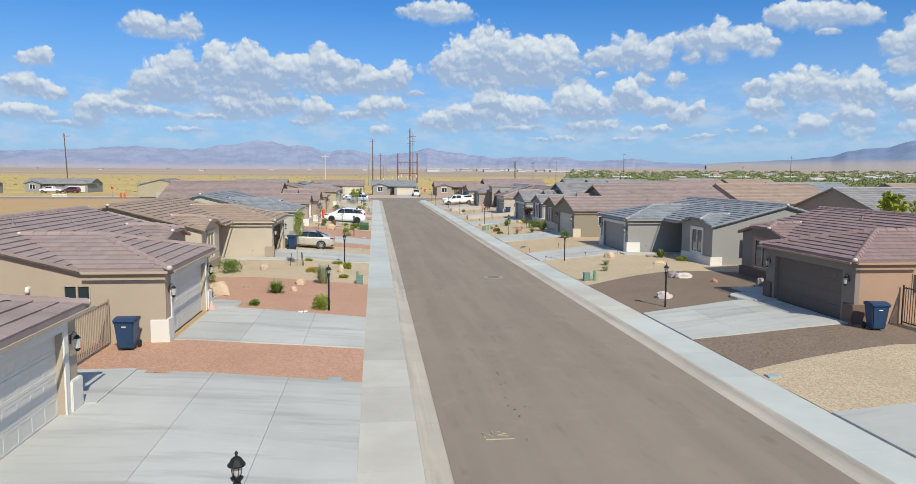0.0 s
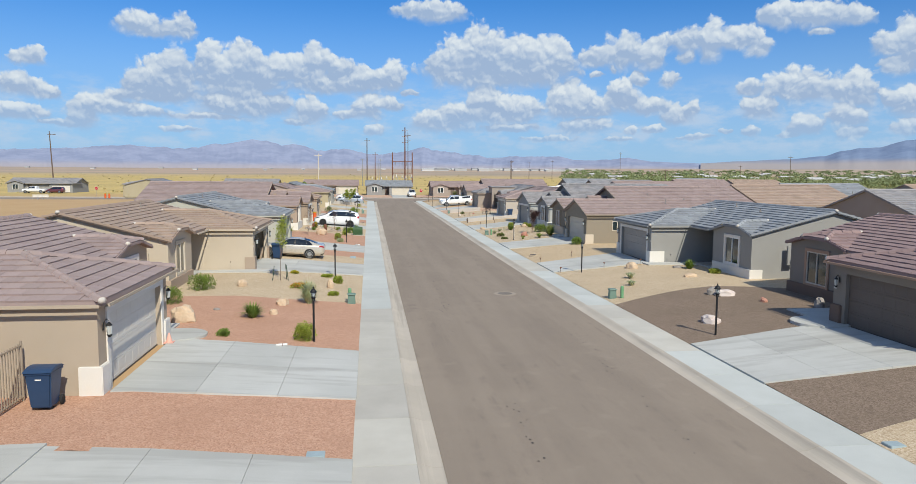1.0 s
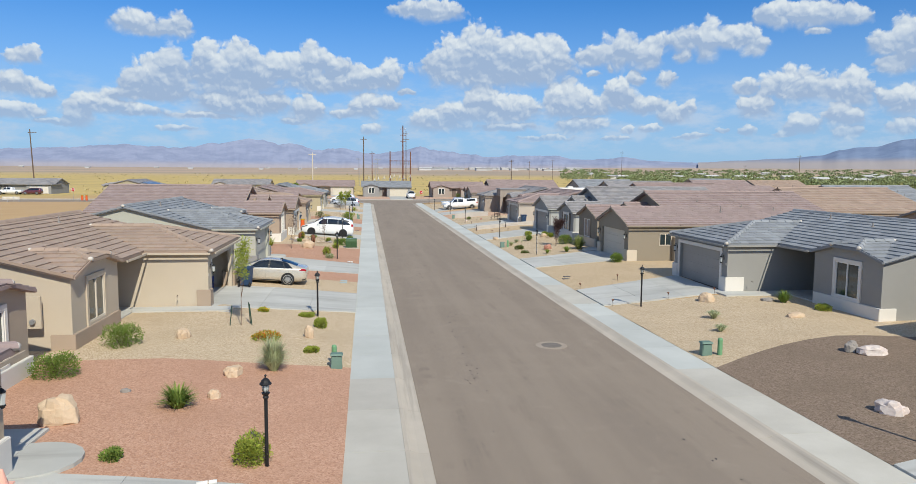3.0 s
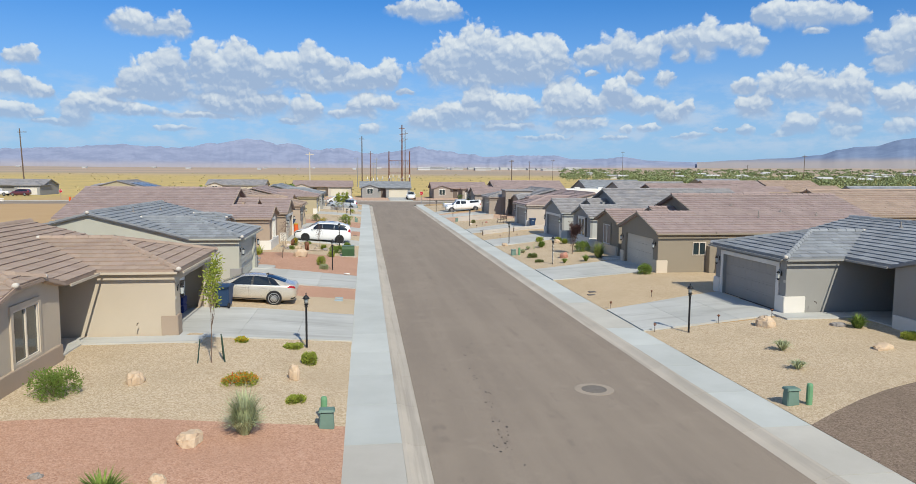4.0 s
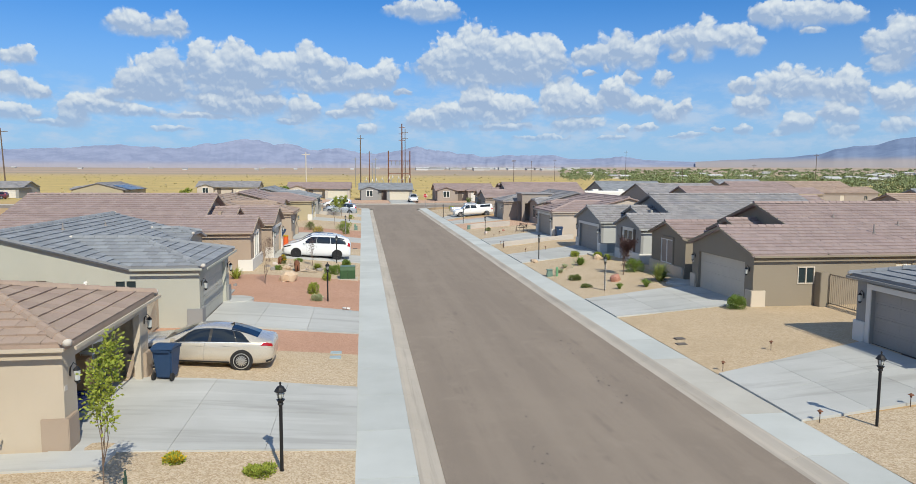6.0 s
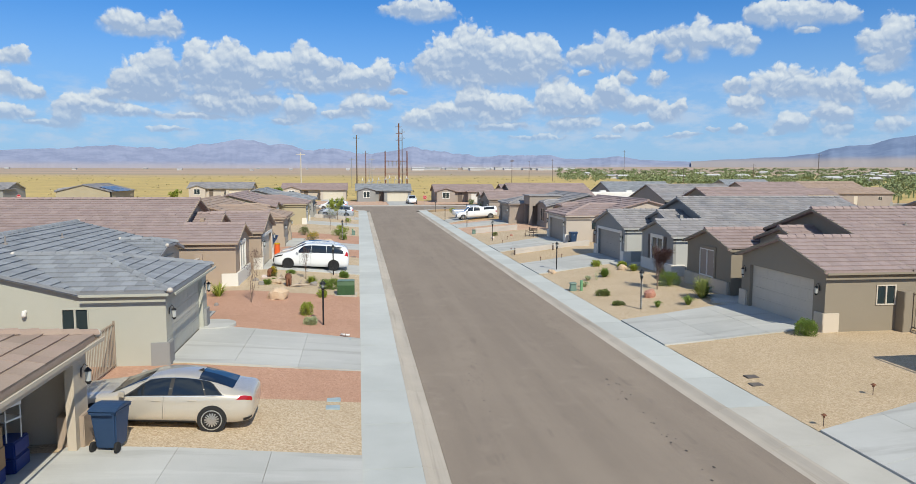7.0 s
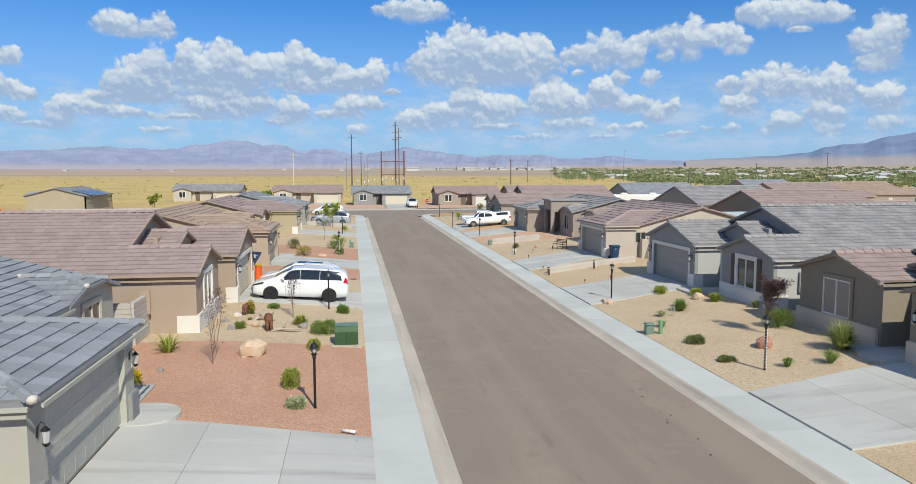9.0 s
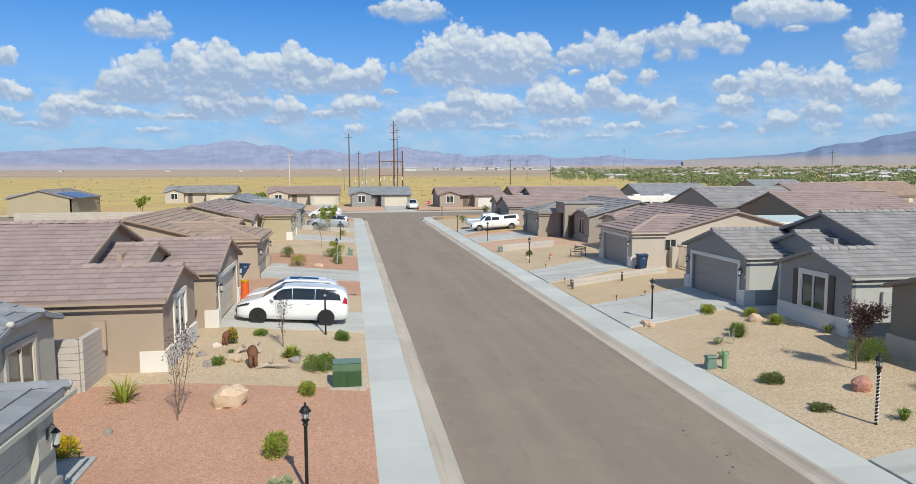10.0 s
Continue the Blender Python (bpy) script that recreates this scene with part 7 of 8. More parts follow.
# ---- street things ----


def garden_lamp(x, y, label="black post lamp with lantern head in gravel", wrap=False):
    """A slim post with a coach lantern."""
    t = thing("lamp_post", label, "lamp post", (x, y, lot(x, y) - 0.12), group="post lamps along the street")
    part("base", Shape().lathe([(0.11, 0.0), (0.11, 0.05), (0.06, 0.09), (0.05, 0.14)], 12), BLACK, t)
    part("post", Shape().tube([(0, 0, 0.05), (0, 0, 1.72)], 0.04, 10), BLACK, t)
    part("collar", Shape().lathe([(0.04, 1.66), (0.07, 1.7), (0.05, 1.74), (0.09, 1.79), (0.1, 1.81)], 10), BLACK, t)
    cage = Shape()
    for k in range(6):
        a = k * math.pi / 3
        cage.tube([(math.cos(a) * 0.04, math.sin(a) * 0.04, 1.8), (math.cos(a) * 0.072, math.sin(a) * 0.072, 1.88), (math.cos(a) * 0.085, math.sin(a) * 0.085, 2.02)], 0.006, 4)
    part("cage", cage, BLACK, t)
    part("lantern_glass", Shape().lathe([(0.032, 1.81), (0.062, 1.87), (0.076, 1.95), (0.076, 2.02)], 12), LAMP_GLASS, t, smooth=True)
    part("lantern_roof", Shape().lathe([(0.135, 2.0), (0.133, 2.02), (0.105, 2.05), (0.08, 2.1), (0.05, 2.125), (0.02, 2.14), (0.018, 2.17), (0.03, 2.19), (0.0, 2.23)], 14), BLACK, t)
    if wrap:
        s = Shape()
        s.tube([(0.047 * math.cos(i * 0.75), 0.047 * math.sin(i * 0.75), 0.15 + i * 0.0125) for i in range(120)], 0.018, 5)
        part("ribbon", s, WHITE, t, "white ribbon wound round the post", smooth=True)
    return t


for x, y in ((-1.7, 32.1), (-1.68, 48.6), (-1.66, 70.0), (-1.75, 85.7), (-1.63, 130.1), (14.1, 31.75), (14.05, 49.6), (13.9, 86.4), (13.5, 108.7), (13.6, 126.4), (13.4, 161.8), (12.4, 139.5), (-1.68, 10.5)):
    garden_lamp(x, y)
garden_lamp(14.15, 71.8, "black post lamp wrapped in white ribbon", True)
garden_lamp(-1.66, 110.2, "black post lamp wrapped in white ribbon", True)

BIN = surface("blue_plastic", (0.028, 0.06, 0.13), (0.022, 0.05, 0.11), 2, 0.45, blotch=0.1)


def wheeled_bin(x, y, turn, z=None):
    """A big wheeled refuse bin with hinged lid."""
    t = thing("wheeled_bin", "dark blue wheeled refuse bin with closed lid", "refuse bin", (x, y, lot(x, y) + 0.012 if z is None else z), turn, "refuse bins")
    b = Shape()
    b.poly([(-0.24, -0.27, 0.06), (0.24, -0.27, 0.06), (0.24, 0.22, 0.06), (-0.24, 0.22, 0.06), (-0.31, -0.37, 0.98), (0.31, -0.37, 0.98), (0.31, 0.33, 0.98), (-0.31, 0.33, 0.98)], [(3, 2, 1, 0), (4, 5, 6, 7), (0, 1, 5, 4), (1, 2, 6, 5), (2, 3, 7, 6), (3, 0, 4, 7)])
    part("body", b, BIN, t, bevel=0.035)
    r = Shape()
    r.box(-0.33, 0.33, -0.39, 0.35, 0.93, 1.0)
    part("rim", r, BIN, t, bevel=0.015)
    lid = Shape()
    n = 6
    pts = []
    for i in range(n + 1):
        v = -0.42 + 0.8 * i / n
        h = 1.0 + 0.1 * math.sin(math.pi * min(max((v + 0.42) / 0.8, 0), 1)) ** 0.6
        pts += [(-0.34, v, h), (0.34, v, h)]
    lid.poly(pts + [(x_, y_, 1.0) for x_, y_, z_ in pts], [(2 * i, 2 * i + 1, 2 * i + 3, 2 * i + 2) for i in range(n)] + [(14 + 2 * i + 2, 14 + 2 * i + 3, 14 + 2 * i + 1, 14 + 2 * i) for i in range(n)] +
             [(2 * i + 2, 14 + 2 * i + 2, 14 + 2 * i, 2 * i) for i in range(n)] + [(2 * i + 1, 14 + 2 * i + 1, 14 + 2 * i + 3, 2 * i + 3) for i in range(n)] + [(0, 14, 15, 1), (12, 13, 27, 26)])
    part("lid", lid, BIN, t, bevel=0.008)
    part("handle_bar", Shape().tube([(-0.26, 0.42, 0.97), (0.26, 0.42, 0.97)], 0.02, 8), BIN, t)
    for sx in (-0.29, 0.29):
        part("wheel", Shape().lathe([(0.12, -0.03), (0.13, 0.0), (0.12, 0.03)], 16, (sx, 0.27, 0.125), "x"), TYRE, t)
    mark = Shape()
    mark.box(-0.07, 0.07, -0.354, -0.346, 0.8, 0.83)
    part("mark", mark, WHITE, t, "pale stamped bars")
    return t


for x, y, a in ((-7.77, 24.1, 0), (-5.92, 55.25, 170), (19.55, 24.7, -10), (-7.35, 101.0, 10), (19.6, 100.9, 0)):
    wheeled_bin(x, y, a)

IRON = surface("painted_iron", (0.33, 0.27, 0.21), (0.28, 0.23, 0.18), 3, 0.6)
DARK_IRON = surface("dark_iron", (0.09, 0.06, 0.05), (0.07, 0.05, 0.04), 3, 0.6)


def gate(x0, y0, x1, y1, h, mat, label):
    """A picket gate of square bars in a frame."""
    d = Vector((x1 - x0, y1 - y0, 0))
    n = int(d.length / 0.13)
    t = thing("metal_gate", label, "gate", (0, 0, 0), group="side-yard gates")
    za, zb = lot(x0, y0), lot(x1, y1)

    def at(f, z):
        return (x0 + d.x * f, y0 + d.y * f, za + (zb - za) * f + z)
    for z in (0.12, h - 0.06):
        part("rail", Shape().tube([at(0, z), at(1, z)], 0.025, 6), mat, t)
    for f in (0.0, 1.0):
        part("gate_post", Shape().tube([at(f, -0.2), at(f, h + 0.05)], 0.035, 8), mat, t)
    for k in range(1, n):
        part("picket", Shape().tube([at(k / n, 0.08), at(k / n, h)], 0.016, 4), mat, t)


gate(-8.57, 24.7, -8.57, 21.6, 1.55, IRON, "tan picket gate of slim iron bars")
gate(-8.15, 62.5, -8.15, 58.3, 1.55, IRON, "tan picket gate of slim iron bars")
gate(23.0, 64.4, 23.0, 58.2, 1.6, IRON, "tan iron picket gate between houses")
gate(21.3, 25.5, 21.3, 19.0, 1.55, DARK_IRON, "dark brown iron picket gate")
gate(22.6, 101.6, 22.6, 94.2, 1.6, IRON, "tan iron picket gate between houses")
b = Shape()
b.box(22.2, 22.6, 63.85, 64.45, 0.2, 2.2)
tagged(part("gate_pillar", b, STUCCO["olive"], bevel=0.02), "olive stucco pillar beside the gate", "pillar")
b = Shape()
b.box(21.9, 22.4, 101.0, 101.5, 0.2, 2.0)
tagged(part("gate_pillar", b, STUCCO["pale"], bevel=0.02), "pale stucco pillar beside the gate", "pillar")

GREEN_BOX = surface("utility_green", (0.15, 0.235, 0.195), (0.125, 0.2, 0.165), 2, 0.55, blotch=0.15)
OLIVE_BOX = surface("transformer_green", (0.045, 0.1, 0.04), (0.035, 0.08, 0.035), 2, 0.5, blotch=0.1)


def transformer(x, y):
    """Pad-mounted green transformer with sloped hood."""
    t = thing("transformer", "green pad-mounted utility transformer on concrete", "transformer", (x, y, lot(x, y)), 0)
    t.scale = (0.74, 0.74, 0.8)
    b = Shape()
    b.box(-0.85, 0.85, -0.7, 0.75, -0.1, 0.1)
    part("pad", b, KERB, t, bevel=0.02)
    b = Shape()
    b.poly([(-0.65, -0.5, 0.1), (0.65, -0.5, 0.1), (0.65, 0.6, 0.1), (-0.65, 0.6, 0.1), (-0.65, -0.5, 0.78), (0.65, -0.5, 0.78), (0.65, 0.6, 1.05), (-0.65, 0.6, 1.05), (-0.65, -0.3, 1.05), (0.65, -0.3, 1.05)],
           [(3, 2, 1, 0), (0, 1, 5, 4), (1, 2, 6, 9, 5), (2, 3, 7, 6), (3, 0, 4, 8, 7), (4, 5, 9, 8), (8, 9, 6, 7)])
    part("cabinet", b, OLIVE_BOX, t, bevel=0.015)
    b = Shape()
    b.box(-0.006, 0.006, -0.512, -0.498, 0.12, 0.78)
    part("door_seam", b, BLACK, t)
    b = Shape()
    b.box(-0.64, 0.64, -0.32, 0.58, 1.052, 1.075)
    part("lid", b, GREEN_BOX, t, bevel=0.01)


transformer(-0.78, 78.15)


def utility_box(x, y, tube=True):
    t = thing("utility_pedestal", "grey-green telecom pedestal box in gravel", "utility box", (x, y, lot(x, y)), group="telecom pedestals")
    b = Shape()
    b.box(-0.2, 0.2, -0.16, 0.16, -0.1, 0.45, 0.03)
    part("box", b, GREEN_BOX, t, bevel=0.02)
    b = Shape()
    b.box(-0.22, 0.22, -0.18, 0.18, 0.45, 0.52, 0.03)
    part("lid", b, GREEN_BOX, t, bevel=0.015)
    if tube:
        t = thing("utility_tube", "pale green plastic cable marker tube", "utility tube", (x + (0.45 if x > 5 else -0.1), y - 0.2 if x > 5 else y + 0.5, lot(x, y)), group="cable marker tubes")
        part("tube", Shape().lathe([(0.09, -0.1), (0.09, 0.62), (0.07, 0.68), (0.0, 0.7)], 12), surface("pale_green", (0.16, 0.34, 0.18), (0.14, 0.3, 0.16), 2, 0.5), t)


for x, y, q in ((12.98, 40.7, True), (-0.5, 40.3, True), (12.6, 78.3, True), (12.95, 117.0, False), (-0.6, 116.7, True), (-0.9, 152, False)):
    utility_box(x, y, q)


def meter_lid(x, y, w=0.42, d=0.34, material=None):
    """A flush meter box lid in the gravel."""
    b = Shape()
    b.box(x - w / 2, x + w / 2, y - d / 2, y + d / 2, lot(x, y) - 0.1, lot(x, y) + 0.05)
    t = thing("meter_box", "flush plastic water meter lid set in gravel", "meter box", (0, 0, 0), group="meter lids")
    part("lid", b, material or LID, t, bevel=0.012)


LID = surface("lid_grey", (0.36, 0.44, 0.46), (0.3, 0.37, 0.4), 4, 0.6)
DARK_LID = surface("lid_dark", (0.16, 0.14, 0.12), (0.12, 0.1, 0.09), 4, 0.7)
for x, y, m in ((-0.85, 21.35, LID), (-0.85, 58.7, LID), (-0.85, 59.4, LID), (12.95, 20.6, LID), (13.3, 60.1, DARK_LID), (13.0, 59.3, DARK_LID), (-0.5, 96.4, DARK_LID), (-0.6, 67.4, LID)):
    meter_lid(x, y, material=m)


COLLAR = surface("manhole_collar", (0.37, 0.31, 0.25), (0.31, 0.26, 0.21), 1.5, 0.9, 0.3, 40, blotch=0.3)


def manhole(x, y):
    t = thing("manhole_cover", "round iron manhole cover in a concrete collar", "manhole cover", (x, y, crown(x)), 0)
    part("collar", Shape().lathe([(0.62, -0.05), (0.62, 0.006), (0.42, 0.01)], 28), COLLAR, t)
    part("lid", Shape().lathe([(0.4, -0.03), (0.4, 0.016), (0.37, 0.02), (0.36, 0.014), (0.0, 0.015)], 28), surface("dusty_iron", (0.2, 0.175, 0.15), (0.16, 0.14, 0.12), 4, 0.8), t)


manhole(7.7, 42.9)
# painted utility letters on the road, worn
PAINT = surface("worn_road_paint", (0.52, 0.46, 0.3), (0.4, 0.35, 0.25), 3, 0.85, blotch=0.5)
mk = thing("road_marking", "worn pale survey marks painted on asphalt", "road marking", (0, 0, 0))
for pts in (((3.05, 16.55), (3.02, 16.9), (3.3, 16.58), (3.27, 16.95)), ((3.42, 16.92), (3.6, 16.75), (3.38, 16.66), (3.62, 16.58)), ((3.05, 16.42), (3.75, 16.38))):
    q = Shape()
    q.tube([(x, y, crown(x) + 0.002) for x, y in pts], 0.022, 4)
    part("stroke", q, PAINT, mk)


def tar_spots():
    rng = random.Random(12)
    s = Shape()
    for y0, x0 in ((20, 4.2), (40, 4.0), (46, 4.3), (62, 4.0), (27, 8.4), (70, 8.9), (57, 8.2), (88, 5.6)):
        for _ in range(26):
            y = y0 + rng.gauss(0, 2.6)
            x = x0 + (y - y0) * 0.05 + rng.gauss(0, 0.16)
            r = rng.uniform(0.012, 0.04)
            pts = [(x + math.cos(a) * r * rng.uniform(0.6, 1.2), y + math.sin(a) * r * rng.uniform(0.8, 1.9), crown(x) + 0.004) for a in [i * 1.0472 for i in range(6)]]
            s.poly(pts, [(0, 1, 2, 3, 4, 5)])
    tagged(part("tar_spots", s, surface("tar", (0.07, 0.06, 0.055), (0.1, 0.085, 0.075), 5, 0.8)), "dark worn tar spots scattered on asphalt", "tar spots", "", "stuff")


tar_spots()


def landing(side, x, y, r, yl):
    """Rounded concrete landing and walk beside a drive."""
    s = Shape()
    ring = [(x + math.cos(a) * r * 1.1, y + math.sin(a) * r) for a in [math.pi * 2 * i / 20 for i in range(20)]]
    s.prism(ring, 0.2, lot(x, y) + 0.066)
    tagged(part("walkway", s, DRIVE), "rounded concrete landing beside the drive", "walkway", "", "structure")


for sd, x, y, r in ((-1, -6.65, 32.0, 1.0), (-1, -6.35, 69.0, 0.95), (1, 18.8, 32.0, 1.1), (1, 18.9, 71.6, 0.9), (-1, -6.1, 107.4, 0.9)):
    landing(sd, x, y, r, 0)


def path_slab(x0, x1, y0, y1):
    s = Shape()
    s.box(x0, x1, y0, y1, 0.3, 0.574)
    structure(part("walkway", s, DRIVE), "concrete front walk to the porch", "walkway")


for q in ((-8.55, -6.62, 18.3, 21.45), (-11.5, -7.0, 31.4, 33.9), (-11.5, -5.5, 48.3, 49.3), (-11.5, -9.6, 46.4, 48.29), (-11.5, -6.7, 68.95, 71.8), (18.7, 22.2, 49.9, 51.05), (22.21, 24.6, 48.0, 51.05), (18.9, 24.6, 31.6, 34.6), (18.3, 22.4, 70.95, 73.1), (18.0, 22.0, 85.1, 86.9)):
    path_slab(*q)

# ---- planting ----
def leaf_mat(name, a, b):
    """Thin leaves that let some light through."""
    m = surface(name, a, b, 3.0, 0.7, 0.0, 8.0, vary=0.3, blotch=0.3, island=True, spec=0.2)
    t = m.node_tree
    body = next(q for q in t.nodes if q.type == "BSDF_PRINCIPLED")
    end = next(q for q in t.nodes if q.type == "OUTPUT_MATERIAL")
    thin, both = t.nodes.new("ShaderNodeBsdfTranslucent"), t.nodes.new("ShaderNodeMixShader")
    t.links.new(body.inputs["Base Color"].links[0].from_socket, thin.inputs[0])
    both.inputs[0].default_value = 0.35
    t.links.new(body.outputs[0], both.inputs[1])
    t.links.new(thin.outputs[0], both.inputs[2])
    t.links.new(both.outputs[0], end.inputs[0])
    return m


GREEN = leaf_mat("leaf_green", (0.24, 0.33, 0.075), (0.17, 0.25, 0.06))
OLIVE = leaf_mat("leaf_olive", (0.24, 0.28, 0.1), (0.18, 0.22, 0.08))
LIME = leaf_mat("leaf_lime", (0.38, 0.43, 0.08), (0.29, 0.34, 0.065))
YELLOW = leaf_mat("petal_yellow", (0.72, 0.5, 0.03), (0.6, 0.42, 0.03))
GREY_GREEN = leaf_mat("leaf_grey_green", (0.51, 0.55, 0.34), (0.42, 0.46, 0.26))
FEATHER = leaf_mat("leaf_feathery", (0.38, 0.42, 0.14), (0.3, 0.35, 0.11))
PURPLE = leaf_mat("leaf_purple", (0.13, 0.075, 0.07), (0.085, 0.05, 0.048))
BARK = surface("bark", (0.2, 0.14, 0.1), (0.13, 0.09, 0.07), 6, 0.9, 0.4, 30)


def leaf(s, p, d, w, l, rng):
    """One folded leaf blade from p along d."""
    side = d.cross(Vector((rng.uniform(-1, 1), rng.uniform(-1, 1), rng.uniform(-1, 1)))).normalized() * w
    m = p + d * l * 0.5
    s.poly([p, m + side, p + d * l, m - side], [(0, 1, 2, 3)])


def shrub(x, y, r, h, mat, n=260, bloom=None, label="rounded green desert shrub in gravel", size=0.056, seed=0, bloom_share=0.45, bloom_label="bright yellow blossom"):
    rng = random.Random(int(x * 97 + y * 13) + seed)
    t = thing("shrub", label, "shrub", (x, y, lot(x, y) - 0.02), group="front yard shrubs")
    st, lv, fl = Shape(), Shape(), Shape()
    for k in range(7):
        a = rng.uniform(0, 6.283)
        e = Vector((math.cos(a) * r * 0.6, math.sin(a) * r * 0.6, h * 0.7))
        st.tube([(0, 0, 0), tuple(e * 0.5 + Vector((0, 0, h * 0.08))), tuple(e)], [0.02, 0.014, 0.006], 4)
    lobes = [(rng.uniform(0, 6.283), rng.uniform(0.25, 0.6), rng.uniform(0.75, 1.1)) for _ in range(6)]
    r, h = r * 0.88, h * 0.92
    for _ in range(int(n * 8.0)):
        a, q, hh = rng.choice(lobes)
        c = Vector((math.cos(a) * r * q, math.sin(a) * r * q, h * 0.42 * hh))
        d = Vector((rng.gauss(0, 1), rng.gauss(0, 1), rng.gauss(0.25, 0.9))).normalized()
        p = c + Vector((d.x * r * 0.5, d.y * r * 0.5, d.z * h * 0.48)) * rng.choice((rng.uniform(0.45, 0.9), rng.uniform(0.75, 1.0), rng.uniform(0.85, 1.05), rng.uniform(0.9, 1.3)))
        p.z = max(p.z, 0.02)
        g = (d + Vector((rng.gauss(0, 0.25), rng.gauss(0, 0.25), 0.6))).normalized()
        leaf(fl if bloom and rng.random() < bloom_share and d.z > 0 else lv, p, g, size * rng.uniform(0.26, 0.45), size * rng.uniform(0.7, 1.3), rng)
    part("stems", st, BARK, t)
    tagged(part("foliage", lv, mat, t), "", "", "", "stuff")
    if fl.v:
        tagged(part("blossom", fl, bloom, t), bloom_label, "", "", "stuff")


def tuft(x, y, r, h, mat, n=90, label="spiky clump of desert grass in gravel", w=0.012, kind="grass_clump", upright=False):
    """A fan of narrow blades from one crown."""
    rng = random.Random(int(x * 53 + y * 31))
    t = thing(kind, label, "desert plant", (x, y, lot(x, y) - 0.01), group="desert plants")
    s = Shape()
    for _ in range(n):
        a, q = rng.uniform(0, 6.283), rng.uniform(0.15, 1.0)
        o = Vector((math.cos(a), math.sin(a), 0))
        p0 = o * 0.04
        p1 = o * r * q * 0.55 + Vector((0, 0, h * rng.uniform(0.5, 0.75)))
        p2 = o * r * q + Vector((0, 0, h * rng.uniform(0.55, 1.0) * (1.15 - 0.6 * q)))
        if upright:          # straight stems that fan out into a dome
            e = 1.42 * q ** 0.75
            top = Vector((o.x * math.sin(e) * r * 1.1, o.y * math.sin(e) * r * 1.1, (math.cos(e) + 0.1) * h)) * rng.uniform(0.75, 1.05)
            p0, p1, p2 = o * rng.uniform(0.0, 0.12), top * 0.55 + Vector((0, 0, 0.14 * h)), top
        sd = Vector((-o.y, o.x, 0)) * w
        s.poly([p0 - sd, p0 + sd, p1 + sd, p1 - sd], [(0, 1, 2, 3)])
        s.poly([p1 - sd, p1 + sd, p2], [(0, 1, 2)])
    tagged(part("foliage", s, mat, t), "", "", "", "stuff")


def rock(x, y, w, d, h, mat, label, seed=1, turn=0.0):
    rng = random.Random(seed)
    bm = bmesh.new()
    bmesh.ops.create_icosphere(bm, subdivisions=3, radius=1.0)
    for v in bm.verts:
        c = v.co.copy()
        k = 1 + 0.28 * noise.noise(c * 1.1 + Vector((seed * 3.1, 0, 0))) + 0.12 * noise.noise(c * 2.7 + Vector((0, seed, 0)))
        q = Vector((round(c.x * 2.2) / 2.2, round(c.y * 2.2) / 2.2, round(c.z * 2.2) / 2.2))
        c = c.lerp(q, 0.45) * k
        v.co = Vector((c.x * w / 2, c.y * d / 2, c.z * h * 0.6 + h * 0.35))
    me = bpy.data.meshes.new("boulder")
    bm.to_mesh(me)
    bm.free()
    me.materials.append(mat)
    ob = new("boulder", me)
    ob.matrix_basis = pose(x, y, lot(x, y) - 0.03, 0, 0, turn)
    tagged(ob, label, "boulder", "yard boulders")


SANDSTONE = surface("sandstone", (0.55, 0.4, 0.27), (0.62, 0.5, 0.37), 1.5, 0.9, 0.5, 12, blotch=0.3)
QUARTZ = surface("pale_quartz", (0.58, 0.48, 0.44), (0.68, 0.62, 0.58), 2.5, 0.8, 0.4, 14, blotch=0.25)
REDSTONE = surface("red_stone", (0.42, 0.2, 0.15), (0.48, 0.27, 0.2), 2.0, 0.9, 0.5, 12, blotch=0.3)
GREYSTONE = surface("grey_stone", (0.26, 0.24, 0.22), (0.33, 0.3, 0.28), 2.0, 0.9, 0.5, 12, blotch=0.3)
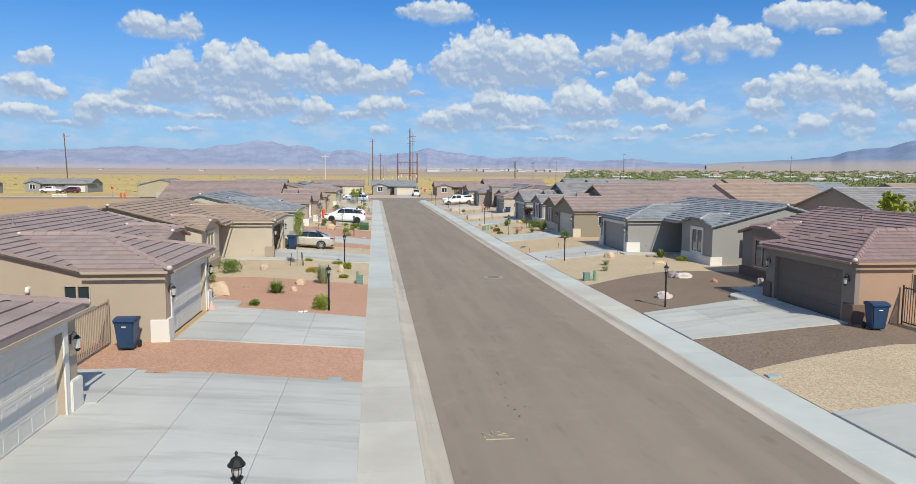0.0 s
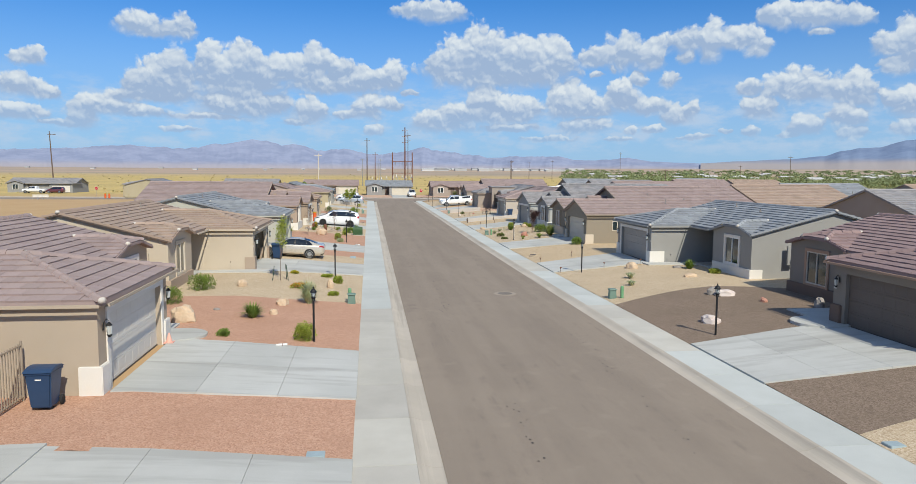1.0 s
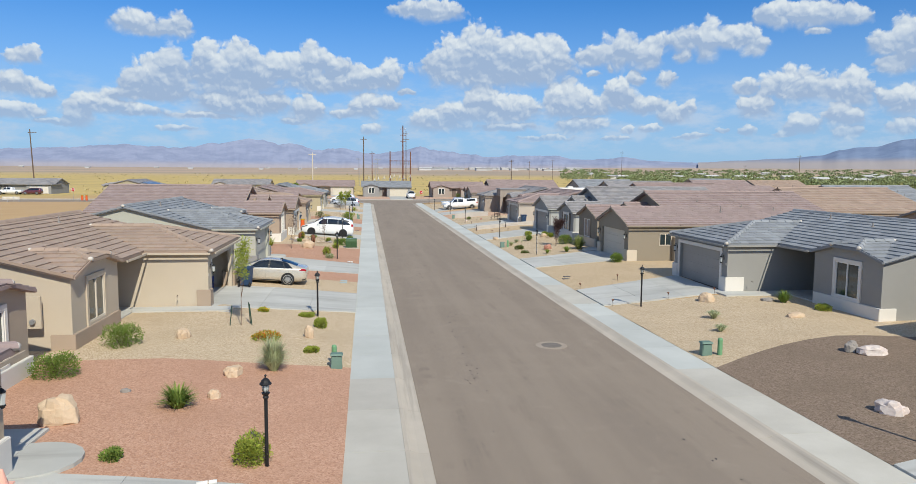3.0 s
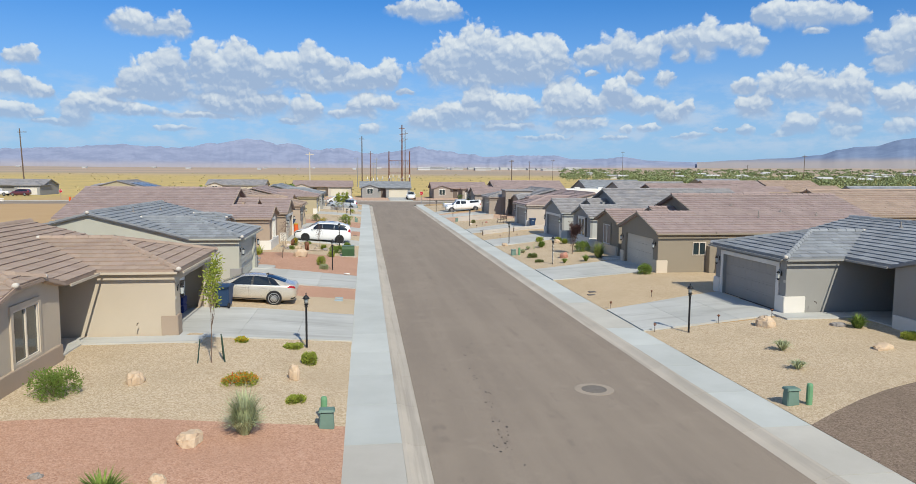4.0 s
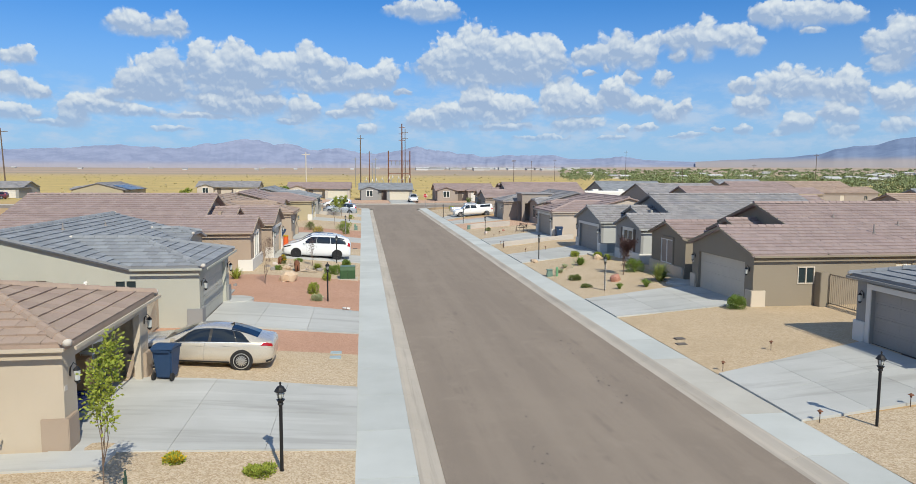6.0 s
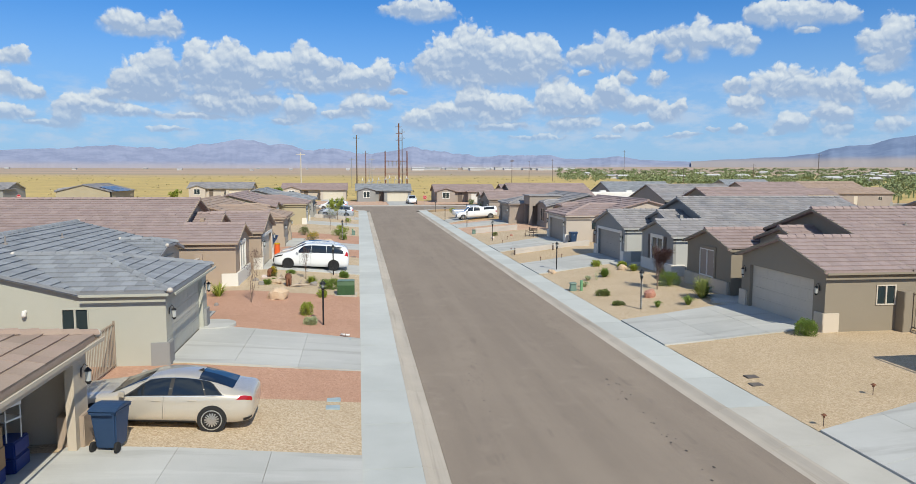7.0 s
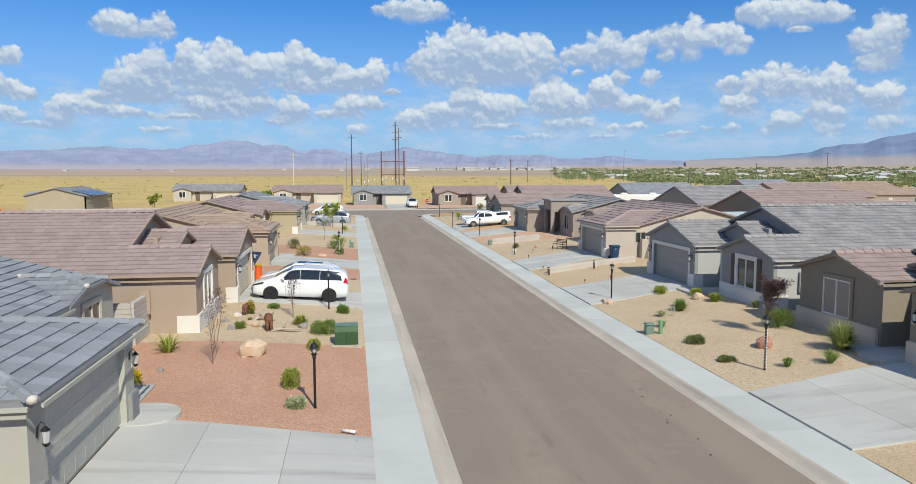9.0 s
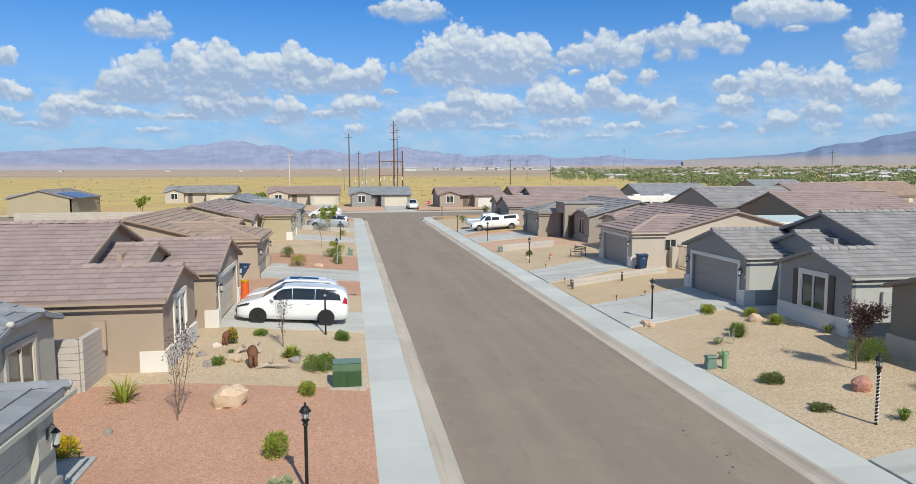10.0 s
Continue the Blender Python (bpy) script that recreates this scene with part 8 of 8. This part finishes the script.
for x, y, r, h, m, n in ((-8.1, 42.3, 0.75, 0.95, GREEN, 420), (-8.7, 38.6, 0.8, 0.9, GREEN, 420), (-2.12, 32.3, 0.5, 0.72, LIME, 320), (-5.05, 32.2, 0.28, 0.3, GREEN, 140), (-2.15, 48.45, 0.42, 0.2, LIME, 220), (-1.48, 42.15, 0.3, 0.25, LIME, 200), (-1.4, 46.35, 0.33, 0.5, LIME, 260),
                         (-2.52, 72.0, 0.4, 0.7, LIME, 280), (-2.22, 69.95, 0.32, 0.4, GREY_GREEN, 220), (-1.75, 79.9, 0.65, 0.7, GREEN, 420), (-0.95, 84.8, 0.45, 0.5, GREEN, 300), (-2.1, 77.0, 0.32, 0.5, LIME, 220), (-4.4, 85.1, 0.45, 0.28, GREEN, 220), (-5.4, 80.2, 0.3, 0.35, GREEN, 160),
                         (-5.6, 112.8, 0.7, 1.1, OLIVE, 260), (-2.2, 114.6, 1.0, 0.9, GREEN, 360), (-1.6, 110.6, 0.5, 0.7, GREEN, 220), (-1.6, 120.0, 0.6, 0.7, LIME, 160), (-2.2, 123.5, 0.5, 0.6, LIME, 160), (-1.5, 136, 0.5, 0.7, LIME, 160),
                         (18.1, 64.2, 0.5, 0.75, GREEN, 420), (18.05, 77.0, 0.8, 0.95, GREEN, 420), (13.6, 76.0, 0.5, 0.42, OLIVE, 300), (13.5, 73.2, 0.36, 0.26, OLIVE, 200), (16.88, 86.4, 0.5, 0.5, LIME, 260), (18.15, 84.9, 0.5, 0.5, LIME, 260), (14.6, 113.0, 0.4, 0.5, OLIVE, 140), (21.35, 46.0, 0.4, 0.35, LIME, 220),
                         (15.4, 152.0, 0.7, 0.9, OLIVE, 200), (18.7, 147.0, 0.9, 2.0, OLIVE, 300), (16, 158, 0.7, 0.8, LIME, 160), (-7.3, 30.6, 0.2, 0.3, LIME, 60), (21.6, 92.6, 0.4, 0.5, GREEN, 120)):
    shrub(x, y, r, h, m, n)
for x, y, r, h in ((-4.17, 48.95, 0.3, 0.2), (-5.35, 83.5, 0.3, 0.75), (-4.4, 108.0, 0.9, 1.0)):
    shrub(x, y, r, h, OLIVE if h > 0.5 else LIME, 220, YELLOW, "low shrub covered in yellow blossom")
shrub(-7.6, 71.95, 0.5, 0.6, LIME, 240, YELLOW, "bushy shrub covered in yellow blossom", 0.06, 0, 0.6)
ORANGE = leaf_mat("petal_orange", (0.62, 0.16, 0.03), (0.72, 0.34, 0.03))
shrub(-3.3, 43.75, 0.62, 0.36, LIME, 300, ORANGE, "spreading lantana with orange and yellow blossom", 0.05, 0, 0.4, "orange blossom")
tuft(-2.5, 39.6, 0.66, 1.25, GREY_GREEN, 750, "tall silvery grass clump in gravel", 0.008, "grass_clump", True)
tuft(18.0, 72.9, 0.85, 1.25, FEATHER, 520, "tall feathery green shrub against the house", 0.012, "feathery_shrub", True)
for x, y, r, h, m in ((-4.5, 35.65, 0.75, 0.8, GREEN), (20.7, 48.1, 0.6, 0.75, GREEN), (15.85, 81.9, 0.65, 0.75, GREEN), (18.3, 83.0, 0.6, 0.6, LIME), (16.2, 82.8, 0.45, 0.5, GREEN), (-2.9, 81.6, 0.6, 0.6, LIME)):
    tuft(x, y, r * 0.85, h * 0.9, m, 330, "spiky green yucca rosette in gravel", 0.013, "yucca", True)
for x, y, r, h, m in ((15.9, 45.8, 0.55, 0.5, GREY_GREEN), (15.1, 43.6, 0.5, 0.4, GREY_GREEN), (16.6, 71.6, 0.6, 0.6, GREEN), (15.05, 71.8, 0.4, 0.45, GREEN), (14.5, 81.2, 0.45, 0.4, GREY_GREEN), (13.6, 79.2, 0.5, 0.45, GREY_GREEN), (-6.9, 34.6, 0.3, 0.4, LIME), (-5.2, 81.9, 0.2, 0.2, GREEN), (19.3, 80.9, 0.4, 0.5, OLIVE)):
    tuft(x, y, r, h, m, 130)
tuft(-7.38, 76.15, 0.75, 0.85, LIME, 70, "sparse yellow-green plant with radiating stems", 0.02, "desert_shrub", True)
tuft(15.0, 81.0, 0.35, 1.2, GREY_GREEN, 14, "wispy dry flower stalks rising from gravel", 0.006, "flower_stalks", True)
# the stone at (20.75, 35.0) stands for a garden statue, greyed for its shade
for i, (x, y, w, d, h, m) in enumerate(((-7.0, 34.5, 0.95, 0.7, 0.75, SANDSTONE), (-3.75, 36.6, 0.35, 0.3, 0.3, SANDSTONE), (-3.65, 38.9, 0.75, 0.5, 0.36, SANDSTONE), (-6.25, 43.4, 0.62, 0.5, 0.4, SANDSTONE), (-1.75, 44.45, 0.38, 0.3, 0.55, SANDSTONE), (-6.2, 36.8, 0.3, 0.2, 0.15, GREYSTONE),
                                        (-4.25, 75.8, 1.15, 0.75, 0.72, SANDSTONE), (-5.7, 80.0, 0.4, 0.35, 0.28, GREYSTONE), (-4.9, 80.9, 0.9, 0.6, 0.3, SANDSTONE), (-2.75, 80.9, 0.5, 0.35, 0.28, GREYSTONE), (-6.2, 81.4, 0.4, 0.3, 0.2, GREYSTONE), (-5.9, 82.8, 0.4, 0.3, 0.2, QUARTZ), (-7.0, 73.5, 0.3, 0.2, 0.18, GREYSTONE),
                                        (14.85, 33.7, 0.85, 0.5, 0.42, QUARTZ), (18.15, 38.7, 1.0, 0.6, 0.35, QUARTZ), (17.75, 39.2, 0.5, 0.4, 0.45, GREYSTONE), (19.0, 36.6, 0.45, 0.35, 0.25, REDSTONE), (20.75, 35.0, 0.5, 0.45, 0.55, GREYSTONE), (17.3, 49.3, 0.8, 0.55, 0.5, SANDSTONE), (20.1, 48.5, 0.6, 0.4, 0.22, GREYSTONE),
                                        (19.2, 44.8, 0.9, 0.45, 0.25, SANDSTONE), (15.75, 74.4, 0.8, 0.6, 0.5, REDSTONE), (13.3, 85.5, 0.9, 0.5, 0.3, SANDSTONE), (17.8, 83.9, 0.65, 0.5, 0.4, SANDSTONE), (-3.0, 108.5, 0.8, 0.4, 0.25, SANDSTONE), (13.9, 110.5, 0.4, 0.4, 0.3, QUARTZ), (16.1, 111.5, 0.4, 0.3, 0.25, REDSTONE))):
    nm = {"sandstone": "tan sandstone", "pale_quartz": "pale pink quartz", "red_stone": "red stone", "grey_stone": "grey stone"}[m.name]
    rock(x, y, w, d, h, m, f"{nm} boulder resting on gravel", i + 1, i * 37)


def branchy(x, y, h, spread, label, leaf_m, n_leaf, seed, size=0.09, trunk=0.035, dense=3, stakes=0, first=0.36):
    """A small tree: trunk, forked limbs, twigs and leaves at the twigs."""
    rng = random.Random(seed)
    t = thing("tree", label, "tree", (x, y, lot(x, y) - 0.05), group="young yard trees")
    wood, lv = Shape(), Shape()
    tips = []

    def grow(p, d, l, r, level):
        q = p + d * l * 0.5 + Vector((rng.gauss(0, 0.04), rng.gauss(0, 0.04), 0)) * l
        e = p + d * l
        wood.tube([tuple(p), tuple(q), tuple(e)], [r, r * 0.8, r * 0.55], 6 if level < 2 else 4, False)
        if level >= 1 and dense > 3:
            tips.append((q, d))
        if level >= dense:
            tips.append((q, d))
            tips.append((e, d))
            return
        for _ in range(3 if level < 2 else 2):
            nd = (d + Vector((rng.gauss(0, spread), rng.gauss(0, spread), rng.uniform(0.0, 0.35)))).normalized()
            grow(e if rng.random() < 0.7 else q, nd, max(l, h * 0.27 * 0.8 ** level) * rng.uniform(0.6, 0.85), r * 0.55, level + 1)
    grow(Vector((0, 0, 0)), Vector((0.02, 0.02, 1)).normalized(), h * first, trunk, 0)
    part("trunk", wood, BARK, t)
    for _ in range(n_leaf):
        p, d = rng.choice(tips)
        dd = (d * 0.4 + Vector((rng.gauss(0, 1), rng.gauss(0, 1), rng.gauss(0.2, 1)))).normalized()
        leaf(lv, p + dd * rng.uniform(0.02, 0.22), dd, size * 0.35, size * rng.uniform(0.8, 1.5), rng)
    if lv.v:
        tagged(part("crown", lv, leaf_m, t), "", "", "", "stuff")
    for k in range(stakes):
        sx = (-0.42, 0.42, 0.3)[k]
        st = thing("tree_stake", "dark green wooden tree stake leaning in gravel", "stake", (x + sx, y - 0.2 + 0.35 * k, lot(x, y) - 0.1), group="tree stakes")
        part("stake", Shape().tube([(0, 0, 0), (-sx * 0.25, 0.05, 0.95)], 0.022, 6), STAKE, st)


STAKE = surface("stake_green", (0.035, 0.07, 0.05), (0.03, 0.055, 0.04), 3, 0.7)
branchy(-4.6, 45.9, 2.75, 0.1, "slim young tree with fresh green crown", LIME, 1300, 4, 0.07, 0.022, 3, 3, 0.44)
branchy(-5.45, 74.4, 3.7, 0.17, "bare young tree with a few purple leaves", PURPLE, 420, 9, 0.055, 0.03, 4, 0, 0.11)
branchy(-3.38, 83.2, 2.9, 0.15, "bare young tree with a few purple leaves", PURPLE, 340, 15, 0.055, 0.032, 4, 0, 0.15)
branchy(16.95, 76.2, 3.5, 0.13, "young purple-leaved plum tree in gravel", PURPLE, 3200, 21, 0.065, 0.04, 4, 0, 0.2)
branchy(-3.3, 122.0, 2.4, 0.35, "slim young tree with sparse leaves", OLIVE, 120, 25, 0.09, 0.025, 3)
branchy(-3.0, 139.6, 3.4, 0.75, "young palo verde tree with airy green crown", LIME, 1800, 31, 0.14, 0.05, 4)
branchy(17.6, 149, 2.6, 0.4, "young green tree beside the drive", OLIVE, 500, 33, 0.12, 0.04, 3)
branchy(38.0, 46.5, 5.0, 0.4, "leafy green tree behind the roofs", LIME, 900, 35, 0.3, 0.08, 3)
branchy(-14.2, 171.0, 4.2, 0.5, "leafy green tree by the far houses", GREEN, 700, 37, 0.25, 0.07, 3)
branchy(-33.0, 172.0, 4.0, 0.45, "leafy green tree by the block wall", LIME, 700, 39, 0.25, 0.07, 3)


def path_light(x, y):
    t = thing("path_light", "small dark solar path light beside the drive", "path light", (x, y, lot(x, y)), group="solar path lights")
    part("stem", Shape().tube([(0, 0, -0.1), (0, 0, 0.32)], 0.012, 6), DARK_IRON, t)
    part("cap", Shape().lathe([(0.03, 0.27), (0.035, 0.33), (0.085, 0.34), (0.02, 0.39)], 10), RUST, t)


for x, y in ((12.75, 55.5), (12.85, 50.3), (15.9, 50.6), (15.6, 57.2), (18.4, 50.6), (14.0, 91.3), (15.8, 91.6), (13.2, 98.3), (17.0, 109.0), (15.0, 108.2), (13.8, 105.0)):
    path_light(x, y)


def bollard(x, y):
    """A dark square bollard lamp beside a drive."""
    t = thing("bollard_lamp", "dark metal bollard lamp beside the drive", "bollard lamp", (x, y, lot(x, y) - 0.05), group="bollard lamps")
    part("post", Shape().box(-0.05, 0.05, -0.05, 0.05, 0, 0.52), DARK_IRON, t, bevel=0.008)
    part("lens", Shape().box(-0.045, 0.045, -0.045, 0.045, 0.52, 0.6), LAMP_GLASS, t)
    part("cap", Shape().box(-0.065, 0.065, -0.065, 0.065, 0.6, 0.66, 0.02), DARK_IRON, t, bevel=0.006)


bollard(13.05, 96.2)
bollard(16.6, 97.0)


def statue(x, y, turn, h):
    """A cut-out animal garden figure as one plain shape."""
    s = Shape()
    s.tube([(-0.3 * h, 0, 0.55 * h), (0.05 * h, 0, 0.62 * h), (0.4 * h, 0, 0.66 * h), (0.62 * h, 0, 0.6 * h)], [0.16 * h, 0.24 * h, 0.2 * h, 0.1 * h], 10)
    for a, b in ((-0.22, 0.1), (-0.22, -0.1), (0.3, 0.1), (0.3, -0.1)):
        s.tube([(a * h, b * h, 0.55 * h), (a * h, b * h, 0)], [0.09 * h, 0.07 * h], 8)
    ob = part("garden_statue", s, RUST, None, smooth=True)
    ob.matrix_basis = pose(x, y, lot(x, y), 0, 0, turn)
    tagged(ob, "rust-brown metal animal statue standing in gravel", "statue", "garden statues")


statue(-4.15, 80.1, 100, 0.85)
statue(-5.6, 83.2, 80, 0.62)
DRIFT = surface("driftwood", (0.5, 0.42, 0.34), (0.4, 0.33, 0.27), 3, 0.9, 0.4, 20)
for x, y, a, k in ((-3.45, 79.9, 5, 1.0), (-4.75, 82.0, 60, 0.9), (-4.3, 82.4, 110, 0.8)):
    rng = random.Random(int(a))
    t = thing("driftwood", "bleached twisted driftwood lying on gravel", "driftwood", (x, y, lot(x, y) + 0.05), a, "driftwood")
    s = Shape().tube([(-0.6 * k, 0, 0.02), (-0.2 * k, 0.06, 0.12), (0.2 * k, -0.04, 0.1), (0.7 * k, 0.05, 0.02)], [0.05, 0.08, 0.06, 0.02], 7)
    s.tube([(-0.1 * k, 0, 0.1), (0.05, 0.1, 0.35), (0.2 * k, 0.05, 0.5)], [0.05, 0.03, 0.012], 6)
    s.tube([(0.1 * k, 0, 0.1), (-0.1, -0.1, 0.3), (-0.15 * k, -0.05, 0.42)], [0.04, 0.025, 0.012], 6)
    part("wood", s, DRIFT, t, smooth=True)


def cone(x, y):
    t = thing("traffic_cone", "small faded orange-pink safety cone", "cone", (x, y, lot(x, y) + 0.04))
    m = surface("faded_orange", (0.78, 0.42, 0.34), (0.7, 0.38, 0.31), 4, 0.6)
    b = Shape()
    b.box(-0.16, 0.16, -0.16, 0.16, 0, 0.03)
    part("foot", b, m, t)
    part("shell", Shape().lathe([(0.11, 0.03), (0.03, 0.34), (0.02, 0.35)], 12), m, t)


cone(-6.55, 30.75)


def orange_bin(x, y):
    t = thing("barrel", "tall orange plastic barrel with yellow top", "barrel", (x, y, lot(x, y)))
    part("shell", Shape().lathe([(0.2, 0), (0.22, 0.1), (0.2, 0.95), (0.2, 1.05)], 14), surface("orange_plastic", (0.75, 0.13, 0.03), (0.65, 0.11, 0.03), 3, 0.5), t)
    part("top", Shape().lathe([(0.22, 1.05), (0.22, 1.12), (0.05, 1.15)], 14), YELLOW, t)


orange_bin(-6.2, 92.9)
orange_bin(-60.0, 177.4)
orange_bin(-59.2, 177.6)


def stop_sign(x, y):
    t = thing("stop_sign", "red octagonal stop sign on a steel post", "sign", (x, y, lot(x, y)))
    part("post", Shape().tube([(0, 0.03, -0.2), (0, 0.03, 2.6)], 0.03, 6), STEEL, t)
    red = surface("sign_red", (0.5, 0.02, 0.03), (0.45, 0.02, 0.03), 3, 0.4)
    part("border", Shape().lathe([(0.4, -0.008), (0.4, 0.008)], 8, (0, 0.0, 2.2), "y"), WHITE, t)
    part("plate", Shape().lathe([(0.37, -0.014), (0.37, 0.0)], 8, (0, 0.0, 2.2), "y"), red, t)
    txt = bpy.data.curves.new("lettering", "FONT")
    txt.body, txt.size, txt.align_x, txt.extrude = "STOP", 0.24, "CENTER", 0.002
    ob = new("lettering", txt)
    ob.parent, ob.matrix_basis = t, pose(0, -0.02, 2.12, 90, 0, 0)
    txt.materials.append(WHITE)


stop_sign(12.6, 173.0)
stop_sign(-63.0, 180.5)
for i in range(3):
    x = -71 + i * 0.9
    t = thing("barricade", "white and orange striped road barricade", "barricade", (x, 168 + 0.3 * i, lot(x, 168)), group="road barricades")
    for z in (0.5, 0.85):
        b = Shape()
        b.box(-0.6, 0.6, -0.02, 0.02, z, z + 0.2)
        part("board", b, WHITE, t)
    for dx in (-0.5, 0.5):
        part("leg", Shape().tube([(dx, -0.25, -0.05), (dx, 0, 1.1), (dx, 0.25, -0.05)], 0.02, 5), STEEL, t)


def bench(x, y, turn):
    t = thing("garden_bench", "dark metal garden bench with curved arms", "bench", (x, y, lot(x, y)), turn)
    for k in range(4):
        b = Shape()
        b.box(-0.6, 0.6, -0.2 + 0.11 * k, -0.12 + 0.11 * k, 0.42, 0.45)
        part("seat_slat", b, DARK_IRON, t)
    for k in range(3):
        b = Shape()
        b.box(-0.6, 0.6, 0.24, 0.27, 0.55 + 0.12 * k, 0.62 + 0.12 * k)
        part("back_slat", b, DARK_IRON, t)
    for sx in (-0.58, 0.58):
        part("side_frame", Shape().tube([(sx, -0.24, 0), (sx, -0.22, 0.6), (sx, 0.22, 0.62), (sx, 0.28, 0.95), (sx, 0.26, 0.3), (sx, 0.34, 0)], 0.025, 6), DARK_IRON, t)


bench(17.7, 109.2, -60)


def hose_bib(x, y, z):
    t = thing("hose_tap", "small bronze hose tap on a stucco wall", "tap", (x, y, z), group="hose taps")
    part("tap", Shape().tube([(0, 0.02, 0), (0, -0.09, 0), (0, -0.13, -0.06)], 0.02, 6), DARK_IRON, t)


def meter_panel(x, y, z, mat, w=0.5, h=1.1):
    t = thing("electric_meter", "wall-mounted electric meter panel painted like the wall", "meter", (x, y, z), group="electric meters")
    b = Shape()
    b.box(-w / 2, w / 2, -0.1, 0.02, 0, h)
    part("cabinet", b, mat, t, bevel=0.01)
    part("dial", Shape().lathe([(0.09, -0.06), (0.09, 0.04), (0.0, 0.05)], 14, (0, -0.14, 0.25), "y"), STEEL, t)


hose_bib(-7.9, 49.15, 1.1)
hose_bib(20.6, 50.85, 1.1)
meter_panel(-10.6, 41.55, 1.35, STUCCO["sand"])
meter_panel(24.5, 43.25, 1.35, STUCCO["grey"])
meter_panel(-9.0, 79.2, 1.4, STUCCO["brown"], 0.45, 1.0)
meter_panel(21.2, 80.0, 1.4, STUCCO["ash"], 0.45, 1.0)


def paper_roll(x, y, turn):
    """A rolled newspaper in a plastic sleeve."""
    t = thing("newspaper", "rolled newspaper in a white sleeve on concrete", "newspaper", (x, y, lot(x, y) + 0.1), turn, "rolled newspapers")
    part("roll", Shape().tube([(-0.2, 0, 0), (0.2, 0, 0)], [0.045, 0.05], 10), WHITE, t, smooth=True)
    part("rubber_band", Shape().tube([(0.02, 0, 0), (0.035, 0, 0)], 0.053, 10), RUST, t)


paper_roll(-2.75, 30.95, 10)
paper_roll(-0.65, 67.9, -25)


def wall_light(x, y, z):
    """A small barn lamp on a side wall."""
    t = thing("wall_light", "small white outdoor lamp on a stucco wall", "wall light", (x, y, z), group="side wall lamps")
    part("plate", Shape().lathe([(0.06, -0.03), (0.06, 0.02)], 12, (0, 0, 0), "y"), WHITE, t)
    part("shade", Shape().lathe([(0.05, -0.16), (0.075, -0.1), (0.05, 0.03), (0.02, 0.06)], 12, (0, -0.1, 0)), WHITE, t, smooth=True)


wall_light(-11.2, 24.98, 2.45)
wall_light(-10.9, 62.58, 2.45)
wall_light(27.0, 64.28, 2.45)

# contents of the open garage
def carton(x, y, w, d, h, z=0.5):
    t = thing("cardboard_box", "brown cardboard box stored in the garage", "box", (x, y, z), group="garage boxes")
    b = Shape()
    b.box(-w / 2, w / 2, -d / 2, d / 2, 0, h)
    part("carton", b, CARD, t, bevel=0.01)


CARD = surface("cardboard", (0.4, 0.25, 0.13), (0.35, 0.22, 0.12), 2, 0.85)
BLUE_TUB = surface("blue_tub", (0.02, 0.05, 0.22), (0.02, 0.04, 0.18), 2, 0.4)
for x, y, w, d, h, z in ((-7.75, 53.3, 0.6, 0.5, 0.45, 0.86), (-7.75, 53.3, 0.55, 0.48, 0.42, 1.31), (-8.5, 54.4, 0.7, 0.6, 0.55, 0.5), (-8.5, 54.5, 0.6, 0.55, 0.5, 1.05), (-9.4, 54.6, 0.8, 0.7, 0.9, 0.5), (-9.4, 53.0, 0.7, 0.6, 0.6, 0.5), (-10.4, 54.6, 0.7, 0.6, 1.2, 0.5)):
    carton(x, y, w, d, h, z)
for x, y, z in ((-7.75, 53.3, 0.5), (-7.6, 52.3, 0.5), (-7.7, 54.3, 0.5), (-7.7, 54.3, 0.86)):
    t = thing("storage_tub", "dark blue plastic storage tub in the garage", "tub", (x, y, z), group="storage tubs")
    b = Shape()
    b.box(-0.25, 0.25, -0.35, 0.35, 0, 0.34)
    part("tub", b, BLUE_TUB, t, bevel=0.03)
t = thing("chair", "white chair stacked in the open garage", "chair", (-7.75, 54.25, 1.2), 250)
b = Shape()
b.box(-0.22, 0.22, -0.22, 0.22, 0.44, 0.48)
part("seat", b, WHITE, t)
b = Shape()
b.box(-0.22, 0.22, 0.2, 0.23, 0.75, 0.95)
part("backrest", b, WHITE, t)
for sx in (-0.2, 0.2):
    part("leg", Shape().tube([(sx, -0.2, 0), (sx, -0.2, 0.44)], 0.016, 6), WHITE, t)
    part("leg", Shape().tube([(sx, 0.21, 0), (sx, 0.21, 0.95)], 0.016, 6), WHITE, t)
